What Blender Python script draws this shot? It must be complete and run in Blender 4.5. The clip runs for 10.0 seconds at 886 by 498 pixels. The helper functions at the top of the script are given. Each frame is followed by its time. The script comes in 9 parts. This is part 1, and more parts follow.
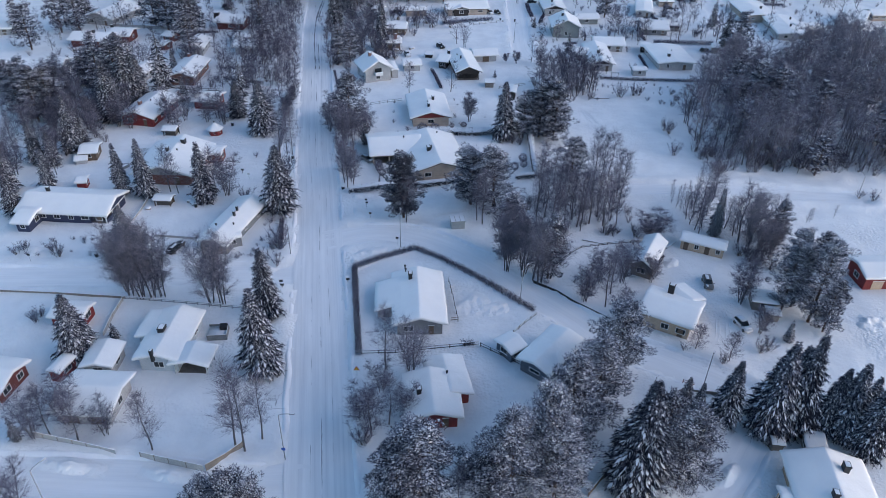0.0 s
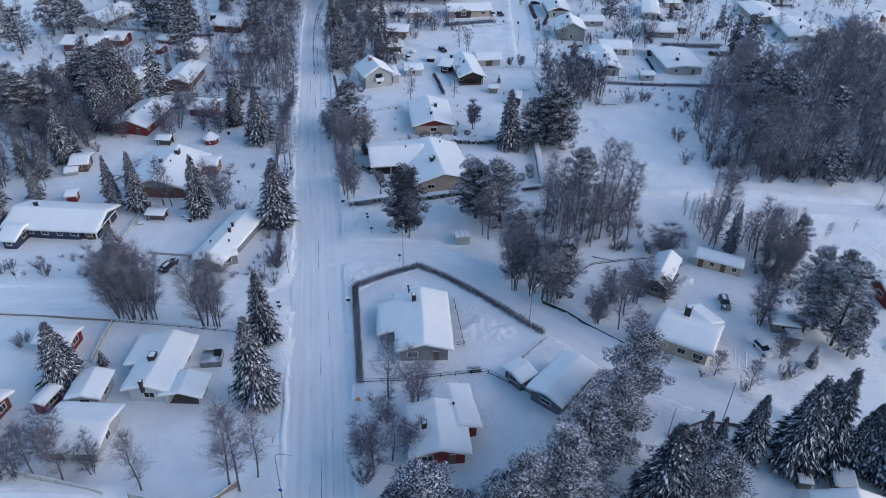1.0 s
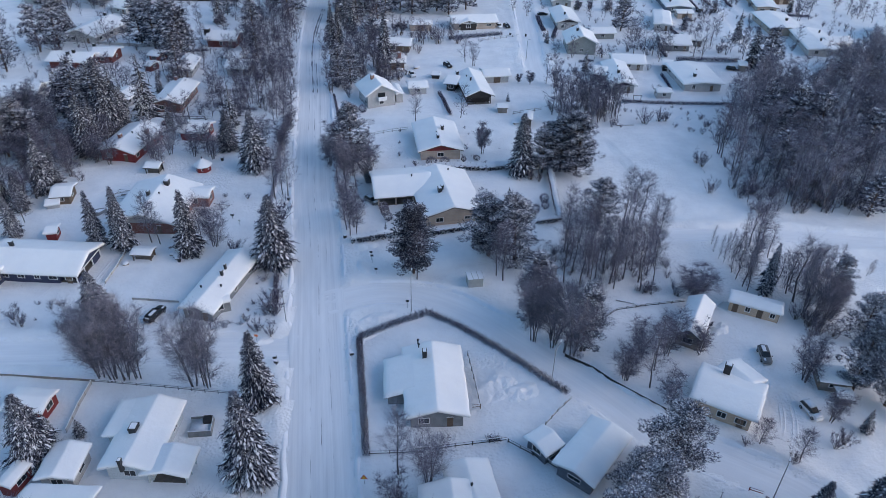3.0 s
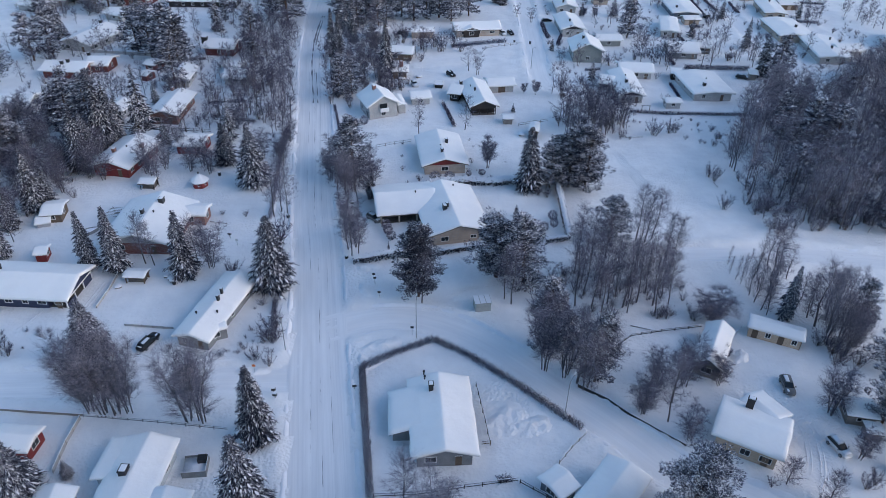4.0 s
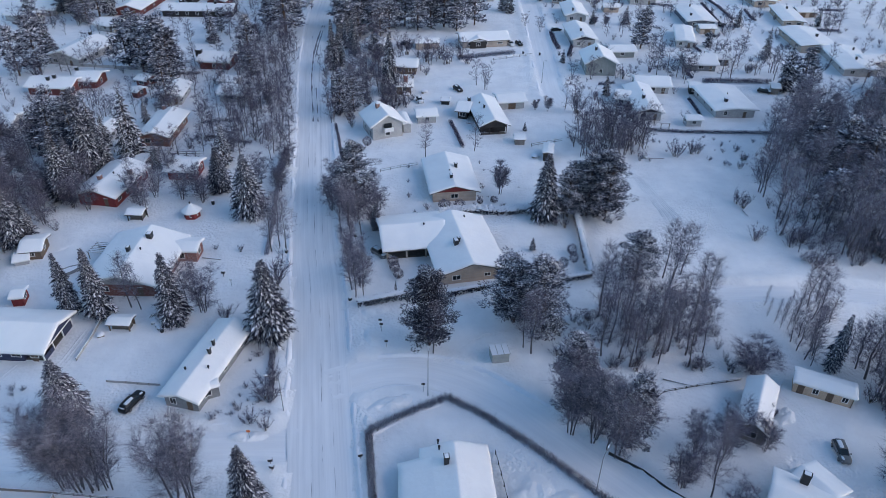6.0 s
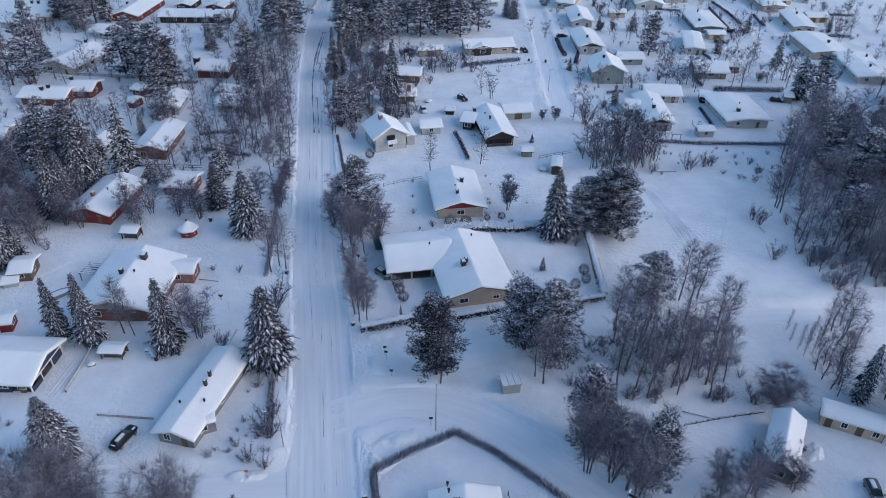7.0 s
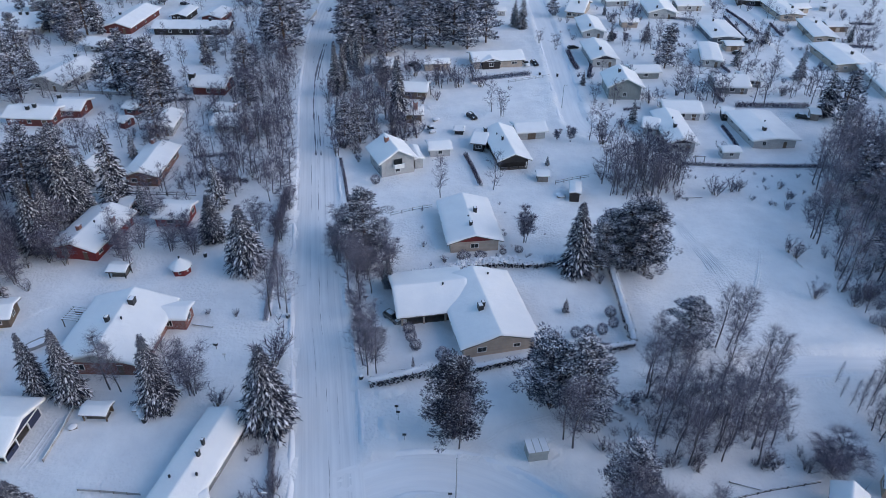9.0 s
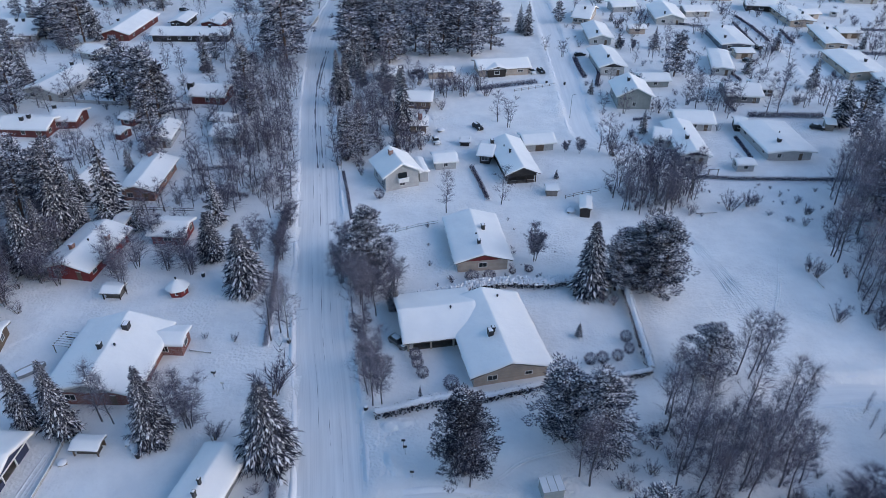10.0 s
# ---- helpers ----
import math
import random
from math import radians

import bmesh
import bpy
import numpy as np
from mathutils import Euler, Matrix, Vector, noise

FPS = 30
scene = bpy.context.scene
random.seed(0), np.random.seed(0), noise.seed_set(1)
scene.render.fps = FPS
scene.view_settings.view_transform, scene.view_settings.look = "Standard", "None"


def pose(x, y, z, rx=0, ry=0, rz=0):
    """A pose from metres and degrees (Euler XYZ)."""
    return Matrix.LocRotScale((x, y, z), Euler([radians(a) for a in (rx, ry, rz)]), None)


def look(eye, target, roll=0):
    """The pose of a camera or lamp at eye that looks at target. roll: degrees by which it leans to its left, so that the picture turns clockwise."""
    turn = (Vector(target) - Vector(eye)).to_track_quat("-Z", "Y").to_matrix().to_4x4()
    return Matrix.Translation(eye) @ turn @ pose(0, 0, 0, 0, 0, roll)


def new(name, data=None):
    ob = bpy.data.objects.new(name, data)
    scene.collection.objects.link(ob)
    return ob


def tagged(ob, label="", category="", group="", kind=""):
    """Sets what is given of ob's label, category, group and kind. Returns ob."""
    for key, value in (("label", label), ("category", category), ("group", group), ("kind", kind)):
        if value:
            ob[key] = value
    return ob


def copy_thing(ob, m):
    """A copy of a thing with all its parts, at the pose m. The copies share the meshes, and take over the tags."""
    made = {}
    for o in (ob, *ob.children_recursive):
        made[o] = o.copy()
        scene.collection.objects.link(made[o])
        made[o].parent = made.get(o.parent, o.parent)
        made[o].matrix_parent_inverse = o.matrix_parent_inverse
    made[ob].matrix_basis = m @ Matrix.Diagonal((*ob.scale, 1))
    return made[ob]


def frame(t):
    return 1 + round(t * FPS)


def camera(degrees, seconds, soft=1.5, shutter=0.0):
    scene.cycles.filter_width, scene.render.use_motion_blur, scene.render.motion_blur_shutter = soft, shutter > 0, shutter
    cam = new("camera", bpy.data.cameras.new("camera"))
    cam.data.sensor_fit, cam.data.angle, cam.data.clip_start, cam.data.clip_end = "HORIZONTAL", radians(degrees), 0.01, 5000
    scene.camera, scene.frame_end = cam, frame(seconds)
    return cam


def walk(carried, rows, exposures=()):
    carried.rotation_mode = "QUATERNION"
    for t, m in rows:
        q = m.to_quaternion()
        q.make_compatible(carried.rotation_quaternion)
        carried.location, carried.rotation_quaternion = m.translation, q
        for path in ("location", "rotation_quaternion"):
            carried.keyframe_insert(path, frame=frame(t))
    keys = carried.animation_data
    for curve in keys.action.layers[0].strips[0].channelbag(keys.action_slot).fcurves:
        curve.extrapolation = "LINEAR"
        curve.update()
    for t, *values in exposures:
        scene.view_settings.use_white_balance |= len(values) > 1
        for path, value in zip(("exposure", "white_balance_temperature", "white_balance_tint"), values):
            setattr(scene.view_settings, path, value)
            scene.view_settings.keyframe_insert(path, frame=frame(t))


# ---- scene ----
cam = camera(64.7, 10.0, soft=0.55)
PATH = [
    (0, (0.184, -1.270, 84.507), (-0.376, 31.890, 62.167), 1.38),
    (0.5, (-0.383, 2.503, 84.499), (-0.943, 35.603, 62.059), 1.35),
    (1, (-1.027, 6.259, 84.509), (-1.567, 39.339, 62.029), 1.32),
    (1.5, (-1.753, 9.981, 84.505), (-2.273, 43.021, 61.985), 1.29),
    (2, (-2.457, 13.614, 84.495), (-2.937, 46.674, 61.995), 1.26),
    (2.5, (-3.137, 17.199, 84.496), (-3.617, 50.299, 62.036), 1.22),
    (4, (-5.184, 27.814, 84.632), (-5.664, 60.994, 62.292), 1.12),
    (4.5, (-5.809, 31.370, 84.642), (-6.289, 64.550, 62.282), 1.08),
    (5, (-6.468, 34.897, 84.643), (-6.928, 68.057, 62.263), 1.05),
    (5.5, (-7.163, 38.497, 84.656), (-7.623, 71.637, 62.276), 1.01),
    (7, (-9.272, 49.180, 84.722), (-9.772, 82.360, 62.382), 0.87),
    (7.5, (-10.015, 52.702, 84.742), (-10.515, 85.882, 62.402), 0.83),
    (8, (-10.795, 56.156, 84.729), (-11.295, 89.336, 62.389), 0.79),
    (8.5, (-11.649, 59.543, 84.680), (-12.129, 92.723, 62.360), 0.75),
    (9, (-12.457, 62.837, 84.634), (-12.917, 96.057, 62.334), 0.72),
    (9.5, (-13.190, 66.154, 84.596), (-13.650, 99.394, 62.356), 0.70),
    (10, (-13.901, 69.452, 84.574), (-14.401, 102.712, 62.354), 0.68),
]
walk(cam, [(t, look(eye, target, roll)) for t, eye, target, roll in PATH],
     [(0.0, 1.01, 5940, 12), (10.0, 0.98, 5940, 12)])

# ---- world, sun ----
world = bpy.data.worlds.new("winter_sky")
scene.world = world
world.use_nodes = True
wn = world.node_tree.nodes
sky = wn.new("ShaderNodeTexSky")
sky.sky_type = "NISHITA"
sky.sun_disc = False
sky.sun_elevation = radians(9.0)
sky.sun_rotation = radians(106.0)
sky.air_density, sky.dust_density, sky.ozone_density = 1.0, 0.6, 2.2
wn["Background"].inputs[1].default_value = 0.15
world.node_tree.links.new(sky.outputs[0], wn["Background"].inputs[0])
lamp = bpy.data.lights.new("sun", "SUN")
lamp.energy, lamp.angle, lamp.color = 1.45, radians(80.0), (1.0, 0.82, 0.70)
sun = new("sun", lamp)
sun.matrix_world = look((120, -35, 24), (0, 0, 0))


# ---- materials ----
def mat_new(name, base, rough=0.7, metal=0.0):
    m = bpy.data.materials.new(name)
    m.use_nodes = True
    b = m.node_tree.nodes["Principled BSDF"]
    b.inputs["Base Color"].default_value = (*base, 1)
    b.inputs["Roughness"].default_value = rough
    b.inputs["Metallic"].default_value = metal
    return m, m.node_tree.nodes, m.node_tree.links, b


def node(nodes, kind, **inputs):
    n = nodes.new(kind)
    for k, v in inputs.items():
        n.inputs[k].default_value = v
    return n


def ramp(nodes, stops):
    r = nodes.new("ShaderNodeValToRGB")
    while len(r.color_ramp.elements) < len(stops):
        r.color_ramp.elements.new(0.5)
    for e, (p, c) in zip(r.color_ramp.elements, stops):
        e.position, e.color = p, (*c, 1)
    return r


def surface(name, c1, c2, scale, rough=0.7, bump=0.2, fine=8.0, dist=0.05, object_space=True):
    """A base with stains at one scale, grain at another and a bump."""
    m, ns, ln, b = mat_new(name, c1, rough)
    tc = ns.new("ShaderNodeTexCoord")
    src = tc.outputs["Object"]
    n1 = node(ns, "ShaderNodeTexNoise", Scale=scale, Detail=4.0)
    n2 = node(ns, "ShaderNodeTexNoise", Scale=scale * fine, Detail=3.0)
    ln.new(src, n1.inputs["Vector"]); ln.new(src, n2.inputs["Vector"])
    mixv = ns.new("ShaderNodeMath"); mixv.operation = "MULTIPLY_ADD"
    mixv.inputs[1].default_value = 0.35
    ln.new(n2.outputs[0], mixv.inputs[0]); ln.new(n1.outputs[0], mixv.inputs[2])
    r = ramp(ns, [(0.45, c1), (0.85, c2)])
    ln.new(mixv.outputs[0], r.inputs[0])
    ln.new(r.outputs[0], b.inputs["Base Color"])
    bp = node(ns, "ShaderNodeBump", Strength=bump, Distance=dist)
    ln.new(n2.outputs[0], bp.inputs["Height"]); ln.new(bp.outputs[0], b.inputs["Normal"])
    return m


def boards(name, c1, c2, step=0.14):
    """Painted vertical boarding: paint worn in places, grooves as bump."""
    m, ns, ln, b = mat_new(name, c1, 0.75)
    tc = ns.new("ShaderNodeTexCoord")
    sep = ns.new("ShaderNodeSeparateXYZ"); ln.new(tc.outputs["Object"], sep.inputs[0])
    add = ns.new("ShaderNodeMath"); add.operation = "ADD"
    ln.new(sep.outputs[0], add.inputs[0]); ln.new(sep.outputs[1], add.inputs[1])
    div = ns.new("ShaderNodeMath"); div.operation = "DIVIDE"; div.inputs[1].default_value = step
    ln.new(add.outputs[0], div.inputs[0])
    fr = ns.new("ShaderNodeMath"); fr.operation = "PINGPONG"; fr.inputs[1].default_value = 0.5
    ln.new(div.outputs[0], fr.inputs[0])
    n1 = node(ns, "ShaderNodeTexNoise", Scale=0.8, Detail=5.0); ln.new(tc.outputs["Object"], n1.inputs["Vector"])
    r = ramp(ns, [(0.35, c1), (0.75, c2)]); ln.new(n1.outputs[0], r.inputs[0])
    groove = ramp(ns, [(0.0, (0.55, 0.55, 0.55)), (0.12, (1, 1, 1))]); ln.new(fr.outputs[0], groove.inputs[0])
    mul = ns.new("ShaderNodeMix"); mul.data_type = "RGBA"; mul.blend_type = "MULTIPLY"; mul.inputs[0].default_value = 1.0
    ln.new(r.outputs[0], mul.inputs[6]); ln.new(groove.outputs[0], mul.inputs[7])
    ln.new(mul.outputs[2], b.inputs["Base Color"])
    bp = node(ns, "ShaderNodeBump", Strength=0.5, Distance=0.02)
    ln.new(fr.outputs[0], bp.inputs["Height"]); ln.new(bp.outputs[0], b.inputs["Normal"])
    return m


def bricks(name, c1, c2):
    m, ns, ln, b = mat_new(name, c1, 0.85)
    tc = ns.new("ShaderNodeTexCoord")
    mp = ns.new("ShaderNodeMapping"); mp.inputs["Rotation"].default_value = (radians(90), 0, 0)
    ln.new(tc.outputs["Object"], mp.inputs[0])
    bt = node(ns, "ShaderNodeTexBrick", Scale=1.0)
    bt.inputs["Brick Width"].default_value, bt.inputs["Row Height"].default_value = 0.27, 0.075
    bt.inputs["Mortar Size"].default_value = 0.008
    bt.inputs["Color1"].default_value, bt.inputs["Color2"].default_value = (*c1, 1), (*c2, 1)
    bt.inputs["Mortar"].default_value = (0.4, 0.38, 0.36, 1)
    ln.new(mp.outputs[0], bt.inputs["Vector"])
    n1 = node(ns, "ShaderNodeTexNoise", Scale=0.7, Detail=4.0); ln.new(tc.outputs["Object"], n1.inputs["Vector"])
    tint = ramp(ns, [(0.3, (0.8, 0.8, 0.8)), (0.7, (1.05, 1.05, 1.05))]); ln.new(n1.outputs[0], tint.inputs[0])
    mul = ns.new("ShaderNodeMix"); mul.data_type = "RGBA"; mul.blend_type = "MULTIPLY"; mul.inputs[0].default_value = 1.0
    ln.new(bt.outputs[0], mul.inputs[6]); ln.new(tint.outputs[0], mul.inputs[7])
    ln.new(mul.outputs[2], b.inputs["Base Color"])
    return m


def snow_material(name, big=0.12, small=1.4, strength=0.5, c1=(0.80, 0.82, 0.86), c2=(0.88, 0.89, 0.91), trod=0.0):
    m, ns, ln, b = mat_new(name, c2, 0.75)
    b.inputs["Specular IOR Level"].default_value = 0.12
    tc = ns.new("ShaderNodeTexCoord")
    n1 = node(ns, "ShaderNodeTexNoise", Scale=big, Detail=6.0, Roughness=0.6)
    n2 = node(ns, "ShaderNodeTexNoise", Scale=small, Detail=5.0, Roughness=0.6)
    ln.new(tc.outputs["Object"], n1.inputs["Vector"]); ln.new(tc.outputs["Object"], n2.inputs["Vector"])
    r = ramp(ns, [(0.35, c1), (0.65, c2)]); ln.new(n1.outputs[0], r.inputs[0])
    ln.new(r.outputs[0], b.inputs["Base Color"])
    add = ns.new("ShaderNodeMath"); add.operation = "MULTIPLY_ADD"; add.inputs[1].default_value = 0.35
    ln.new(n2.outputs[0], add.inputs[0]); ln.new(n1.outputs[0], add.inputs[2])
    bp = node(ns, "ShaderNodeBump", Strength=strength, Distance=0.5)
    ln.new(add.outputs[0], bp.inputs["Height"]); ln.new(bp.outputs[0], b.inputs["Normal"])
    if trod:
        vo = node(ns, "ShaderNodeTexVoronoi", Scale=2.1); vo.feature = "SMOOTH_F1"
        n3 = node(ns, "ShaderNodeTexNoise", Scale=0.07, Detail=3.0)
        ln.new(tc.outputs["Object"], vo.inputs["Vector"]); ln.new(tc.outputs["Object"], n3.inputs["Vector"])
        mask = ns.new("ShaderNodeMapRange"); mask.inputs[1].default_value, mask.inputs[2].default_value = 0.50, 0.62
        ln.new(n3.outputs[0], mask.inputs[0])
        pit = ns.new("ShaderNodeMath"); pit.operation = "MULTIPLY"
        ln.new(vo.outputs["Distance"], pit.inputs[0]); ln.new(mask.outputs[0], pit.inputs[1])
        b2 = node(ns, "ShaderNodeBump", Strength=trod, Distance=0.35)
        ln.new(pit.outputs[0], b2.inputs["Height"]); ln.new(bp.outputs[0], b2.inputs["Normal"]); ln.new(b2.outputs[0], b.inputs["Normal"])
    return m


def road_material(name, bare=(), soft=0.0):
    """Ploughed snow with dirty wheel tracks running along the road (u across, v along, in metres)."""
    m, ns, ln, b = mat_new(name, (0.6, 0.63, 0.68), 0.7)
    b.inputs["Specular IOR Level"].default_value = 0.15
    uv = ns.new("ShaderNodeTexCoord")
    mp = ns.new("ShaderNodeMapping"); mp.inputs["Scale"].default_value = (1.35, 0.013, 1)
    ln.new(uv.outputs["UV"], mp.inputs[0])
    st = node(ns, "ShaderNodeTexNoise", Scale=1.0, Detail=5.0, Roughness=0.65); ln.new(mp.outputs[0], st.inputs["Vector"])
    mp2 = ns.new("ShaderNodeMapping"); mp2.inputs["Scale"].default_value = (0.6, 0.09, 1)
    ln.new(uv.outputs["UV"], mp2.inputs[0])
    bl = node(ns, "ShaderNodeTexNoise", Scale=1.0, Detail=4.0); ln.new(mp2.outputs[0], bl.inputs["Vector"])
    r = ramp(ns, [(0.26, (0.60 + soft, 0.62 + soft, 0.65 + soft)), (0.40, (0.82 + soft * 0.2, 0.83 + soft * 0.2, 0.85 + soft * 0.2)), (0.62, (0.91, 0.915, 0.925))])
    ln.new(st.outputs[0], r.inputs[0])
    r2 = ramp(ns, [(0.3, (0.92, 0.92, 0.92)), (0.7, (1.0, 1.0, 1.0))]); ln.new(bl.outputs[0], r2.inputs[0])
    mul = ns.new("ShaderNodeMix"); mul.data_type = "RGBA"; mul.blend_type = "MULTIPLY"; mul.inputs[0].default_value = 1.0
    ln.new(r.outputs[0], mul.inputs[6]); ln.new(r2.outputs[0], mul.inputs[7])
    sep = ns.new("ShaderNodeSeparateXYZ"); ln.new(uv.outputs["UV"], sep.inputs[0])
    last = mul.outputs[2]
    for u0, wide, seed in bare:
        off = ns.new("ShaderNodeMath"); off.operation = "SUBTRACT"; off.inputs[1].default_value = u0
        ln.new(sep.outputs[0], off.inputs[0])
        ab = ns.new("ShaderNodeMath"); ab.operation = "ABSOLUTE"; ln.new(off.outputs[0], ab.inputs[0])
        mpb = ns.new("ShaderNodeMapping"); mpb.inputs["Scale"].default_value = (1.0, 0.07, 1); mpb.inputs["Location"].default_value = (seed, seed * 3.1, 0)
        ln.new(uv.outputs["UV"], mpb.inputs[0])
        nb = node(ns, "ShaderNodeTexNoise", Scale=1.0, Detail=5.0, Roughness=0.7); ln.new(mpb.outputs[0], nb.inputs["Vector"])
        wd = ns.new("ShaderNodeMapRange"); wd.inputs[1].default_value, wd.inputs[2].default_value = 0.5, 0.72
        wd.inputs[3].default_value, wd.inputs[4].default_value = 0.0, wide
        ln.new(nb.outputs[0], wd.inputs[0])
        cut = ns.new("ShaderNodeMath"); cut.operation = "LESS_THAN"; ln.new(ab.outputs[0], cut.inputs[0]); ln.new(wd.outputs[0], cut.inputs[1])
        mx = ns.new("ShaderNodeMix"); mx.data_type = "RGBA"; mx.inputs[7].default_value = (0.20, 0.21, 0.24, 1)
        ln.new(cut.outputs[0], mx.inputs[0]); ln.new(last, mx.inputs[6])
        last = mx.outputs[2]
    ln.new(last, b.inputs["Base Color"])
    bp = node(ns, "ShaderNodeBump", Strength=0.3, Distance=0.12)
    ln.new(st.outputs[0], bp.inputs["Height"]); ln.new(bp.outputs[0], b.inputs["Normal"])
    return m


def varied(name, c1, c2, rough=0.8):
    """Colour that differs from tree to tree and from clump to clump."""
    m, ns, ln, b = mat_new(name, c1, rough)
    b.inputs["Specular IOR Level"].default_value = 0.12
    g = ns.new("ShaderNodeNewGeometry"); o = ns.new("ShaderNodeObjectInfo")
    a = ns.new("ShaderNodeMath"); a.operation = "MULTIPLY_ADD"; a.inputs[1].default_value = 0.5
    ln.new(o.outputs["Random"], a.inputs[0])
    h = ns.new("ShaderNodeMath"); h.operation = "MULTIPLY"; h.inputs[1].default_value = 0.5
    ln.new(g.outputs["Random Per Island"], h.inputs[0]); ln.new(h.outputs[0], a.inputs[2])
    r = ramp(ns, [(0.1, c1), (0.9, c2)]); ln.new(a.outputs[0], r.inputs[0])
    ln.new(r.outputs[0], b.inputs["Base Color"])
    return m


M_SNOW = snow_material("snow", 0.35, 2.5, 0.35)
M_ROOFSNOW = snow_material("roof_snow", 0.25, 1.2, 0.25, (0.865, 0.865, 0.865), (0.91, 0.908, 0.90))
M_GROUND = snow_material("ground_snow", 0.16, 1.0, 0.95, (0.80, 0.81, 0.825), (0.90, 0.905, 0.91), 0.6)
M_ROAD = road_material("packed_snow", (), 0.2)
M_WORN = surface("worn_asphalt", (0.09, 0.095, 0.11), (0.22, 0.23, 0.26), 1.2, 0.6)
M_STREET = road_material("packed_snow_street", ((0.2, 0.15, 1.0), (-1.5, 0.07, 4.0), (1.9, 0.06, 7.0)))
M_WALL = {
    "lightgrey": boards("pale_boarding", (0.40, 0.40, 0.40), (0.49, 0.49, 0.485)),
    "grey": boards("grey_boarding", (0.20, 0.21, 0.22), (0.27, 0.28, 0.29)),
    "slate": boards("slate_boarding", (0.10, 0.12, 0.15), (0.14, 0.16, 0.19)),
    "black": boards("dark_boarding", (0.022, 0.019, 0.019), (0.038, 0.033, 0.031)),
    "red": boards("red_boarding", (0.18, 0.024, 0.025), (0.23, 0.036, 0.036)),
    "redbrown": boards("red_brown_boarding", (0.125, 0.032, 0.029), (0.165, 0.048, 0.042)),
    "navy": boards("navy_boarding", (0.03, 0.04, 0.085), (0.045, 0.055, 0.11)),
    "paleblue": boards("pale_blue_boarding", (0.48, 0.53, 0.56), (0.56, 0.60, 0.63)),
    "green": boards("grey_green_boarding", (0.25, 0.27, 0.26), (0.31, 0.33, 0.32)),
    "yellow": boards("pale_yellow_boarding", (0.52, 0.40, 0.29), (0.60, 0.47, 0.35)),
    "wood": boards("brown_boarding", (0.12, 0.085, 0.06), (0.18, 0.13, 0.09)),
    "oldwood": boards("weathered_boarding", (0.19, 0.17, 0.15), (0.29, 0.26, 0.23)),
    "beige": bricks("beige_brick", (0.46, 0.37, 0.30), (0.52, 0.43, 0.35)),
    "brick": bricks("brown_brick", (0.17, 0.060, 0.045), (0.22, 0.085, 0.06)),
    "brickbrown": bricks("red_brown_brick", (0.19, 0.055, 0.045), (0.23, 0.075, 0.06)),
    "brickred": bricks("red_brick", (0.26, 0.09, 0.07), (0.32, 0.12, 0.09)),
}
M_TRIM = surface("white_trim", (0.70, 0.70, 0.69), (0.78, 0.78, 0.77), 1.5, 0.6)
M_SOFFIT = surface("dark_soffit", (0.10, 0.09, 0.085), (0.15, 0.14, 0.13), 1.5, 0.8)
M_METAL = surface("black_sheet", (0.012, 0.012, 0.014), (0.022, 0.022, 0.024), 2.0, 0.45)
M_POST = surface("grey_galvanised", (0.22, 0.23, 0.24), (0.30, 0.31, 0.32), 2.0, 0.45)
M_GLASS, _n, _l, _b = mat_new("window_glass", (0.02, 0.025, 0.03), 0.06)
M_BARK = surface("spruce_bark", (0.07, 0.055, 0.045), (0.12, 0.095, 0.08), 3.0, 0.9, 0.5)
M_PINEBARK = surface("pine_bark", (0.07, 0.052, 0.042), (0.14, 0.085, 0.058), 2.0, 0.9, 0.5)
M_BIRCHBARK = surface("birch_bark", (0.040, 0.038, 0.045), (0.15, 0.145, 0.155), 2.0, 0.8, 0.3)
M_NEEDLE = varied("spruce_needles", (0.014, 0.016, 0.027), (0.032, 0.036, 0.054))
M_PINENEEDLE = varied("pine_needles", (0.013, 0.015, 0.026), (0.038, 0.041, 0.062))
M_FROSTNEEDLE = varied("frosted_needles", (0.11, 0.12, 0.165), (0.36, 0.38, 0.46))
M_TWIG = varied("birch_twigs", (0.036, 0.034, 0.060), (0.084, 0.080, 0.126))
M_FROST = varied("frosted_twigs", (0.24, 0.23, 0.29), (0.44, 0.44, 0.50))
M_TREESNOW = varied("branch_snow", (0.72, 0.74, 0.79), (0.87, 0.88, 0.91))


M_SIGNBLUE = surface("sign_blue", (0.02, 0.08, 0.35), (0.03, 0.10, 0.40), 2, 0.4)
M_SIGNRED = surface("sign_red", (0.45, 0.03, 0.02), (0.5, 0.04, 0.03), 2, 0.4)
M_SIGNYELLOW = surface("sign_yellow", (0.75, 0.45, 0.02), (0.8, 0.5, 0.03), 2, 0.4)
M_SIGNORANGE = surface("sign_orange", (0.62, 0.14, 0.02), (0.7, 0.18, 0.03), 2, 0.5)
M_KIOSK = surface("grey_green_sheet", (0.34, 0.36, 0.34), (0.42, 0.43, 0.41), 1.2, 0.55)
PAINT = {k: surface("car_paint_" + k, c, tuple(1.25 * q for q in c), 1.5, 0.35, 0.05) for k, c in (("black", (0.012, 0.013, 0.016)), ("grey", (0.16, 0.16, 0.16)), ("white", (0.6, 0.61, 0.62)), ("red", (0.12, 0.02, 0.02)))}


for m in PAINT.values():
    m.node_tree.nodes["Principled BSDF"].inputs["Specular IOR Level"].default_value = 0.25


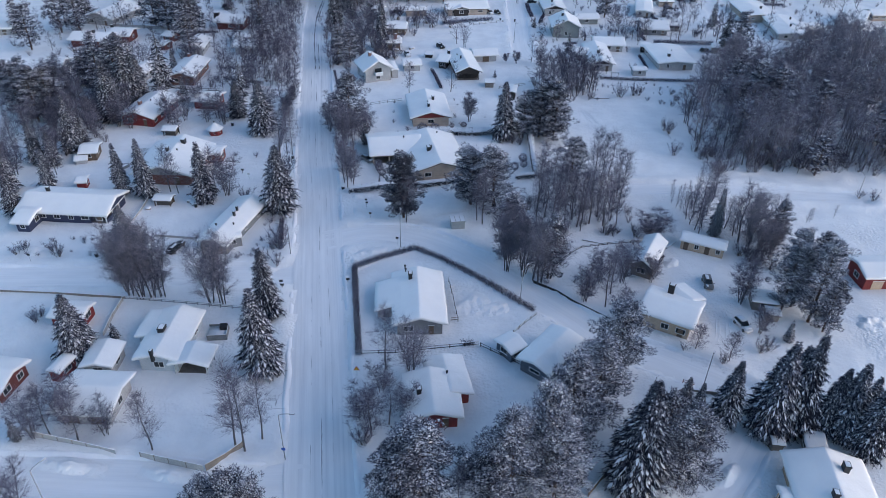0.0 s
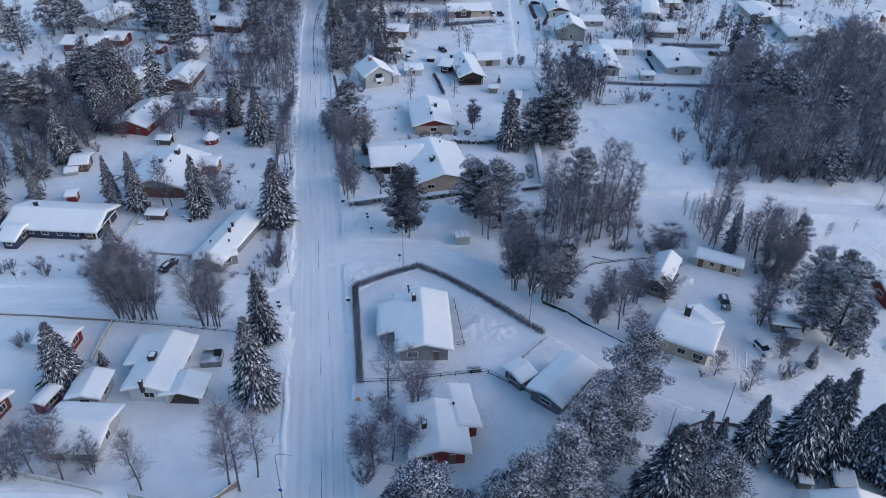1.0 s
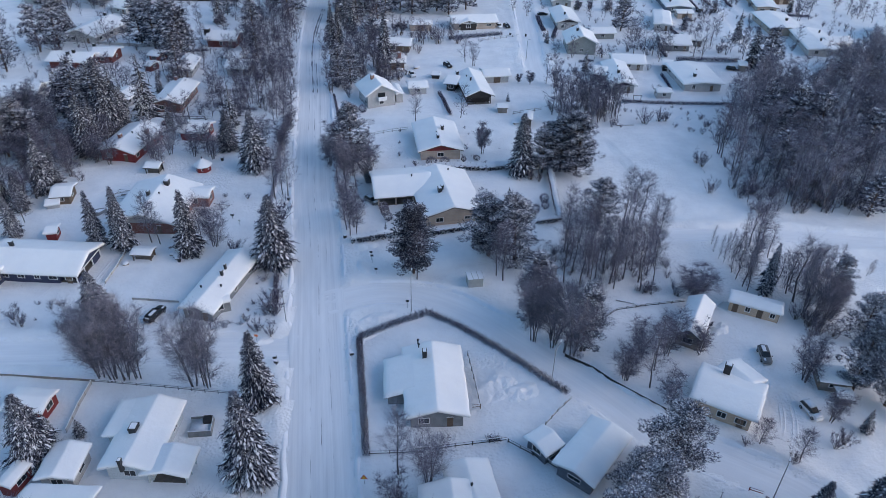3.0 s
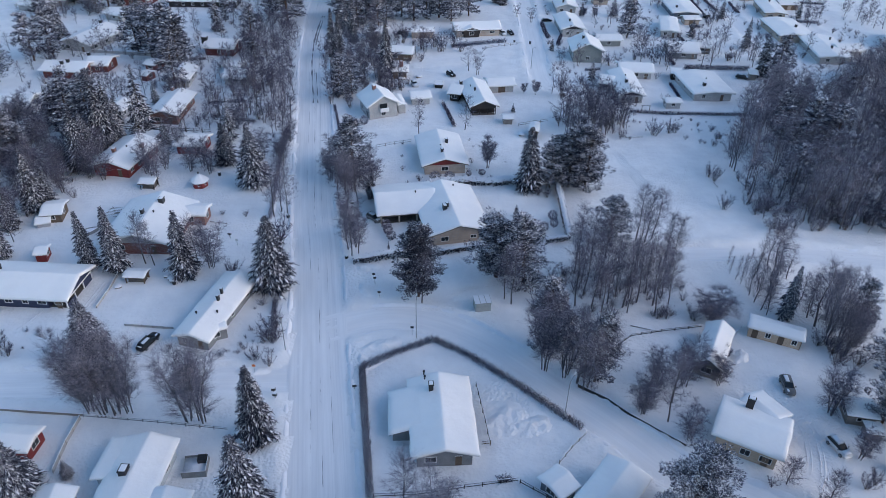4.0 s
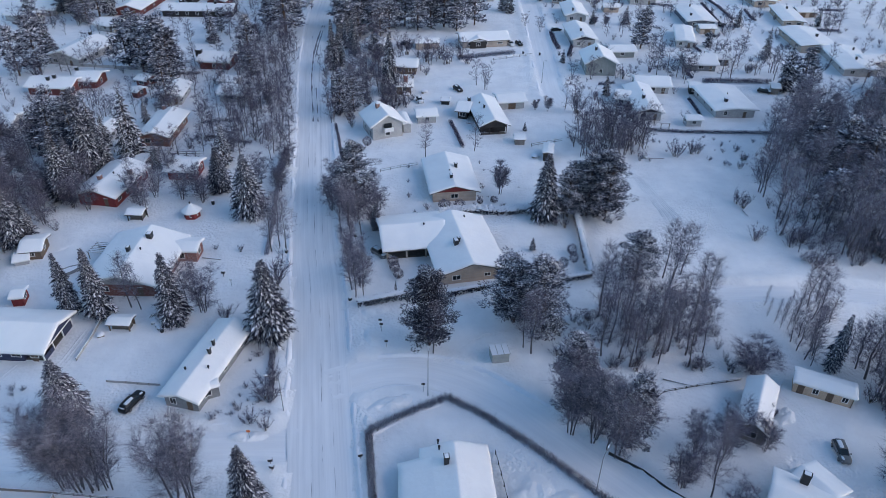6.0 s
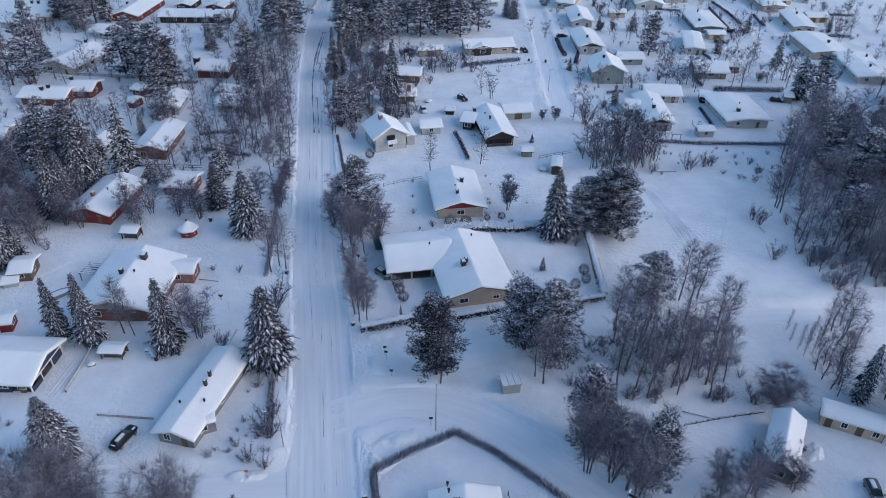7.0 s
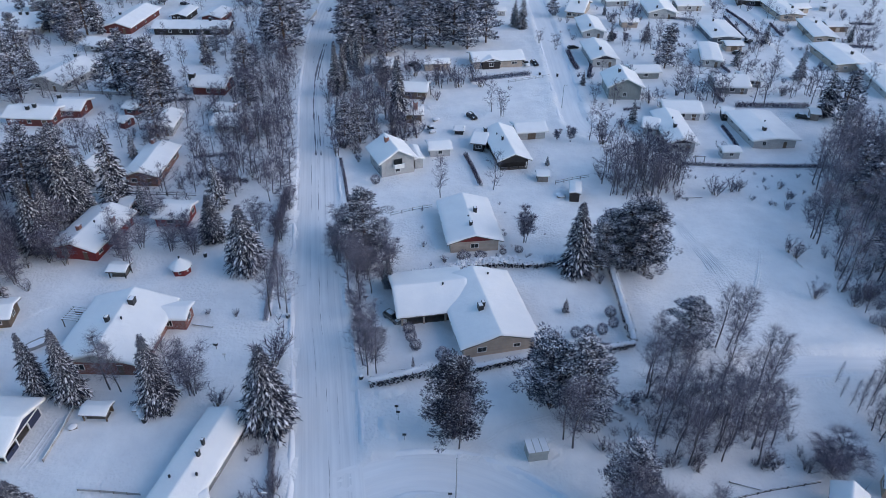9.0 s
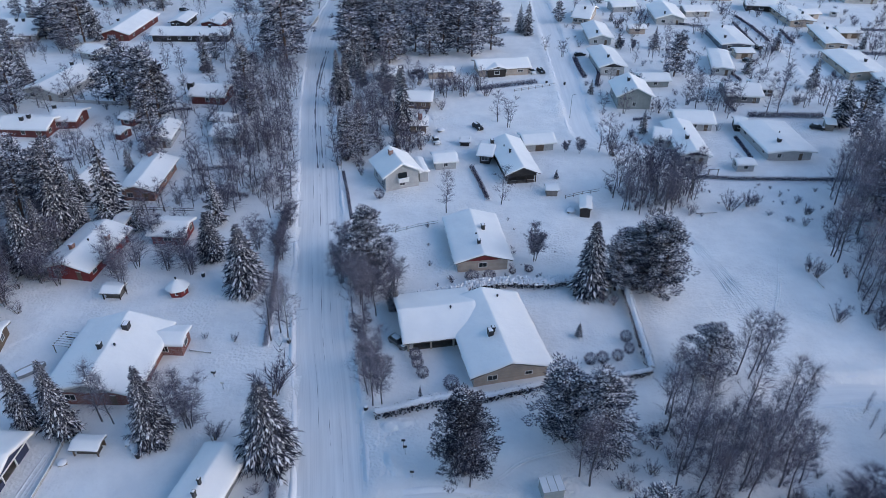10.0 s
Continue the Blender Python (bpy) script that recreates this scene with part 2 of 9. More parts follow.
# ---- mesh builder ----
class Build:
    def __init__(self):
        self.v, self.f, self.m = [], [], []

    def face(self, pts, mat=0):
        n = len(self.v)
        self.v += [tuple(p) for p in pts]
        self.f.append(tuple(range(n, n + len(pts))))
        self.m.append(mat)

    def tube(self, pts, radii, sides=5, mat=0, cap=True):
        rings = []
        for i, p in enumerate(pts):
            p = Vector(p)
            d = (Vector(pts[min(i + 1, len(pts) - 1)]) - Vector(pts[max(i - 1, 0)])).normalized()
            a = d.orthogonal().normalized()
            b = d.cross(a)
            n = len(self.v)
            for k in range(sides):
                w = 2 * math.pi * k / sides
                self.v.append(tuple(p + radii[i] * (math.cos(w) * a + math.sin(w) * b)))
            rings.append(n)
        for r0, r1 in zip(rings, rings[1:]):
            for k in range(sides):
                self.f.append((r0 + k, r0 + (k + 1) % sides, r1 + (k + 1) % sides, r1 + k))
                self.m.append(mat)
        if cap:
            self.f.append(tuple(rings[-1] + k for k in range(sides))); self.m.append(mat)
            self.f.append(tuple(rings[0] + k for k in reversed(range(sides)))); self.m.append(mat)

    def box(self, x0, y0, z0, x1, y1, z1, mat=0, m=None):
        c = [Vector((x, y, z)) for z in (z0, z1) for y in (y0, y1) for x in (x0, x1)]
        if m is not None:
            c = [m @ p for p in c]
        n = len(self.v)
        self.v += [tuple(p) for p in c]
        for q in ((0, 2, 3, 1), (4, 5, 7, 6), (0, 1, 5, 4), (2, 6, 7, 3), (0, 4, 6, 2), (1, 3, 7, 5)):
            self.f.append(tuple(n + i for i in q)); self.m.append(mat)

    def prism(self, profile, x0, x1, mat=0):
        """A profile of (y, z), anticlockwise seen from +x, drawn out along x."""
        n, k = len(self.v), len(profile)
        for x in (x0, x1):
            self.v += [(x, y, z) for y, z in profile]
        self.f.append(tuple(n + i for i in reversed(range(k)))); self.m.append(mat)
        self.f.append(tuple(n + k + i for i in range(k))); self.m.append(mat)
        for i in range(k):
            j = (i + 1) % k
            self.f.append((n + i, n + j, n + k + j, n + k + i)); self.m.append(mat)

    def mesh(self, name, mats, smooth=False):
        me = bpy.data.meshes.new(name)
        me.from_pydata(self.v, [], self.f)
        for mt in mats:
            me.materials.append(mt)
        if len(mats) > 1:
            me.polygons.foreach_set("material_index", self.m)
        if smooth:
            me.polygons.foreach_set("use_smooth", [True] * len(me.polygons))
        me.update()
        return me


def part(name, me, parent, label="", m=None):
    ob = new(name, me)
    ob.parent = parent
    if m is not None:
        ob.matrix_basis = m
    if label:
        tagged(ob, label)
    return ob


def holder(name, m, label, category, group="", kind=""):
    ob = new(name)
    ob.empty_display_size = 0.5
    ob.matrix_basis = m
    return tagged(ob, label, category, group, kind)


# ---- ground and roads ----
STREET = [(2.4, -49.2), (-9.9, 19.4), (-17.3, 60.5), (-22.2, 87.9), (-27.2, 114.5), (-33.7, 150.1), (-38.5, 172.2), (-47.4, 223.2), (-55.8, 269.6), (-61.2, 304.3), (-65.0, 332.1), (-67.4, 361.7), (-68.4, 387.8), (-66.4, 410.9), (-54.6, 436.4)]
EAST_LANE = [(-27.9, 126.2), (-19.0, 129.7), (-10.2, 129.5), (0.0, 124.5), (11.7, 113.8), (22.1, 103.9), (29.4, 95.8), (39.4, 90.4), (48.4, 84.7), (49.2, 78.5), (42.4, 68.2), (35.5, 61.0)]
WEST_LANE = [(-30.9, 113.1), (-42.4, 112.9), (-53.6, 111.8), (-68.1, 110.6), (-90.1, 108.9), (-111.9, 107.3)]
SOUTH_LANE = [(-19.5, 62.5), (-29.5, 61.9), (-39.3, 62.2), (-51.6, 62.3), (-64.0, 62.4), (-76.5, 62.6)]
FIELD_LANE = [(41.0, 154.0), (53.4, 155.3), (68.7, 155.9), (81.6, 154.6), (101.3, 152.8)]
ESTATE_STREET = [(23.4, 420.6), (24.6, 370.9), (24.7, 326.8), (24.2, 287.3), (24.2, 258.6), (29.8, 248.6), (33.3, 242.4)]
ESTATE_LANE = [(114.1, 398.5), (114.9, 371.8), (115.4, 345.0), (113.0, 312.9), (110.9, 284.0)]


def smooth_line(pts, step=2.0):
    """Catmull-Rom through the points, at even steps."""
    P = [Vector((*p, 0)) for p in pts]
    P = [2 * P[0] - P[1]] + P + [2 * P[-1] - P[-2]]
    res = []
    for i in range(1, len(P) - 2):
        a, b, c, d = P[i - 1:i + 3]
        n = max(2, int((c - b).length / step))
        for k in range(n):
            t = k / n
            res.append(0.5 * (2 * b + (c - a) * t + (2 * a - 5 * b + 4 * c - d) * t * t + (3 * b - a - 3 * c + d) * t ** 3))
    res.append(P[-2])
    return res


LANES = [("street", STREET, 4.9), ("east_lane", EAST_LANE, 3.4), ("west_lane", WEST_LANE, 3.2), ("south_lane", SOUTH_LANE, 3.4),
         ("field_lane", FIELD_LANE, 2.6), ("estate_street", ESTATE_STREET, 3.6), ("estate_lane", ESTATE_LANE, 3.0)]


def value_noise(x, y, cell, seed):
    """Smooth random field over plan coordinates (arrays)."""
    gx, gy = np.floor(x / cell), np.floor(y / cell)
    fx, fy = x / cell - gx, y / cell - gy
    fx, fy = fx * fx * (3 - 2 * fx), fy * fy * (3 - 2 * fy)

    def r(i, j):
        s = np.sin(i * 127.1 + j * 311.7 + seed * 74.7) * 43758.5453
        return s - np.floor(s)
    return (r(gx, gy) * (1 - fx) + r(gx + 1, gy) * fx) * (1 - fy) + (r(gx, gy + 1) * (1 - fx) + r(gx + 1, gy + 1) * fx) * fy


def axis(lo, hi, step):
    inner = np.arange(lo, hi + step, step)
    far = [30, 80, 180, 400, 900, 2000, 4000]
    return np.concatenate([lo - np.array(far[::-1]), inner, inner[-1] + np.array(far)])


def lane_gap(X, Y):
    """Distance beyond the edge of the nearest lane (negative on a lane)."""
    best = np.full(X.shape, 99.0)
    for _, pts, half in LANES:
        line = smooth_line(pts, 4.0)
        for a, b in zip(line, line[1:]):
            x0, x1 = min(a.x, b.x) - 14, max(a.x, b.x) + 14
            y0, y1 = min(a.y, b.y) - 14, max(a.y, b.y) + 14
            sel = (X > x0) & (X < x1) & (Y > y0) & (Y < y1)
            if not sel.any():
                continue
            dx, dy = b.x - a.x, b.y - a.y
            t = np.clip(((X[sel] - a.x) * dx + (Y[sel] - a.y) * dy) / (dx * dx + dy * dy), 0, 1)
            d = np.hypot(X[sel] - a.x - t * dx, Y[sel] - a.y - t * dy) - half
            best[sel] = np.minimum(best[sel], d)
    return best


def make_ground():
    xs, ys = axis(-235, 235, 1.5), axis(40, 425, 1.5)
    X, Y = np.meshgrid(xs, ys)
    gap = lane_gap(X, Y)
    rough = 0.30 * (value_noise(X, Y, 11, 1) - 0.5) + 0.20 * (value_noise(X, Y, 4.2, 2) - 0.5) + 0.14 * (value_noise(X, Y, 2.1, 3) - 0.5) * (0.4 + 1.2 * value_noise(X, Y, 16, 5))
    bank = np.exp(-((gap - 1.5) / 1.1) ** 2) * (0.25 + 0.45 * value_noise(X, Y, 5, 4))
    Z = np.where(gap < 0, -0.42, np.where(gap < 0.6, -0.12, 0.0) + rough + bank)
    far = (X < -240) | (X > 240) | (Y < 35) | (Y > 430)
    Z = np.where(far, -0.3, Z)
    v = np.stack([X, Y, Z], -1).reshape(-1, 3)
    h, w = X.shape
    i = np.arange(h * w).reshape(h, w)
    f = np.stack([i[:-1, :-1], i[:-1, 1:], i[1:, 1:], i[1:, :-1]], -1).reshape(-1, 4)
    me = bpy.data.meshes.new("ground")
    me.from_pydata(v.tolist(), [], f.tolist())
    me.polygons.foreach_set("use_smooth", [True] * len(me.polygons))
    me.materials.append(M_GROUND)
    tagged(new("ground", me), "deep snow covering gardens and open field", "ground", kind="structure")


def make_lane(name, pts, half, z, label):
    line = smooth_line(pts, 2.0)
    cols = [-1, -0.93, -0.8, -0.62, -0.5, -0.36, -0.12, 0, 0.12, 0.36, 0.5, 0.62, 0.8, 0.93, 1]
    lift = [0.05, 0.06, 0.02, -0.02, 0.0, -0.025, 0.0, 0.02, 0.0, -0.025, 0.0, -0.02, 0.02, 0.06, 0.05]
    bm = bmesh.new()
    uvs = bm.loops.layers.uv.new("UVMap")
    rows, along = [], 0.0
    for i, p in enumerate(line):
        d = (line[min(i + 1, len(line) - 1)] - line[max(i - 1, 0)]).normalized()
        s = Vector((d.y, -d.x, 0))
        if i:
            along += (p - line[i - 1]).length
        rows.append([(bm.verts.new(p + s * (half * c + 0.25 * (abs(c) == 1) * noise.noise((along * 0.2, c, half))) + Vector((0, 0, z + l))), half * c, along) for c, l in zip(cols, lift)])
    for r0, r1 in zip(rows, rows[1:]):
        for k in range(len(cols) - 1):
            q = (r0[k], r0[k + 1], r1[k + 1], r1[k])
            f = bm.faces.new([e[0] for e in q])
            f.smooth = True
            for lp, e in zip(f.loops, q):
                lp[uvs].uv = (e[1], e[2])
    bm.normal_update()
    me = bpy.data.meshes.new(name)
    bm.to_mesh(me); bm.free()
    me.materials.append(M_STREET if name == "street" else M_ROAD)
    tagged(new(name, me), label, "road", kind="structure")


def make_bank(pts, half, side, high, wide, own):
    """A ploughed ridge of snow along one edge of a lane, open where another lane or a drive joins."""
    line = smooth_line(pts, 0.9)
    mid, dirs = np.array([(p.x, p.y) for p in line]), []
    for i in range(len(line)):
        d = (line[min(i + 1, len(line) - 1)] - line[max(i - 1, 0)]).normalized()
        dirs.append(Vector((d.y, -d.x, 0)) * side)
    at = mid + np.array([(d.x, d.y) for d in dirs]) * (half + wide * 0.55)
    shut = np.ones(len(line))
    for name, other, hw in LANES:
        if name == own:
            continue
        o = np.array([(p.x, p.y) for p in smooth_line(other, 2.0)])
        far = np.sqrt(((at[:, None, :] - o[None, :, :]) ** 2).sum(-1)).min(1) - hw
        shut = np.minimum(shut, np.clip((far - 0.5) / 3.0, 0, 1))
    for dx, dy, r in DRIVES:
        shut = np.minimum(shut, np.clip((np.hypot(at[:, 0] - dx, at[:, 1] - dy) - r) / 2.0, 0, 1))
    prof = ((0.0, -0.12), (0.18, 0.35), (0.36, 0.88), (0.5, 1.0), (0.66, 0.8), (0.85, 0.35), (1.0, -0.12))
    b = Build()
    for i, p in enumerate(line):
        q = 0.55 + 0.55 * noise.noise((p.x * 0.12, p.y * 0.12, half)) + 0.3 * noise.noise((p.x * 0.5, p.y * 0.5, half + 3))
        sway = 0.35 * noise.noise((p.x * 0.2, p.y * 0.2, half + 9))
        for u, z in prof:
            w = p + dirs[i] * (half + sway + wide * u)
            lump = 0.22 * noise.noise((w.x * 1.1, w.y * 1.1, 4.0)) + 0.1 * noise.noise((w.x * 2.6, w.y * 2.6, 8.0))
            b.v.append((w.x, w.y, -0.22 + (0.2 + high * max(0.15, q + lump)) * z * shut[i] - 0.3 * (1 - shut[i])))
    n = len(prof)
    for i in range(len(line) - 1):
        if shut[i] + shut[i + 1] < 0.05:
            continue
        for k in range(n - 1):
            a = i * n + k
            b.f.append((a, a + 1, a + n + 1, a + n) if side > 0 else (a, a + n, a + n + 1, a + 1)); b.m.append(0)
    ob = new("snow_bank", b.mesh("snow_bank", [M_SNOW], True))
    tagged(ob, "ploughed ridge of lumpy snow along the road edge", "snow bank", kind="structure")


# mouths of drives and paths through the banks: x, y, half width
DRIVES = [(-50.0, 163.0, 3.0), (-28.5, 166.5, 2.6), (-45.5, 199.0, 2.0), (-61.0, 212.0, 2.4), (-38.5, 205.5, 2.2), (-67.5, 253.0, 2.5), (-37.0, 120.5, 1.6)]
make_ground()
for name, pts, half, high, wide in (("street", STREET, 4.7, 0.55, 1.7), ("east_lane", EAST_LANE, 3.3, 0.45, 1.8), ("west_lane", WEST_LANE, 3.1, 0.45, 1.8), ("south_lane", SOUTH_LANE, 3.3, 0.4, 1.8), ("field_lane", FIELD_LANE, 2.6, 0.45, 1.7), ("estate_street", ESTATE_STREET, 3.5, 0.5, 1.8)):
    for side in (-1, 1):
        make_bank(pts, half, side, high, wide, name)
for i, (name, pts, half) in enumerate(LANES):
    make_lane(name if name == "street" else "road", pts, half + 0.3, -0.20 - 0.012 * i, "ploughed street of packed snow with dark wheel tracks" if i == 0 else "snow-covered lane with packed wheel tracks")


# ---- houses ----
CACHE = {}
FOOTPRINTS = []


def cached(key, make):
    if key not in CACHE:
        CACHE[key] = make()
    return CACHE[key]


def roof_snow_mesh(L, W, rise, thick, seed):
    """A thick, rounded blanket on a gable roof; z from the eave's underside."""
    nx, ny = max(8, int(L / 0.7)), max(8, 2 * int(W / 1.4))
    b = Build()
    xs = [-L / 2 + L * i / nx for i in range(nx + 1)]
    ys = sorted([-W / 2 + W * j / ny for j in range(ny + 1)] + [-0.22, 0.22, 0.12 - W / 2, W / 2 - 0.12])
    ny += 4
    xs = sorted(xs + [0.12 - L / 2, L / 2 - 0.12])
    nx += 2
    slope = rise / (W / 2)

    def base(y):
        return 0.16 + (W / 2 - math.sqrt(y * y + 0.01)) * slope

    idx = {}
    for layer in (0, 1):
        for i, x in enumerate(xs):
            for j, y in enumerate(ys):
                edge = min(i, nx - i, j, ny - j)
                if layer == 0 and edge > 0:
                    continue
                px, py = x, y
                if edge == 0:
                    wob = 0.14 * noise.noise((x * 0.7 + seed, y * 0.7, layer))
                    if i in (0, nx): px += wob + (0.05 if layer else 0) * (1 if i else -1)
                    if j in (0, ny): py += wob + (0.05 if layer else 0) * (1 if j else -1)
                if layer == 0:
                    z = base(y) - 0.01
                else:
                    t = thick * (0.55 if edge == 0 else (0.93 if edge == 1 else 1.0))
                    z = base(y) + t + 0.10 * noise.noise((x * 0.28 + seed, y * 0.28, 3.1)) + 0.04 * noise.noise((x * 0.9, y * 0.9 + seed, 7))
                idx[layer, i, j] = len(b.v)
                b.v.append((px, py, z))
    for i in range(nx):
        for j in range(ny):
            b.f.append((idx[1, i, j], idx[1, i + 1, j], idx[1, i + 1, j + 1], idx[1, i, j + 1])); b.m.append(0)
    ring = [(i, 0) for i in range(nx)] + [(nx, j) for j in range(ny)] + [(i, ny) for i in range(nx, 0, -1)] + [(0, j) for j in range(ny, 0, -1)]
    for a, c in zip(ring, ring[1:] + ring[:1]):
        b.f.append((idx[0, a[0], a[1]], idx[0, c[0], c[1]], idx[1, c[0], c[1]], idx[1, a[0], a[1]])); b.m.append(0)
    return b.mesh("snow_layer", [M_ROOFSNOW], True)


def window_meshes(w, h):
    def frame_mesh():
        b = Build()
        t = 0.10
        b.box(-w / 2 - t, -0.03, -h / 2 - t, -w / 2, 0.05, h / 2 + t)
        b.box(w / 2, -0.03, -h / 2 - t, w / 2 + t, 0.05, h / 2 + t)
        b.box(-w / 2, -0.03, h / 2, w / 2, 0.05, h / 2 + t)
        b.box(-w / 2, -0.03, -h / 2 - t, w / 2, 0.05, -h / 2)
        b.box(-0.025, -0.03, -h / 2, 0.025, 0.04, h / 2)
        return b.mesh("window", [M_TRIM])

    def pane_mesh():
        b = Build()
        b.box(-w / 2, -0.02, -h / 2, w / 2, 0.015, h / 2)
        return b.mesh("pane", [M_GLASS])
    return cached(("wf", w, h), frame_mesh), cached(("wp", w, h), pane_mesh)


def door_mesh(w, h, colour):
    def make():
        b = Build()
        b.box(-w / 2, -0.02, 0, w / 2, 0.04, h, 0)
        b.box(-w / 2 - 0.08, -0.02, h + 0.002, w / 2 + 0.08, 0.06, h + 0.1, 1)
        return b.mesh("door", [M_WALL[colour], M_TRIM])
    return cached(("door", w, h, colour), make)


def volume(root, inv, cx, cy, rot, L, W, eave, wall, pitch, windows, doors, door_colour, gable, storeys, open_sides, open_front, thick, open_end=0.0):
    """One gabled block under the root: walls, roof, snow, windows, doors."""
    FOOTPRINTS.append((cx, cy, max(L, W) / 2 + 1.0))
    M = pose(cx, cy, 0, 0, 0, rot)
    T = inv @ M
    rise = W / 2 * math.tan(radians(pitch))
    slope = rise / (W / 2)
    o = min(0.9, W * 0.095)
    lx, ly = L / 2 - o, W / 2 - o
    top = eave + o * slope
    south = -1 if (M.to_3x3() @ Vector((0, 1, 0))).y > 0 else 1
    mw = M_WALL[wall]
    y0, y1 = -ly, ly
    if open_front:
        depth = min(5.0, W * 0.4)
        y0, y1 = (-ly + depth, ly) if south < 0 else (-ly, ly - depth)
    posts = []
    if open_sides:
        posts = [(sx * (lx - 0.1), sy * (ly - 0.1)) for sx in (-1, 1) for sy in (-1, 1)]
        if L > 5:
            posts += [(0, sy * (ly - 0.1)) for sy in (-1, 1)]
    if open_front:
        posts = [(-lx + 0.15 + k * (2 * lx - 0.3) / 3, south * (ly - 0.15)) for k in range(4)]
    if posts:
        def post_mesh():
            q = 0.17 if open_front else 0.09
            b = Build(); b.box(-q, -q, -0.4, q, q, eave + 0.1)
            return b.mesh("post", [mw])
        pm = cached(("post", round(eave, 1), wall, open_front), post_mesh)
        for px, py in posts:
            part("post", pm, root, m=T @ pose(px, py, 0))
    # bare floor in a dark colour that stands in for shade under the roof
    if open_front or open_sides:
        b = Build()
        ya, yb = (-ly + 0.5, ly - 0.5) if open_sides else sorted((south * (ly - 0.25), (y0 if south < 0 else y1)))
        b.box(-lx + 0.25, ya, -0.3, lx - 0.25, yb, 0.16)
        part("slab", b.mesh("slab", [M_SOFFIT]), root, "bare floor coloured dark for the shade under the roof", m=T)
    b = Build()
    zr = eave + W / 2 * slope
    if not open_sides:
        def rz(y):
            return eave + (W / 2 - abs(y)) * slope
        prof = [(y0, -0.4), (y1, -0.4), (y1, rz(y1)), (0, zr), (y0, rz(y0))]
        xa, xb = -lx, lx
        if open_end:
            ax = M.to_3x3() @ Vector((1, 0, 0))
            east = (1 if ax.x > 0 else -1) if abs(ax.x) > abs(ax.y) else (1 if ax.y < 0 else -1)
            xa, xb = (-lx, lx - open_end) if east > 0 else (-lx + open_end, lx)
            g = Build()
            g.prism([(-ly, top - 0.8), (ly, top - 0.8), (ly, top), (0, zr - 0.01), (-ly, top)], east * lx - 0.06, east * lx + 0.06)
            part("gable", g.mesh("gable", [mw]), root, m=T)
            g = Build()
            g.box(-0.1, -0.1, -0.4, 0.1, 0.1, top - 0.25)
            edge = mw if wall == "black" else M_TRIM
            pm = g.mesh("post", [edge])
            # end-bay floor, its colour likewise darkened to imitate the shade there
            f = Build()
            f.box(-open_end + 0.1, -ly + 0.3, -0.3, -0.2, ly - 0.3, 0.14)
            part("slab", f.mesh("slab", [M_SOFFIT]), root, "bare floor coloured dark for the shade under the roof", m=T @ pose(lx, 0, 0, 0, 0, 0) if east > 0 else T @ pose(-lx + open_end - 0.1, 0, 0))
            for yy in (-ly + 0.1, -ly / 3, ly / 3, ly - 0.1):
                part("post", pm, root, m=T @ pose(east * (lx - 0.1), yy, 0))
            g = Build()
            g.box(-0.06, -ly, -0.12, 0.06, ly, 0.12)
            if wall == "navy":
                f = Build(); f.box(-0.05, ly / 3, -0.3, 0.05, ly - 0.2, top - 0.9); f.box(-0.05, -ly + 0.2, -0.3, 0.05, -ly / 3, 0.9)
                part("side_panel", f.mesh("side_panel", [mw]), root, m=T @ pose(east * (lx - 0.1), 0, 0))
            part("beam", g.mesh("beam", [edge]), root, m=T @ pose(east * (lx + 0.08), 0, top - 0.8))
        b.prism(prof, xa, xb)
        part("wall", b.mesh("wall", [mw]), root, m=T)
        if gable:
            for sx in (-1, 1):
                b = Build()
                b.prism([(-ly, top - 0.25), (ly, top - 0.25), (ly, top), (0, zr - 0.01), (-ly, top)], sx * lx - 0.03, sx * lx + 0.03)
                part("gable", b.mesh("gable", [M_WALL[gable]]), root, m=T)
    elif L > 4:
        b.box(-lx, -south * (ly - 0.1) - 0.06, -0.3, lx, -south * (ly - 0.1) + 0.06, eave)
        part("back_wall", b.mesh("back_wall", [mw]), root, m=T)
        if pitch == 15 and W < 7:
            b = Build()
            rr = random.Random(int(cx * 10))
            step = 0.28
            for iz in range(int(eave * 0.62 / step)):
                for ix in range(int((2 * lx - 0.5) / step)):
                    q = rr.uniform(0.9, 1.15) * step * 0.5
                    px, pz, fy = -lx + 0.4 + ix * step, 0.05 + iz * step, south * (ly * 0.45 + rr.uniform(-0.1, 0.1))
                    b.box(px - q, min(fy, -south * (ly - 0.2)), pz, px + q, max(fy, -south * (ly - 0.2)), pz + 2 * q)
            part("firewood", b.mesh("firewood", [M_SOFFIT]), root, "dark stacked firewood", m=T)
    # roof deck with fascia boards
    b = Build()
    h = W / 2
    b.prism([(-h, eave), (0, zr), (h, eave), (h, eave + 0.15), (0, zr + 0.15), (-h, eave + 0.15)][::1], -L / 2, L / 2)
    deck = part("roof", b.mesh("roof", [M_SOFFIT]), root, m=T)
    b = Build()
    for s in (-1, 1):
        b.box(-L / 2, s * (h + 0.012) - 0.012, eave - 0.06, L / 2, s * (h + 0.012) + 0.012, eave + 0.17)
        b.prism([(-h, eave - 0.05), (0, zr - 0.05), (h, eave - 0.05), (h, eave + 0.16), (0, zr + 0.16), (-h, eave + 0.16)], s * (L / 2 + 0.012) - 0.012, s * (L / 2 + 0.012) + 0.012)
    part("fascia", b.mesh("fascia", [M_TRIM if wall not in ("oldwood", "wood", "brick", "beige", "black") else M_SOFFIT]), deck)
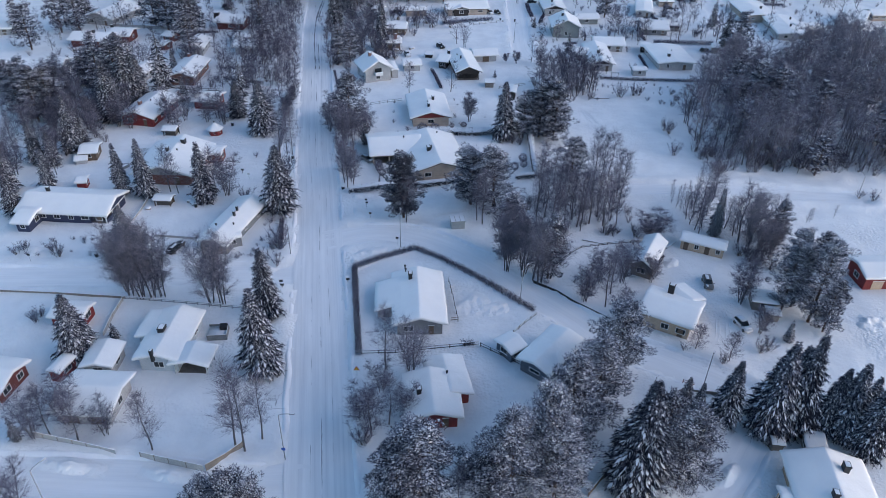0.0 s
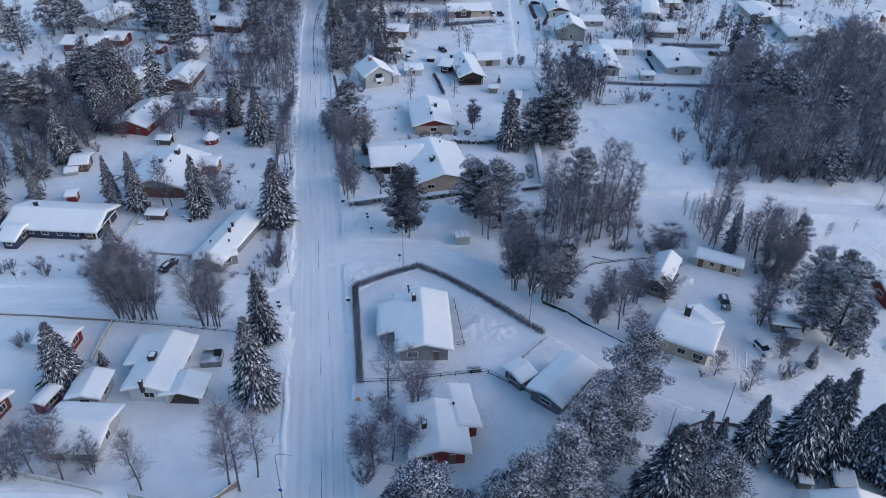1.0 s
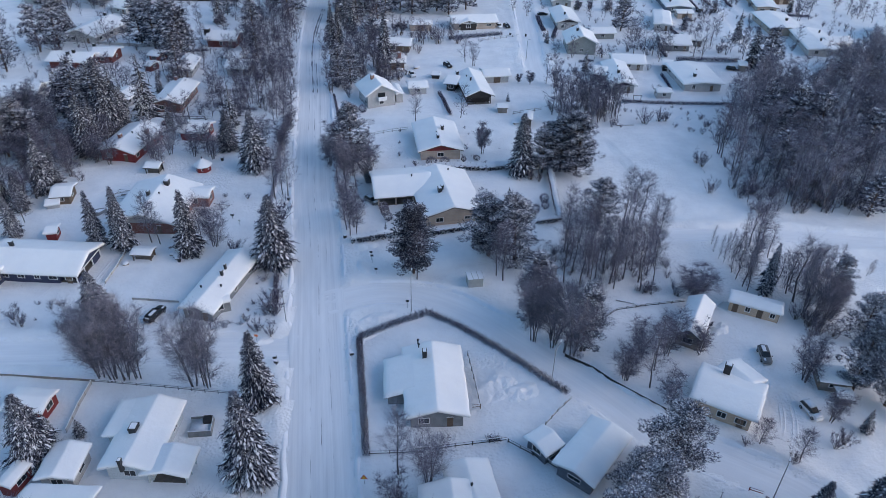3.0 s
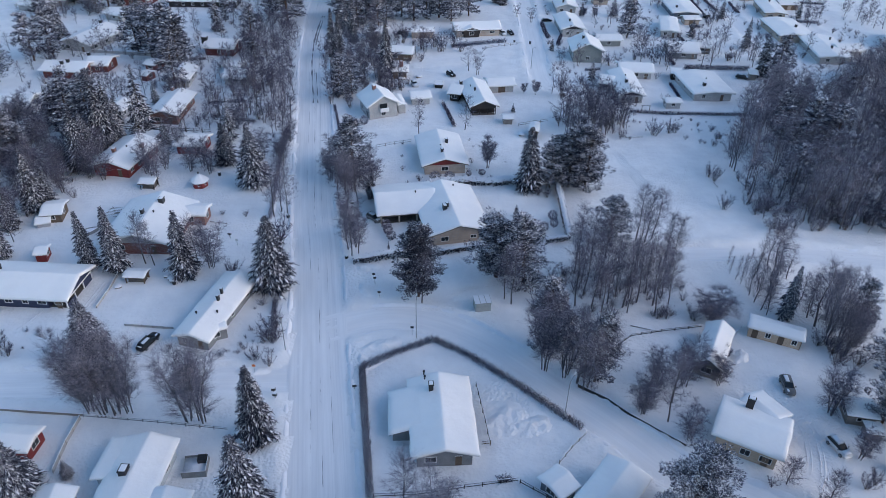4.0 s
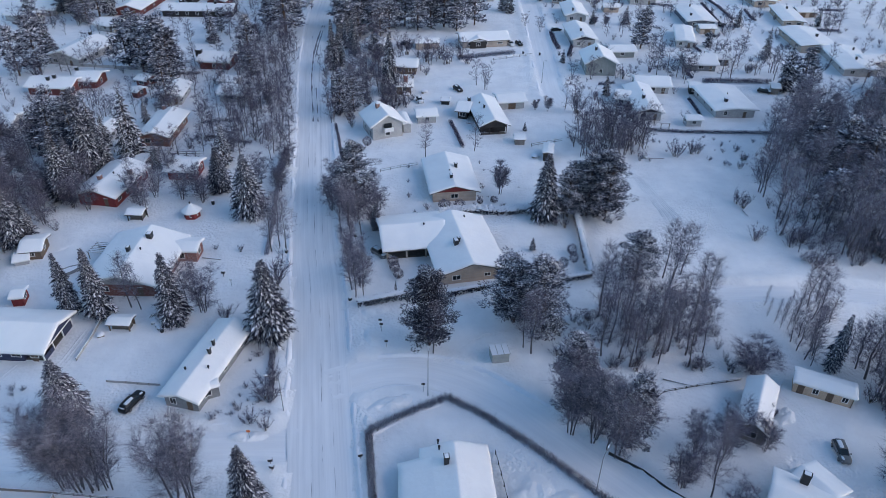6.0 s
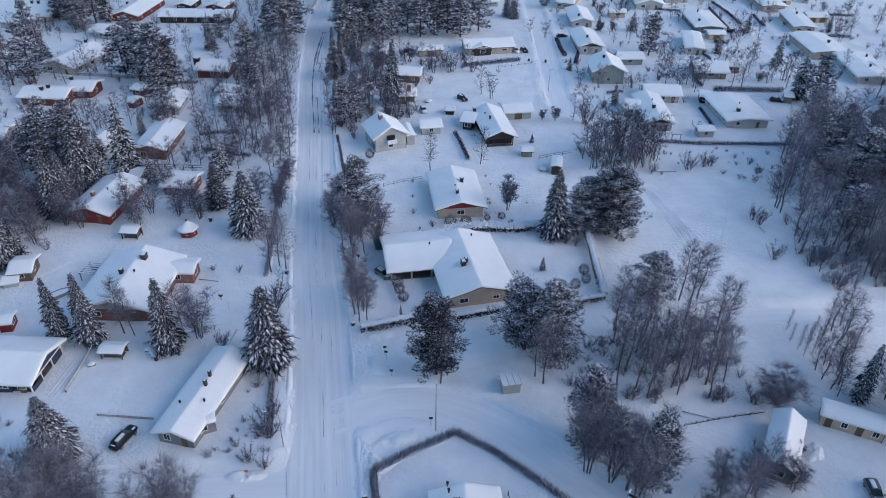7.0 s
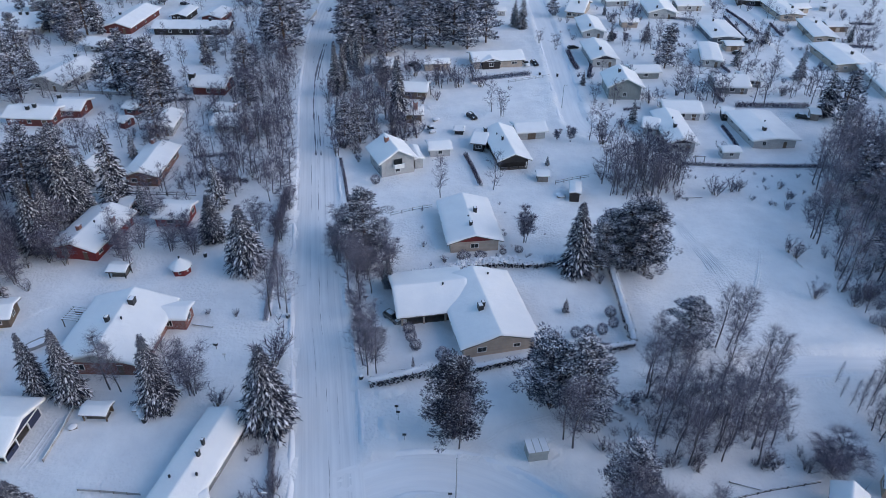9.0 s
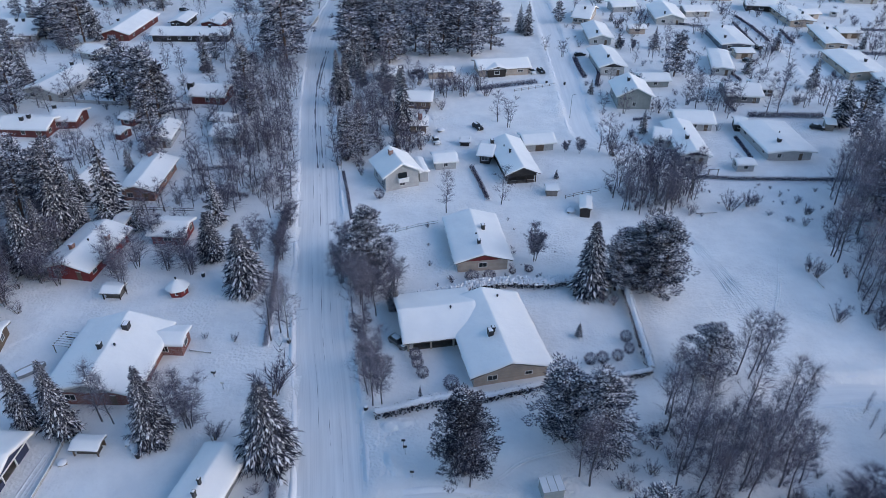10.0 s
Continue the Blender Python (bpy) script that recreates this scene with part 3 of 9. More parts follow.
    sn = part("snow_layer", roof_snow_mesh(L + 0.1, W + 0.1, rise, thick, (cx * 0.37 + cy) % 50), deck, "thick smooth snow on the roof", pose(0, 0, eave))
    if open_sides:
        return
    # windows and doors on the sides turned away from north
    floors = [1.5] if storeys == 1 else [1.5, 4.1]
    rng = random.Random(int(cx * 10) * 31 + int(cy * 10))
    for nx_, ny_, half, length in ((0, -1, -y0, 2 * lx), (0, 1, y1, 2 * lx), (-1, 0, lx, y1 - y0), (1, 0, lx, y1 - y0)):
        wn_ = (M.to_3x3() @ Vector((nx_, ny_, 0))).normalized()
        if wn_.y > 0.45 or length < 2.6 or (open_end and nx_):
            continue
        turn = math.degrees(math.atan2(-nx_, ny_))
        n = windows if ny_ else max(1, min(2, windows - 1))
        n = min(n, int(length / 1.9))
        spots = [(-length / 2 + length * (k + 0.5) / max(n, 1)) for k in range(n)]
        mid = (y0 + y1) / 2 if nx_ else 0
        used = -1
        if doors and wn_.y < -0.3 or (windows > 1 and wn_.y < -0.75 and n > 1 and wall != "beige"):
            nd = max(1, doors)
            for k in range(nd):
                xx = -length / 2 + length * (k + 0.5) / nd if doors else spots[0]
                wide = (2.3 if doors in (1, 2) else 1.0) if doors else 0.95
                at = Vector((nx_ * half, ny_ * half, 0)) + Vector((ny_ * ny_ * xx if doors == 4 else ny_ * xx, (xx + mid) if nx_ else 0, 0))
                if doors == 4 and k % 2:
                    fm, pm = window_meshes(0.8, 1.0)
                    part("pane", pm, part("window", fm, root, m=T @ pose(at.x, at.y, 1.4, 0, 0, turn)))
                    continue
                part("door", door_mesh(wide, 2.05, door_colour), root, m=T @ pose(at.x, at.y, 0, 0, 0, turn))
            used = 0 if not doors else -2
        if used == -2:
            continue
        for zf in floors:
            if zf + 0.7 > eave and zf > 2:
                continue
            for k, s in enumerate(spots):
                if k == used and zf < 2:
                    continue
                ww, hh = rng.choice(((1.3, 1.1), (1.0, 1.2), (1.6, 1.1)) if wall not in ("beige", "slate") else ((1.9, 0.7), (1.2, 0.7), (1.6, 1.0)))
                fm, pm = window_meshes(ww, hh)
                at = Vector((nx_ * half, ny_ * half, zf)) + (Vector((s, 0, 0)) if ny_ else Vector((0, s + mid, 0)))
                wob = part("window", fm, root, m=T @ pose(at.x, at.y, at.z, 0, 0, turn))
                part("pane", pm, wob)


def house(cx, cy, rot, L, W, eave, wall, label, windows=3, storeys=1, gable="", pitch=17, doors=0, open_front=False, open_end=0.0):
    M = pose(cx, cy, 0, 0, 0, rot)
    root = holder("house", M, label, "house")
    volume(root, M.inverted(), cx, cy, rot, L, W, eave, wall, pitch, windows, doors, "wood", gable, storeys, False, open_front, 0.37, open_end)
    return root


def wing(root, cx, cy, rot, L, W, eave, wall, windows=1, pitch=15, open_sides=False, open_front=False):
    volume(root, root.matrix_basis.inverted(), cx, cy, rot, L, W, eave, wall, pitch, windows, 0, "wood", "", 1, open_sides, open_front, 0.36)


def lean_to(root, cx, cy, rot, L, W, high, low, wall):
    """A block under one slope, high at its -y side and low at its +y side, its snow joined to the snow above."""
    T = root.matrix_basis.inverted() @ pose(cx, cy, 0, 0, 0, rot)
    h, fall = W / 2, (high - low) / W
    wall_z = low + 0.6 * fall
    b = Build()
    b.prism([(-h, -0.4), (h - 0.6, -0.4), (h - 0.6, wall_z), (-h, high)], -L / 2 + 0.5, L / 2 - 0.5)
    part("wall", b.mesh("wall", [M_WALL[wall]]), root, m=T)
    fm, pm = window_meshes(1.3, 1.0)
    for x in (-L / 4, L / 4):
        w = part("window", fm, root, m=T @ pose(x, h - 0.6, 1.1, 0, 0, 0))
        part("pane", pm, w)
    b = Build()
    b.prism([(-h, high), (h, low), (h, low + 0.15), (-h, high + 0.15)], -L / 2, L / 2)
    deck = part("roof", b.mesh("roof", [M_SOFFIT]), root, m=T)
    b = Build()
    nx, ny = max(6, int(L / 0.7)), max(5, int(W / 0.6))
    for i in range(nx + 1):
        for j in range(ny + 1):
            x, y = -L / 2 - 0.05 + (L + 0.1) * i / nx, -h + (W + 0.08) * j / ny
            edge = min(i, nx - i, ny - j)
            z = high - (y + h) * fall + 0.15 + 0.4 * (0.5 if edge == 0 else 1.0) + 0.05 * noise.noise((x * 0.4 + cx, y * 0.4 + cy, 2.0))
            b.v.append((x, y + (0.1 * noise.noise((x * 0.8, cy, 1.0)) if j == ny else 0.0), z))
    for i in range(nx):
        for j in range(ny):
            a = i * (ny + 1) + j
            b.f.append((a, a + ny + 1, a + ny + 2, a + 1)); b.m.append(0)
    top = len(b.v)
    ring = [(i, ny) for i in range(nx, -1, -1)]
    ring = [(nx, j) for j in range(ny)] + ring + [(0, j) for j in range(ny - 1, -1, -1)]
    for i, j in ring:
        x, y, z = b.v[i * (ny + 1) + j]
        b.v.append((x, y, high - (y + h) * fall + 0.14))
    for k in range(len(ring) - 1):
        a, c = ring[k][0] * (ny + 1) + ring[k][1], ring[k + 1][0] * (ny + 1) + ring[k + 1][1]
        b.f.append((top + k, top + k + 1, c, a)); b.m.append(0)
    part("snow_layer", b.mesh("snow_layer", [M_ROOFSNOW], True), deck, "thick smooth snow on the roof")


def shed(cx, cy, rot, L, W, eave, wall, label, category, pitch=15, doors=0, open_sides=False):
    M = pose(cx, cy, 0, 0, 0, rot)
    root = holder(category.replace(" ", "_"), M, label, category)
    small = L * W < 30
    volume(root, M.inverted(), cx, cy, rot, L, W, eave, wall, pitch, 1 if eave > 1.7 else 0, doors, "wood" if wall != "red" else "yellow", "", 1, open_sides, False, 0.33 if not small else 0.28)
    return root


def balcony(root, x, y, z, turn, w=2.6):
    inv = root.matrix_basis.inverted()
    m = inv @ pose(x, y, z, 0, 0, turn)
    b = Build(); b.box(-w / 2, -1.2, -0.15, w / 2, 0.05, 0)
    bal = part("balcony", b.mesh("balcony", [M_TRIM]), root, m=m)
    b = Build(); b.box(-w / 2, -1.2, 0, w / 2, -1.14, 0.95); b.box(-w / 2, -1.14, 0, -w / 2 + 0.06, 0.05, 0.95); b.box(w / 2 - 0.06, -1.14, 0, w / 2, 0.05, 0.95)
    part("railing", b.mesh("railing", [M_TRIM]), bal)
    b = Build(); b.box(-w / 2 - 0.03, -1.25, 0.95, w / 2 + 0.03, -1.08, 1.05)
    part("snow_layer", b.mesh("snow_layer", [M_SNOW]), bal)
    b = Build(); b.box(-w / 2 + 0.15, -0.02, 0.05, w / 2 - 0.15, 0.03, 2.0)
    part("door", b.mesh("door", [M_GLASS]), bal, "dark glazed balcony door")


def chimney(root, x, y, z, colour="black", size=0.8):
    inv = root.matrix_basis.inverted()
    M = inv @ pose(x, y, 0, 0, 0, math.degrees(root.matrix_basis.to_euler().z))
    s, t = size * 0.6, size * 0.45
    b = Build()
    b.box(-s, -t, z - 2.4, s, t, z - 0.1)
    b.box(-s - 0.06, -t - 0.06, z - 0.22, s + 0.06, t + 0.06, z - 0.06)
    ch = part("chimney", b.mesh("chimney", [M_METAL if colour == "black" else M_WALL[colour]]), root, m=M)
    b = Build()
    b.box(-s * 0.8, -t * 0.8, z - 0.06, s * 0.8, t * 0.8, z + 0.05)
    part("snow_cap", b.mesh("snow_cap", [M_SNOW]), ch)


def vent(root, x, y, z):
    inv = root.matrix_basis.inverted()
    b = Build()
    b.tube([(0, 0, z - 1.6), (0, 0, z - 0.15)], [0.11, 0.11], 8)
    b.tube([(0, 0, z - 0.2), (0, 0, z + 0.08), (0, 0, z + 0.12)], [0.19, 0.19, 0.08], 8)
    part("roof_vent", b.mesh("roof_vent", [M_METAL]), root, m=inv @ pose(x, y, 0))


# ---- trees ----
def spruce_parts(seed, layers=20, ns=(11, 8, 5), fingers=3, fine=1.0, snow=0.86):
    """Unit: 10 m high. Whorls of drooping boughs; each carries hanging side shoots and lies under fingers of snow."""
    r = random.Random(seed)
    tr = Build()
    tr.tube([(0, 0, -0.3), (0, 0, 4), (0, 0, 9.7)], [0.2, 0.13, 0.02], 6)
    b = Build()
    bare = r.uniform(0, 6.28)
    for i in range(layers):
        f = i / (layers - 1)
        z = 0.55 + 9.15 * f ** 0.94
        R = (1.9 * (1 - f) ** 0.76 * min(1.0, 0.74 + 2.0 * f) + 0.07) * r.uniform(0.80, 1.14)
        n = ns[0] if f < 0.45 else (ns[1] if f < 0.78 else ns[2])
        ph = r.uniform(0, 6.28)
        for k in range(n):
            w = ph + 6.283 * (k + r.uniform(-0.4, 0.4)) / n
            if r.random() < 0.06:
                continue
            ln = R * r.uniform(0.58, 1.16)
            d, s = Vector((math.cos(w), math.sin(w), 0)), Vector((-math.sin(w), math.cos(w), 0))
            zz = z + r.uniform(-0.22, 0.22)
            rise, droop = r.uniform(0.05, 0.2) * ln, ln * r.uniform(0.25, 0.62)

            def at(t):
                return d * (ln * t) + Vector((0, 0, zz + rise * t - droop * t * t))
            q = 0.05 + 0.07 * ln
            lo = Vector((0, 0, -1.3 * q))
            a0, a1, a2 = at(0.05), at(0.6), at(1.0)
            for side in (-1, 1):
                m = a1 + s * side * q + lo
                b.face([a0, a1, m] if side < 0 else [a1, a0, m], 0)
                b.face([a1, a2, m] if side < 0 else [a2, a1, m], 0)
            load = r.uniform(0.45, 1.0) * min(1.0, snow + 0.14) if r.random() < snow else 0.0
            if math.cos(w - bare) > 0.8:
                load *= 0.55
            up = Vector((0, 0, 0.05))
            for g in range(fingers):
                t = 0.26 + 0.66 * (g + r.uniform(0, 0.7)) / fingers
                for side in (-1, 1):
                    reach = (0.11 + ln * 0.27 * (1.2 - t)) * r.uniform(0.6, 1.3) * fine
                    p0, p1 = at(t - 0.08 * fine), at(min(1, t + 0.07 * fine))
                    tip = at(min(1.03, t + 0.24 * fine)) + s * side * reach + Vector((0, 0, -0.65 * reach))
                    b.face([p0, p1, tip] if side < 0 else [p1, p0, tip], 2 if r.random() < 0.06 + 0.24 * load else 0)
                    for h in range(4 if fine < 0.9 else 0):
                        c = p0.lerp(tip, r.uniform(0.25, 1.0))
                        e = d * r.uniform(0.1, 1.0) + s * side * r.uniform(0.2, 1.0) + Vector((0, 0, r.uniform(-0.7, 0.25)))
                        blade(b, c, c + e.normalized() * r.uniform(0.12, 0.30), 0.017, 2 if r.random() < 0.14 + 0.46 * load else 0, r)
                    if r.random() < load * 0.8:
                        e0, e1 = p0.lerp(p1, 0.22).lerp(tip, 0.10) + up, p0.lerp(p1, 0.80).lerp(tip, 0.10) + up
                        b.face([e0, e1, p1.lerp(tip, r.uniform(0.55, 0.95)) + up * 1.3], 1)
            if load:
                t0 = r.uniform(0.18, 0.4)
                while t0 < 0.92:
                    t1 = min(1.02, t0 + r.uniform(0.2, 0.42))
                    p, p2, wq = at(t0) + up, at(t1) + up, (0.035 + 0.05 * ln) * r.uniform(0.4, 1.2) * fine
                    m = p.lerp(p2, r.uniform(0.35, 0.7)) + Vector((0, 0, 0.05))
                    dn = Vector((0, 0, -0.5 * wq))
                    b.face([p, m + s * wq + dn, p2], 1); b.face([p, p2, m - s * wq + dn], 1)
                    t0 = t1 + r.uniform(0.02, 0.28) / load * 0.7
    return tr.mesh("trunk", [M_BARK]), b.mesh("crown", [M_NEEDLE, M_TREESNOW, M_FROSTNEEDLE])


def tuft(b, p, r, size, mat, out):
    """A small rough cap of snow or leaves."""
    a = out.orthogonal().normalized()
    c = out.cross(a)
    tip = p + out * size * 0.55
    w0 = r.uniform(0, 6.28)
    n = 4
    ring = [p + (a * math.cos(w0 + 6.283 * k / n) + c * math.sin(w0 + 6.283 * k / n)) * size * r.uniform(0.6, 1.15) - out * size * r.uniform(0, 0.35) for k in range(n)]
    i = len(b.v)
    b.v += [tuple(tip)] + [tuple(q) for q in ring]
    for k in range(n):
        b.f.append((i, i + 1 + k, i + 1 + (k + 1) % n)); b.m.append(mat)


def pine_parts(seed, limbs=50, clumps=250, big=0.62, caps=4, snowy=1.0, frosty=0.2):
    """Unit: 10 m high. A stem with limbs that end in rounded clouds: dark fine needles below, frost and snow on top."""
    r = random.Random(seed)
    tr = Build()
    lean = Vector((r.uniform(-0.3, 0.3), r.uniform(-0.3, 0.3), 0))
    spine = [Vector((0, 0, -0.3)), lean * 0.3 + Vector((0, 0, 3)), lean * 0.7 + Vector((0, 0, 6)), lean + Vector((0, 0, 9))]
    tr.tube(spine, [0.15, 0.12, 0.09, 0.03], 6)
    b = Build()
    low = r.uniform(0.5, 1.3)
    for k in range(limbs):
        f = (k + 0.5) / limbs
        z = low + (9.35 - low) * f
        prof = (0.55 + 1.8 * f) if f < 0.25 else (1 - ((f - 0.25) / 0.80) ** 2.0)
        R = 2.3 * max(0.12, prof) * r.uniform(0.45, 1.12)
        w = k * 2.4 + r.uniform(-0.6, 0.6)
        root = lean * (z / 9) + Vector((0, 0, z - 0.4))
        tip = lean * (z / 9) + Vector((math.cos(w) * R, math.sin(w) * R, z + r.uniform(-0.4, 0.3)))
        blade(b, root, tip, 0.04, 3, r)
        out = (tip - root).normalized()
        cl = [(root.lerp(tip, t) + Vector((r.gauss(0, .25), r.gauss(0, .25), r.gauss(0, .10))), r.uniform(0.30, 0.62), (r.uniform(0.75, 1.0) if r.random() < 0.62 else r.uniform(0.05, 0.3)) * snowy) for t in (0.4, 0.68, 0.9, 1.02)]
        for cen, rad, load in cl:
            for c in range(round(caps * 1.6 * load)):
                d = Vector((r.uniform(-.75, .75), r.uniform(-.75, .75), 0))
                p = cen + d * rad + Vector((0, 0, rad * 0.62 * math.sqrt(max(0, 1 - d.length_squared)) - 0.04))
                tuft(b, p, r, (0.4 + 0.4 * big) * r.uniform(0.05, 0.135), 1, (Vector((0, 0, 1)) + d * 0.7).normalized())
        for c in range(clumps):
            cen, rad, load = cl[c % 4]
            d = Vector((r.gauss(0, 1), r.gauss(0, 1), r.gauss(0, 1))).normalized()
            p = cen + Vector((d.x * rad, d.y * rad, d.z * rad * 0.62)) * r.uniform(0.6, 1.0)
            e = (d * 0.75 + out * 0.6 + Vector((r.uniform(-.6, .6), r.uniform(-.6, .6), r.uniform(-.2, .8)))).normalized()
            if d.z > 0.02 and r.random() < load * 0.5:
                q = (1.35 * big - 0.2) * r.uniform(0.08, 0.17)
                e.z *= 0.35
                sd = e.cross(Vector((r.uniform(-.4, .4), r.uniform(-.4, .4), 1))).normalized() * q * 0.75
                i = len(b.v)
                b.v += [tuple(p - sd - e * q * 0.6), tuple(p + sd - e * q * 0.6), tuple(p + e * q * 1.2)]
                b.f.append((i, i + 1, i + 2)); b.m.append(1)
            else:
                q = big * r.uniform(0.22, 0.42)
                blade(b, p, p + e * q * 1.15, q * 0.19, 2 if r.random() < (frosty + 0.85 * load if d.z > -0.3 else frosty * 0.4) else 0, r)
    return tr.mesh("trunk", [M_PINEBARK]), b.mesh("crown", [M_PINENEEDLE, M_TREESNOW, M_FROSTNEEDLE, M_PINEBARK])


def blade(b, p, q, w, mat, r):
    s = (q - p).cross(Vector((r.uniform(-1, 1), r.uniform(-1, 1), r.uniform(-1, 1))))
    s = s.normalized() * w
    i = len(b.v)
    b.v += [tuple(p - s), tuple(p + s), tuple(q)]
    b.f.append((i, i + 1, i + 2)); b.m.append(mat)


def birch_parts(seed, wide=1.0, stems=1, weep=0.0, limbs=30, subs=5, fine=16, thin=0.008, low=0.7, frost=0.26):
    """Unit: 10 m high. A bare crown: ascending limbs, branches and hosts of long fine twigs, some of them frosted."""
    r = random.Random(seed)
    tr, b = Build(), Build()
    for st in range(stems):
        w = r.uniform(0, 0.8) + st * 6.28 / stems
        off = Vector((math.cos(w), math.sin(w), 0)) * (0.25 if stems > 1 else 0)
        lean = Vector((math.cos(w), math.sin(w), 0)) * (r.uniform(0.9, 1.9) * wide if stems > 1 else r.uniform(0, 0.5) * min(1.0, wide))
        hgt = r.uniform(7.4, 9.4) if stems > 1 else 9.3
        ph = r.uniform(0, 6)

        def at(z):
            t = z / hgt
            return off + lean * t ** 1.3 + Vector((0.10 * math.sin(z * 0.9 + ph), 0.10 * math.cos(z * 0.7 + ph), z))
        zs = [-0.3, 1.5, 3.2, 5, 7, hgt]
        tr.tube([at(max(0, z)) + Vector((0, 0, min(0, z))) for z in zs], [q * (0.62 if stems > 1 else 0.9 * min(1.0, wide + 0.2)) for q in (0.13, 0.11, 0.085, 0.06, 0.035, 0.008)], 5)
        m = max(8, limbs // (1 if stems == 1 else 2))
        for k in range(m):
            f = (k + r.uniform(0, 1)) / m
            z = low + (hgt - low - 0.3) * f
            a = k * 2.4 + r.uniform(-0.7, 0.7)
            ln = wide * (2.0 * (1 - f) ** 0.65 * min(1, 0.55 + f * 2.0) + 0.5) * r.uniform(0.7, 1.2) * (0.75 if stems > 1 else 1.0)
            d = Vector((math.cos(a), math.sin(a), r.uniform(0.7, 1.5))).normalized()
            p0 = at(z)
            p1 = p0 + d * ln * 0.6
            p2 = p1 + (d + Vector((r.uniform(-.2, .2), r.uniform(-.2, .2), 0.1 - weep))).normalized() * ln * 0.6
            blade(b, p0, p1.lerp(p2, 0.4), max(0.02, thin * 1.5), 2, r)
            for j in range(subs):
                t = r.uniform(0.1, 1.0)
                q = p0.lerp(p1, t * 2) if t < 0.5 else p1.lerp(p2, t * 2 - 1)
                e = (d * 0.9 + Vector((r.uniform(-1, 1), r.uniform(-1, 1), r.uniform(-0.2, 0.7) - weep))).normalized()
                q2 = q + e * ln * r.uniform(0.35, 0.65)
                blade(b, q, q2, max(0.012, thin), 0, r)
                for g in range(fine):
                    s = q.lerp(q2, r.uniform(0.0, 0.95))
                    e2 = (e * 1.1 + Vector((r.uniform(-.9, .9), r.uniform(-.9, .9), r.uniform(-0.5, 0.7) - weep))).normalized()
                    blade(b, s, s + e2 * r.uniform(0.55, 1.55), thin, 1 if r.random() < frost else 0, r)
    return tr.mesh("trunk", [M_BIRCHBARK]), b.mesh("crown", [M_TWIG, M_FROST, M_BIRCHBARK])


def shrub_parts(seed, spread=1.0, snow=0.4, twigs=24):
    """Unit: 2 m high. Many stems from the ground and a fuzzy dome of short twigs."""
    r = random.Random(seed)
    tr, b = Build(), Build()
    tr.tube([(0, 0, -0.3), (0, 0, 0.25)], [0.07, 0.05], 5)
    for k in range(18):
        a = r.uniform(0, 6.28)
        d = Vector((math.cos(a) * spread * r.uniform(0.1, 0.75), math.sin(a) * spread * r.uniform(0.1, 0.75), 1)).normalized()
        p = Vector((r.uniform(-0.25, 0.25), r.uniform(-0.25, 0.25), -0.1))
        q = p + d * r.uniform(1.1, 1.9)
        blade(b, p, q, 0.018, 2, r)
        for j in range(twigs):
            s = p.lerp(q, r.uniform(0.2, 1) ** 0.7)
            e = (d * 0.5 + Vector((r.uniform(-1, 1), r.uniform(-1, 1), r.uniform(-0.3, 0.8)))).normalized()
            blade(b, s, s + e * r.uniform(0.15, 0.5), 0.013, 1 if r.random() < snow else 0, r)
    return tr.mesh("stem", [M_BARK]), b.mesh("crown", [M_TWIG, M_FROST, M_BARK])


def ball_parts(seed):
    r = random.Random(seed)
    tr, b = Build(), Build()
    tr.tube([(0, 0, -0.2), (0, 0, 0.9)], [0.06, 0.04], 5)
    for k in range(1300):
        d = Vector((r.gauss(0, 1), r.gauss(0, 1), r.gauss(0, 1))).normalized()
        p = Vector((0, 0, 1.0)) + d * r.uniform(0.55, 0.88)
        e = (d + Vector((r.uniform(-.9, .9), r.uniform(-.9, .9), r.uniform(-.5, .9)))).normalized()
        blade(b, p, p + e * r.uniform(0.08, 0.22), 0.026, 1 if d.z > 0.2 and r.random() < 0.45 else 0, r)
    return tr.mesh("trunk", [M_BARK]), b.mesh("crown", [M_TWIG, M_FROST])


KINDS = {}


def plant(kind, maker, variants, unit, x, y, h, width, label, category, names=("trunk", "crown"), group=""):
    lst = KINDS.setdefault(kind, [])
    rng = random.Random(int(x * 10) * 7919 + int(y * 10))
    turn, wx = rng.uniform(0, 360), rng.uniform(0.9, 1.1) * width
    s = h / unit
    m = pose(x, y, 0, rng.uniform(-1.5, 1.5), rng.uniform(-1.5, 1.5), turn)
    size = Matrix.Diagonal((s * wx, s * wx, s, 1))
    if len(lst) < variants:
        root = holder(kind, m @ size, label, category, group)
        for nm, me in zip(names, maker(len(lst) + 11)):
            part(nm, me, root)
        lst.append(root)
        return root
    src = lst[rng.randrange(len(lst))]
    fix = Matrix.Diagonal((1 / src.scale[0], 1 / src.scale[1], 1 / src.scale[2], 1))
    ob = copy_thing(src, m @ size @ fix)
    tagged(ob, label, category, group)
    return ob


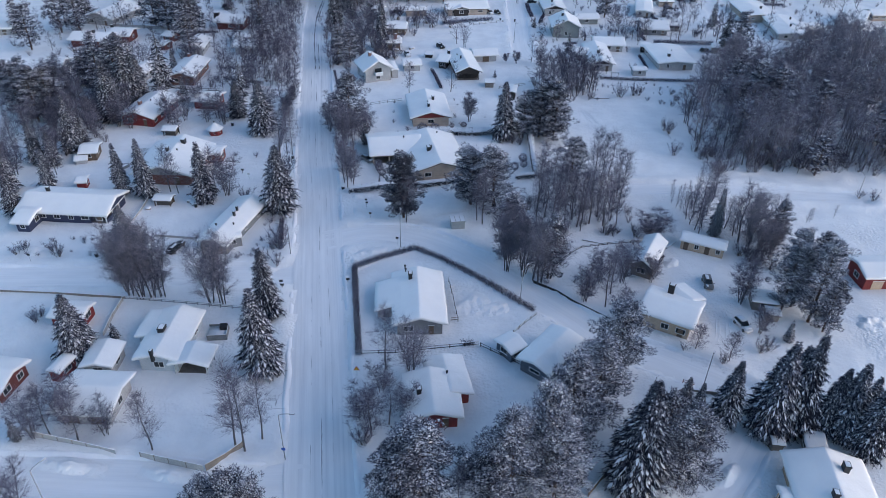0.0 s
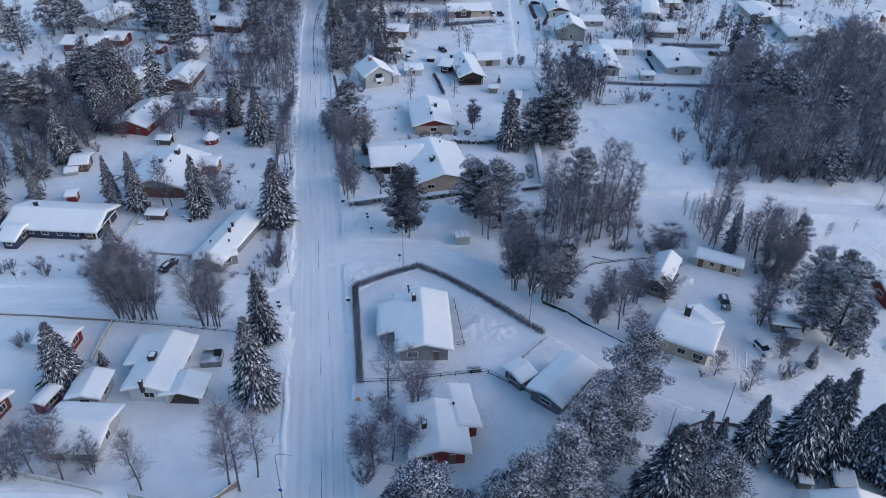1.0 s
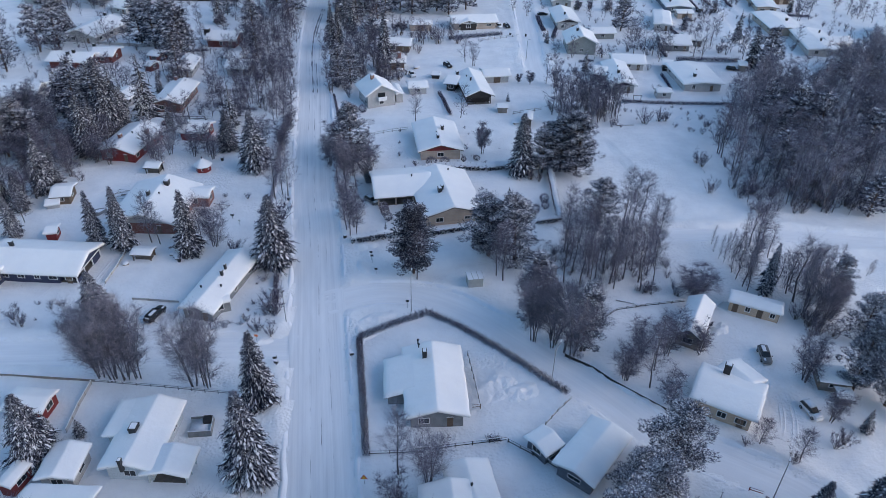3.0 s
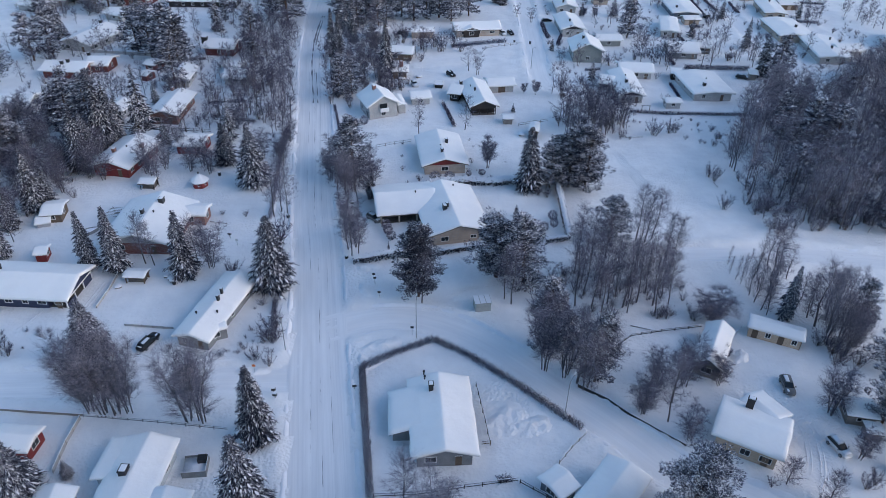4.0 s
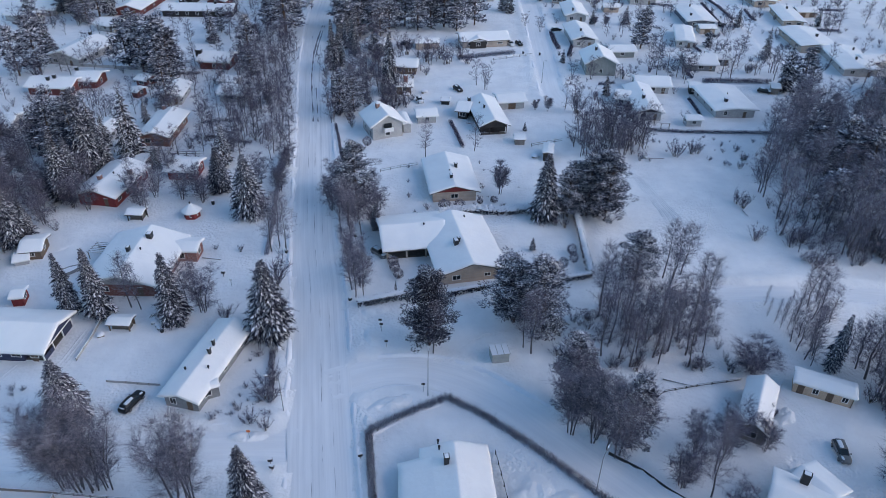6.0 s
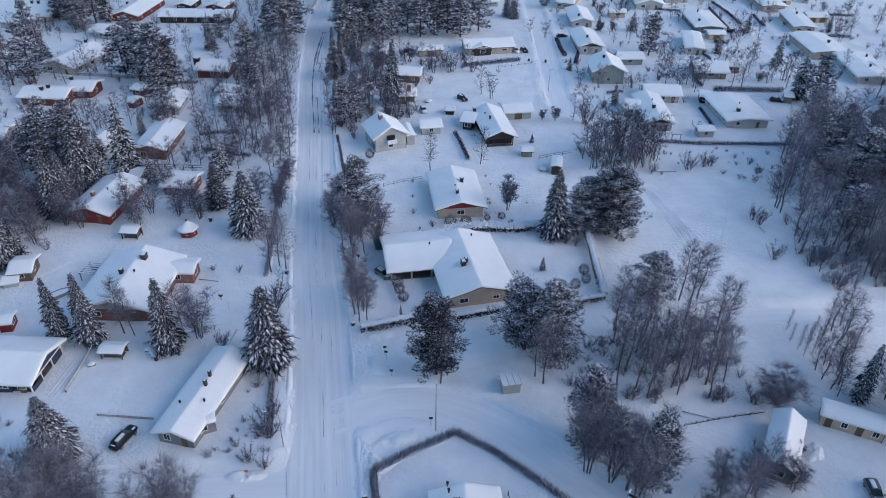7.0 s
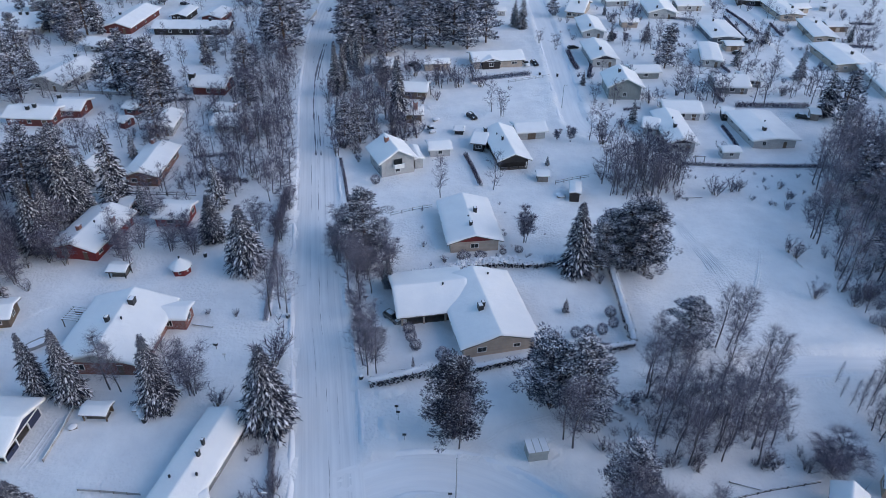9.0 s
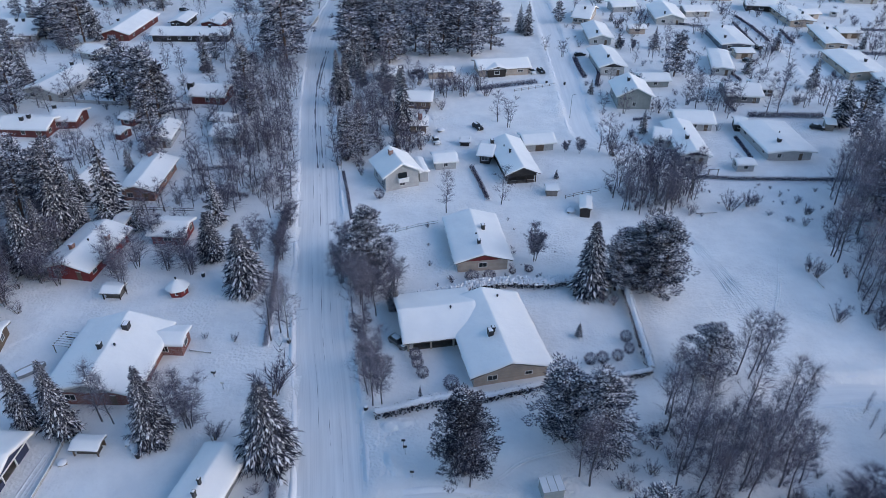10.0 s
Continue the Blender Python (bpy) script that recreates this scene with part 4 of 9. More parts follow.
def spruce(x, y, h, width=1.0):
    tall = "tall " if h > 12 else ("young " if h < 6 else "")
    label, broad = tall + "dark green spruce with snow along its drooping boughs", width * (1.12 if h > 12 else 1.25)
    if y < 100 and h > 12 and x > 0:
        plant("tall_spruce", lambda s: spruce_parts(s, 40, (24, 18, 9), 6, 0.7, 0.95), 5, 10, x, y, h, broad, label, "spruce tree")
    elif y < 200 and h > 6:
        plant("spruce", lambda s: spruce_parts(s, 30, (18, 14, 8), 6, 0.72, 1.0), 7, 10, x, y, h, broad, label, "spruce tree")
    else:
        plant("far_spruce", lambda s: spruce_parts(s, 23, (12, 9, 6), 4, 0.95, 0.95), 5, 10, x, y, h, broad, label, "spruce tree")


def pine(x, y, h, width=1.0):
    label = "tall pine with snow-laden rounded crown" if h > 11 else "pine with snow-covered needles"
    if y < 110 and h > 15.5:
        plant("tall_pine", lambda s: pine_parts(s, 60, 430, 0.45, 6, 1.0, 0.5), 5, 10, x, y, h, width * 1.35, label, "pine tree")
    elif y < 190:
        plant("pine", lambda s: pine_parts(s, 54, 270, 0.58, 5, 0.95, 0.28), 6, 10, x, y, h, width * 1.35, label, "pine tree")
    elif y > 260:
        plant("far_pine", lambda s: pine_parts(s, 36, 110, 1.1, 3, 1.0, 0.34), 4, 10, x, y, h, width * 1.25, label, "pine tree")
    else:
        plant("garden_pine", lambda s: pine_parts(s, 38, 110, 0.86, 3, 1.0, 0.3), 5, 10, x, y, h, width * 1.2, label, "pine tree")


def wood_pine(x, y, h, width=1.0):
    plant("wood_pine", lambda s: pine_parts(s, 30, 64, 1.4, 3, 1.0, 0.36), 5, 10, x, y, h, width * 1.5, "tall pine with snow-laden rounded crown", "pine tree", ("trunk", "crown"), "pines of the northern wood")


def birch(x, y, h, width=1.0):
    if y > 215:
        plant("far_birch", lambda s: birch_parts(s, 1.1, 1 + (s % 3 == 0) * 2, 0.1, 20, 3, 10, 0.0175), 5, 10, x, y, h, width * (1.25 if h < 10.5 else 1.0), "bare birch with fine purplish twigs", "birch tree")
    elif h > 10.4:
        plant("tall_birch", lambda s: birch_parts(s, 0.78, 1, 0.12, 44, 4, 10, 0.0085, 1.8, 0.42), 6, 10, x, y, h, width, "tall slender bare birch with purplish twigs", "birch tree")
    else:
        label = "bare birch with wide rounded crown of fine twigs" if h > 6.5 else "small bare birch with frosted twigs"
        plant("birch", lambda s: birch_parts(s, 1.05, (3, 1, 4)[s % 3], 0.1 + 0.15 * (s % 2), 50, 4, 11, 0.0125, 0.7, 0.36), 7, 10, x, y, h, width * 1.28, label, "birch tree")


def clump_birch(x, y, h, width=0.95):
    plant("clump_birch", lambda s: birch_parts(s, 1.15, 4, 0.12, 60, 5, 14, 0.0062, 0.9, 0.5), 4, 10, x, y, h, width, "many-stemmed bare birch with wide dome of fine twigs", "birch tree")


def slim_birch(x, y, h, width=1.0):
    plant("slim_birch", lambda s: birch_parts(s, 0.5, 1, 0.02, 38, 3, 10, 0.0075, 0.9, 0.34), 5, 10, x, y, h, width, "slim upright young birch with short fine twigs", "birch tree", ("trunk", "crown"), "young birches at the field")


def snowy_spruce(x, y, h, width=0.95):
    plant("narrow_spruce", lambda s: spruce_parts(s, 30, (14, 11, 7), 4, 0.85, 1.0), 4, 10, x, y, h, width, "narrow spruce with boughs thick with snow", "spruce tree")


def wood_birch(x, y, h, width=0.8):
    plant("wood_birch", lambda s: birch_parts(s, 1.15, 1, 0.1, 17, 4, 15, 0.0135, 1.0, 0.52), 7, 10, x, y, h, width, "tall slender bare birch in a dense wood", "birch tree", ("trunk", "crown"), "birches of the wood")


def thicket(x, y, h, width=1.3):
    plant("sapling", lambda s: shrub_parts(s, 0.8, 0.4, 17), 4, 2, x, y, h, width, "clump of bare saplings under the trees", "sapling", ("stem", "crown"), "undergrowth of the woods")


def orchard(x, y, h, width=2.2):
    plant("apple_tree", lambda s: birch_parts(s, 1.1, 4, 0.15, 40, 6, 16, 0.011, 0.9, 0.3), 1, 10, x, y, h, width, "wide bare fruit tree with frosted twigs", "fruit tree")


def roundtree(x, y, h, width=1.3):
    plant("garden_tree", lambda s: birch_parts(s, 1.0, 3, 0.0, 40, 7, 16, 0.013, 1.6), 2, 10, x, y, h, width, "small bare garden tree with rounded crown", "garden tree")


def shrub(x, y, h, width=1.2):
    if h > 2.6:
        plant("tall_shrub", lambda s: shrub_parts(s, 1.0, 0.25, 30), 4, 2, x, y, h, 1.0, "tall rounded bare shrub with fine twigs", "shrub", ("stem", "crown"))
        return
    plant("shrub", lambda s: shrub_parts(s), 4, 2, x, y, h, width, "bare leafless shrub standing in snow", "shrub", ("stem", "crown"))


def ballbush(x, y, h, width=1.0):
    plant("clipped_bush", ball_parts, 2, 2, x, y, h, width, "round clipped bush dusted with snow", "bush")


def inside(p, poly):
    c = False
    for a, b in zip(poly, poly[-1:] + poly[:-1]):
        if (a[1] > p[1]) != (b[1] > p[1]) and p[0] < (b[0] - a[0]) * (p[1] - a[1]) / (b[1] - a[1]) + a[0]:
            c = not c
    return c


# ---- fences, hedges, lamps, vehicles, garden things ----
def along(pts, step):
    """Points at even steps along straight stretches, with the direction."""
    res = []
    for a, b in zip(pts, pts[1:]):
        a, b = Vector((*a, 0)), Vector((*b, 0))
        n = max(1, round((b - a).length / step))
        for k in range(n):
            res.append((a.lerp(b, k / n), a.lerp(b, (k + 1) / n)))
    return res


def hedge(pts, h=1.5, w=0.95, snow=0.10, label="clipped bare hedge with dense upright twigs"):
    r = random.Random(int(pts[0][0] * 10))
    root = holder("hedge", pose(pts[0][0], pts[0][1], 0), label, "hedge")
    o = Vector((pts[0][0], pts[0][1], 0))
    tw = Build()
    for a, b in along(pts, 1.0):
        d = (b - a).normalized()
        s = Vector((d.y, -d.x, 0))
        for k in range(150):
            p = a.lerp(b, r.random()) + s * r.uniform(-w / 2, w / 2) - o
            e = Vector((r.uniform(-.5, .5), r.uniform(-.5, .5), 1)).normalized()
            z0 = r.uniform(-0.05, 0.65) * h
            blade(tw, p + Vector((0, 0, z0)), p + Vector((0, 0, z0)) + e * (h * r.uniform(0.6, 1.08) - z0 * 0.6), 0.02, 1 if r.random() < snow else 0, r)
    part("crown", tw.mesh("crown", [M_TWIG, M_FROST]), root)
    bed = Build()
    rows = []
    line = along(pts, 0.8)
    for a, b in line + [(line[-1][1], line[-1][1] + (line[-1][1] - line[-1][0]))]:
        d = (b - a).normalized(); s = Vector((d.y, -d.x, 0))
        rows.append([tuple(a - o + s * t * w * 1.1 + Vector((0, 0, z + 0.06 * r.random()))) for t, z in ((-1, -0.3), (-0.4, 0.16), (0.4, 0.16), (1, -0.3))])
    for r0, r1 in zip(rows, rows[1:]):
        for k in range(3):
            bed.face([r0[k], r0[k + 1], r1[k + 1], r1[k]])
    part("snow_foot", bed.mesh("snow_foot", [M_SNOW]), root)
    return root


def snowy_hedge(pts, h=1.5, w=1.3, label="dark evergreen hedge topped with thick snow", lumps=1.0):
    r = random.Random(int(pts[0][0] * 10) + 3)
    o = Vector((pts[0][0], pts[0][1], 0))
    root = holder("hedge", pose(o.x, o.y, 0), label, "hedge")
    body, cap = Build(), Build()
    for a, b in along(pts, 1.0):
        d = (b - a).normalized(); s = Vector((d.y, -d.x, 0))
        for k in range(70):
            t, z = r.uniform(-1, 1), r.uniform(0.05, 1.0)
            p = a.lerp(b, r.random()) + s * t * w / 2 - o + Vector((0, 0, z * h * 0.9))
            tuft(body, p, r, r.uniform(0.10, 0.2), 1 if r.random() < 0.10 else 0, (s * t + Vector((r.uniform(-.4, .4), r.uniform(-.4, .4), 0.4))).normalized())
        for k in range(60):
            p = a.lerp(b, r.random()) + s * r.uniform(-0.5, 0.45) * w - o + Vector((0, 0, h * r.uniform(0.8, 1.05)))
            tuft(cap, p, r, r.uniform(0.07, 0.2), 0, Vector((r.uniform(-.4, .4), r.uniform(-.4, .4), 1)).normalized())
        if lumps > 1.2:
            for k in range(20):
                p = a.lerp(b, r.random()) + s * r.uniform(-0.6, 0.5) * w - o + Vector((0, 0, h * r.uniform(0.8, 1.2)))
                tuft(cap, p, r, r.uniform(0.25, 0.5), 0, Vector((r.uniform(-.3, .3), r.uniform(-.3, .3), 1)).normalized())
            continue
        rise = [0.5 + noise.noise((q.x * 0.8, q.y * 0.8, 3)) for q in (a, b)]
        rows = [[q - o + s * t * w * 0.3 + Vector((0, 0, h * 0.86 + z * lumps * (0.12 + 0.3 * u))) for t, z in ((-1, -0.3), (-0.6, 0.7), (0, 1.0), (0.6, 0.6), (1, -0.3))] for q, u in zip((a, b), rise)]
        for k in range(4):
            cap.face([rows[0][k], rows[0][k + 1], rows[1][k + 1], rows[1][k]], 0)
    part("crown", body.mesh("crown", [M_PINENEEDLE, M_TREESNOW]), root)
    part("snow_layer", cap.mesh("snow_layer", [M_SNOW]), root)


def fence(pts, h=1.2, colour="oldwood", label="weathered wooden board fence with snow on top", step=2.4, rails=False):
    o = Vector((pts[0][0], pts[0][1], 0))
    root = holder("fence", pose(o.x, o.y, 0), label, "fence")

    def post():
        b = Build(); b.box(-0.06, -0.06, -0.4, 0.06, 0.06, h + 0.08)
        b.box(-0.09, -0.09, h + 0.08, 0.09, 0.09, h + 0.17, 1)
        return b.mesh("post", [M_WALL["oldwood" if colour == "lightgrey" else colour], M_SNOW])
    pm = cached(("fp", h, colour), post)
    for a, b in along(pts, step):
        ln = (b - a).length
        ang = math.degrees(math.atan2(b.y - a.y, b.x - a.x))
        m = pose(a.x - o.x, a.y - o.y, 0, 0, 0, ang)
        part("post", pm, root, m=m)

        def panel():
            q = Build()
            q.box(0.05, -0.02, -0.2, ln - 0.05, 0.02, h)
            return q.mesh("panel", [M_WALL[colour]])

        def rail():
            q = Build()
            q.box(0.05, -0.02, -0.07, ln - 0.05, 0.02, 0.05)
            return q.mesh("rail", [M_WALL[colour]])

        def cap():
            q = Build()
            q.tube([(0.05, 0, 0.02), (ln * 0.3, 0, 0.05), (ln * 0.6, 0, 0.035), (ln - 0.05, 0, 0.05)], [0.05, 0.08, 0.06, 0.08], 6)
            return q.mesh("snow_cap", [M_SNOW], True)
        key = (h, colour, round(ln, 1))
        if rails:
            for z in (0.4, 0.95):
                part("rail", cached(("frail",) + key, rail), root, m=m @ pose(0, 0, h * z))
        else:
            part("panel", cached(("fpan",) + key, panel), root, m=m)
        part("snow_cap", cached(("fcap",) + key, cap), root, m=m @ pose(0, 0, h))


def street_lamp(x, y, h=8.5, turn=90, arm=1.6, sign=False):
    root = holder("street_lamp", pose(x, y, 0, 0, 0, turn), "tall grey steel street lamp with a curved arm" if arm > 1 else "plain grey street lamp with a short arm", "street lamp", "street lamps")
    b = Build()
    b.tube([(0, 0, -0.4), (0, 0, h * 0.5), (0, 0, h - 0.35), (arm * 0.25, 0, h - 0.03), (arm, 0, h + 0.1)], [0.09, 0.075, 0.06, 0.05, 0.045], 8)
    part("pole", b.mesh("pole", [M_POST], True), root)
    b = Build()
    b.prism([(-0.13, -0.06), (0.13, -0.06), (0.10, 0.06), (-0.10, 0.06)], 0, 0.75)
    hd = part("lamp_head", b.mesh("lamp_head", [M_POST]), root, m=pose(arm, 0, h + 0.1))
    b = Build()
    b.box(0.02, -0.10, 0.06, 0.72, 0.10, 0.12)
    part("snow_cap", b.mesh("snow_cap", [M_SNOW]), hd)
    if sign:
        b = Build()
        b.tube([(0.10, 0, 2.3), (0.13, 0, 2.3)], [0.32, 0.32], 16)
        part("sign_plate", b.mesh("sign_plate", [M_SIGNBLUE]), root, "round blue traffic sign plate", pose(0, 0, 0, 0, 0, -turn - 90))


def post_sign(x, y, h=2.2, kind="triangle"):
    label = {"orange": "small orange plate on a thin leaning post", "triangle": "yellow warning triangle road sign on a post", "board": "small dark sign board on a steel post", "plate": "thin steel post with a plain plate"}[kind]
    root = holder("road_sign", pose(x, y, 0), label, "road sign")
    b = Build(); b.tube([(0, 0, -0.3), (0, 0, h)], [0.035, 0.035], 6)
    part("post", b.mesh("post", [M_POST]), root)
    b = Build()
    if kind == "triangle":
        w = 0.55
        i = len(b.v)
        for yy in (-0.06, -0.04):
            b.v += [(-w, yy, h - 0.7), (w, yy, h - 0.7), (0, yy, h + 0.25)]
        b.f += [(0, 1, 2), (5, 4, 3), (0, 3, 4, 1), (1, 4, 5, 2), (2, 5, 3, 0)]; b.m += [0] * 5
        k = 0.62
        n = len(b.v)
        b.v += [(-w * k, -0.066, h - 0.60), (w * k, -0.066, h - 0.60), (0, -0.066, h - 0.02)]
        b.f.append((n, n + 1, n + 2)); b.m.append(1)
        part("sign_plate", b.mesh("sign_plate", [M_SIGNRED, M_SIGNYELLOW]), root)
    else:
        b.box(-0.3, -0.06, h - 0.45, 0.3, -0.03, h)
        part("sign_plate", b.mesh("sign_plate", [{"board": M_METAL, "orange": M_SIGNORANGE}.get(kind, M_TRIM)]), root)


def mailbox(x, y):
    root = holder("mailbox", pose(x, y, 0, 0, 0, (x * 37) % 40 - 20), "dark mailbox on a post by the street", "mailbox")
    b = Build(); b.box(-0.05, -0.05, -0.3, 0.05, 0.05, 1.0)
    part("post", b.mesh("post", [M_WALL["oldwood"]]), root)
    b = Build(); b.box(-0.35, -0.2, 1.0, 0.35, 0.2, 1.45)
    bx = part("box", b.mesh("box", [M_METAL]), root)
    b = Build(); b.box(-0.33, -0.18, 1.45, 0.33, 0.18, 1.58)
    part("snow_cap", b.mesh("snow_cap", [M_SNOW]), bx)


def waste_bin(x, y):
    root = holder("waste_bin", pose(x, y, 0), "dark plastic waste bin with a snowy lid", "waste bin")
    b = Build(); b.tube([(0, 0, -0.1), (0, 0, 1.0)], [0.33, 0.42], 10)
    bn = part("bin", b.mesh("bin", [M_METAL]), root)
    b = Build(); b.tube([(0, 0, 1.0), (0, 0, 1.12), (0, 0, 1.2)], [0.42, 0.38, 0.15], 10)
    part("snow_cap", b.mesh("snow_cap", [M_SNOW], True), bn)


def loft(b, sections, mat):
    """Skin between closed rings of equal length, with both ends shut."""
    n, i0 = len(sections[0]), len(b.v)
    for ring in sections:
        b.v += ring
    for j in range(len(sections) - 1):
        for i in range(n):
            a, c = i0 + j * n + i, i0 + j * n + (i + 1) % n
            b.f.append((a, c, c + n, a + n)); b.m.append(mat)
    b.f.append(tuple(i0 + q for q in reversed(range(n)))); b.f.append(tuple(i0 + (len(sections) - 1) * n + q for q in range(n))); b.m += [mat, mat]


def car(x, y, turn, paint, label, snow=0.0, long=4.4, estate=True):
    root = holder("car", pose(x, y, 0.02, 0, 0, turn), label, "car")
    k = long / 4.4

    def ring(px, hw, zs, zb=0.30):
        return [(px * k, sy * hw * f, z) for sy, f, z in ((-1, 0.90, zb), (-1, 1.0, zb + 0.22), (-1, 0.99, zs - 0.12), (-1, 0.90, zs - 0.02), (-1, 0.5, zs + 0.02),
                                                        (1, 0.5, zs + 0.02), (1, 0.90, zs - 0.02), (1, 0.99, zs - 0.12), (1, 1.0, zb + 0.22), (1, 0.90, zb))]
    b = Build()
    loft(b, [ring(px, hw, zs) for px, hw, zs in ((-2.22, 0.66, 0.80), (-2.12, 0.80, 0.90), (-1.7, 0.88, 0.95), (0.0, 0.90, 0.96), (1.0, 0.89, 0.94), (1.7, 0.86, 0.86), (2.05, 0.78, 0.78), (2.2, 0.60, 0.66))], 0)
    body = part("body", b.mesh("body", [paint], True), root)
    rear = -2.05 if estate else -1.55

    def upper(px, hw, z):
        return [(px * k, -hw, 0.92), (px * k, -hw * 0.86, z - 0.12), (px * k, -hw * 0.70, z), (px * k, hw * 0.70, z), (px * k, hw * 0.86, z - 0.12), (px * k, hw, 0.92)]
    b = Build()
    loft(b, [upper(rear, 0.74, 1.02), upper(rear + 0.32, 0.79, 1.40), upper(-0.6, 0.80, 1.46), upper(0.15, 0.79, 1.42), upper(1.05, 0.76, 0.97)], 0)
    part("cabin", b.mesh("cabin", [M_GLASS]), root, "dark glazed cabin")
    b = Build()
    roof = [[(px * k, f * hw, z + 0.02 - 0.03 * f * f) for f in (-1, -0.5, 0, 0.5, 1)] for px, hw, z in ((rear + 0.22, 0.56, 1.36), (rear + 0.40, 0.60, 1.42), (-0.6, 0.62, 1.475), (0.2, 0.60, 1.43))]
    loft(b, [r + [(q[0], q[1], q[2] - 0.04) for q in reversed(r)] for r in roof], 0)
    part("roof", b.mesh("roof", [paint], True), root)
    rail = cached("roof_rail", lambda: small_box("roof_rail", 1.7, 0.04, 0.05, M_POST))
    if estate:
        for sy in (-0.58, 0.58):
            part("roof_rail", rail, root, m=pose(-0.75 * k, sy, 1.48))
    wheel = cached("wheel", lambda: wheel_mesh())
    for wx in (-1.35, 1.35):
        for wy in (-0.82, 0.82):
            part("wheel", wheel, root, m=pose(wx * k, wy, 0.31, 90, 0, 0))
    mirror = cached("wing_mirror", lambda: small_box("wing_mirror", 0.12, 0.2, 0.14, M_METAL))
    for sy in (-0.98, 0.98):
        part("mirror", mirror, root, m=pose(0.72 * k, sy, 0.98))
    lightm = cached("headlight", lambda: small_box("headlight", 0.06, 0.32, 0.14, M_TRIM))
    for sy in (-0.58, 0.58):
        part("headlight", lightm, root, m=pose(2.08 * k, sy, 0.64))
    b = Build()
    thick = max(snow, 0.035)
    for x0, x1, y0, y1, z in ((-1.45, 0.05, -0.5, 0.12 if snow < 0.06 else 0.52, 1.44), (rear + 0.02, rear + 0.2, -0.45, 0.45, 1.12), (1.15, 1.85, -0.62, 0.62 if snow > 0.06 else -0.25, 0.86)):
        rim = [(x0, y0), ((x0 + x1) / 2, y0 - 0.03), (x1, y0 + 0.04), (x1 + 0.04, (y0 + y1) / 2), (x1, y1 - 0.04), ((x0 + x1) / 2, y1 + 0.03), (x0, y1), (x0 - 0.03, (y0 + y1) / 2)]
        cx, cy = (x0 + x1) / 2, (y0 + y1) / 2
        loft(b, [[((cx + (px - cx) * f) * k, cy + (py - cy) * f, z + h) for px, py in rim] for f, h in ((1.0, -0.06), (1.0, 0.45 * thick + 0.02), (0.86, thick + 0.03))], 0)
    part("snow_layer", b.mesh("snow_layer", [M_SNOW], True), body)


def small_box(name, x, y, z, mt):
    b = Build(); b.box(-x / 2, -y / 2, -z / 2, x / 2, y / 2, z / 2)
    return b.mesh(name, [mt])


def wheel_mesh():
    b = Build()
    b.tube([(0, 0, -0.11), (0, 0, 0.11)], [0.31, 0.31], 12, 0)
    b.tube([(0, 0, -0.115), (0, 0, 0.115)], [0.18, 0.18], 10, 1)
    return b.mesh("wheel", [M_METAL, M_POST])


def gazebo(x, y, size=1.9):
    root = holder("garden_hut", pose(x, y, 0, 0, 0, 20), "small red six-sided barbecue hut with snowy pointed roof", "garden hut")
    b = Build()
    b.tube([(0, 0, -0.3), (0, 0, 1.5)], [size, size], 6)
    part("wall", b.mesh("wall", [M_WALL["red"]]), root)
    b = Build()
    b.tube([(0, 0, 1.42), (0, 0, 1.5)], [size * 1.2, size * 1.2], 6)
    part("roof_edge", b.mesh("roof_edge", [M_METAL]), root)
    b = Build()
    rings = ((1.5, 1.2), (1.66, 1.24), (1.86, 1.12), (2.3, 0.80), (2.8, 0.46), (3.2, 0.20), (3.35, 0.09))
    loft(b, [[(size * q * math.cos(w) * f, size * q * math.sin(w) * f, z + 0.05 * noise.noise((math.cos(w) * 2, math.sin(w) * 2, z))) for w, f in ((6.2832 * i / 24, 1 - 0.055 * abs(math.sin(3 * 6.2832 * i / 24))) for i in range(24))] for z, q in rings], 0)
    part("snow_layer", b.mesh("snow_layer", [M_ROOFSNOW], True), root, "thick snow on the pointed roof")
    b = Build(); b.tube([(0, 0, 3.2), (0, 0, 3.7)], [0.16, 0.16], 8); b.tube([(0, 0, 3.7), (0, 0, 3.85)], [0.26, 0.05], 8)
    part("flue", b.mesh("flue", [M_METAL]), root)
    fm, pm = window_meshes(0.9, 0.6)
    for ang in (-60, 0, 60, 120):
        w = part("window", fm, root, m=pose(0, 0, 0, 0, 0, ang) @ pose(0, -size * 0.866, 0.95, 0, 0, 180))
        part("pane", pm, w)


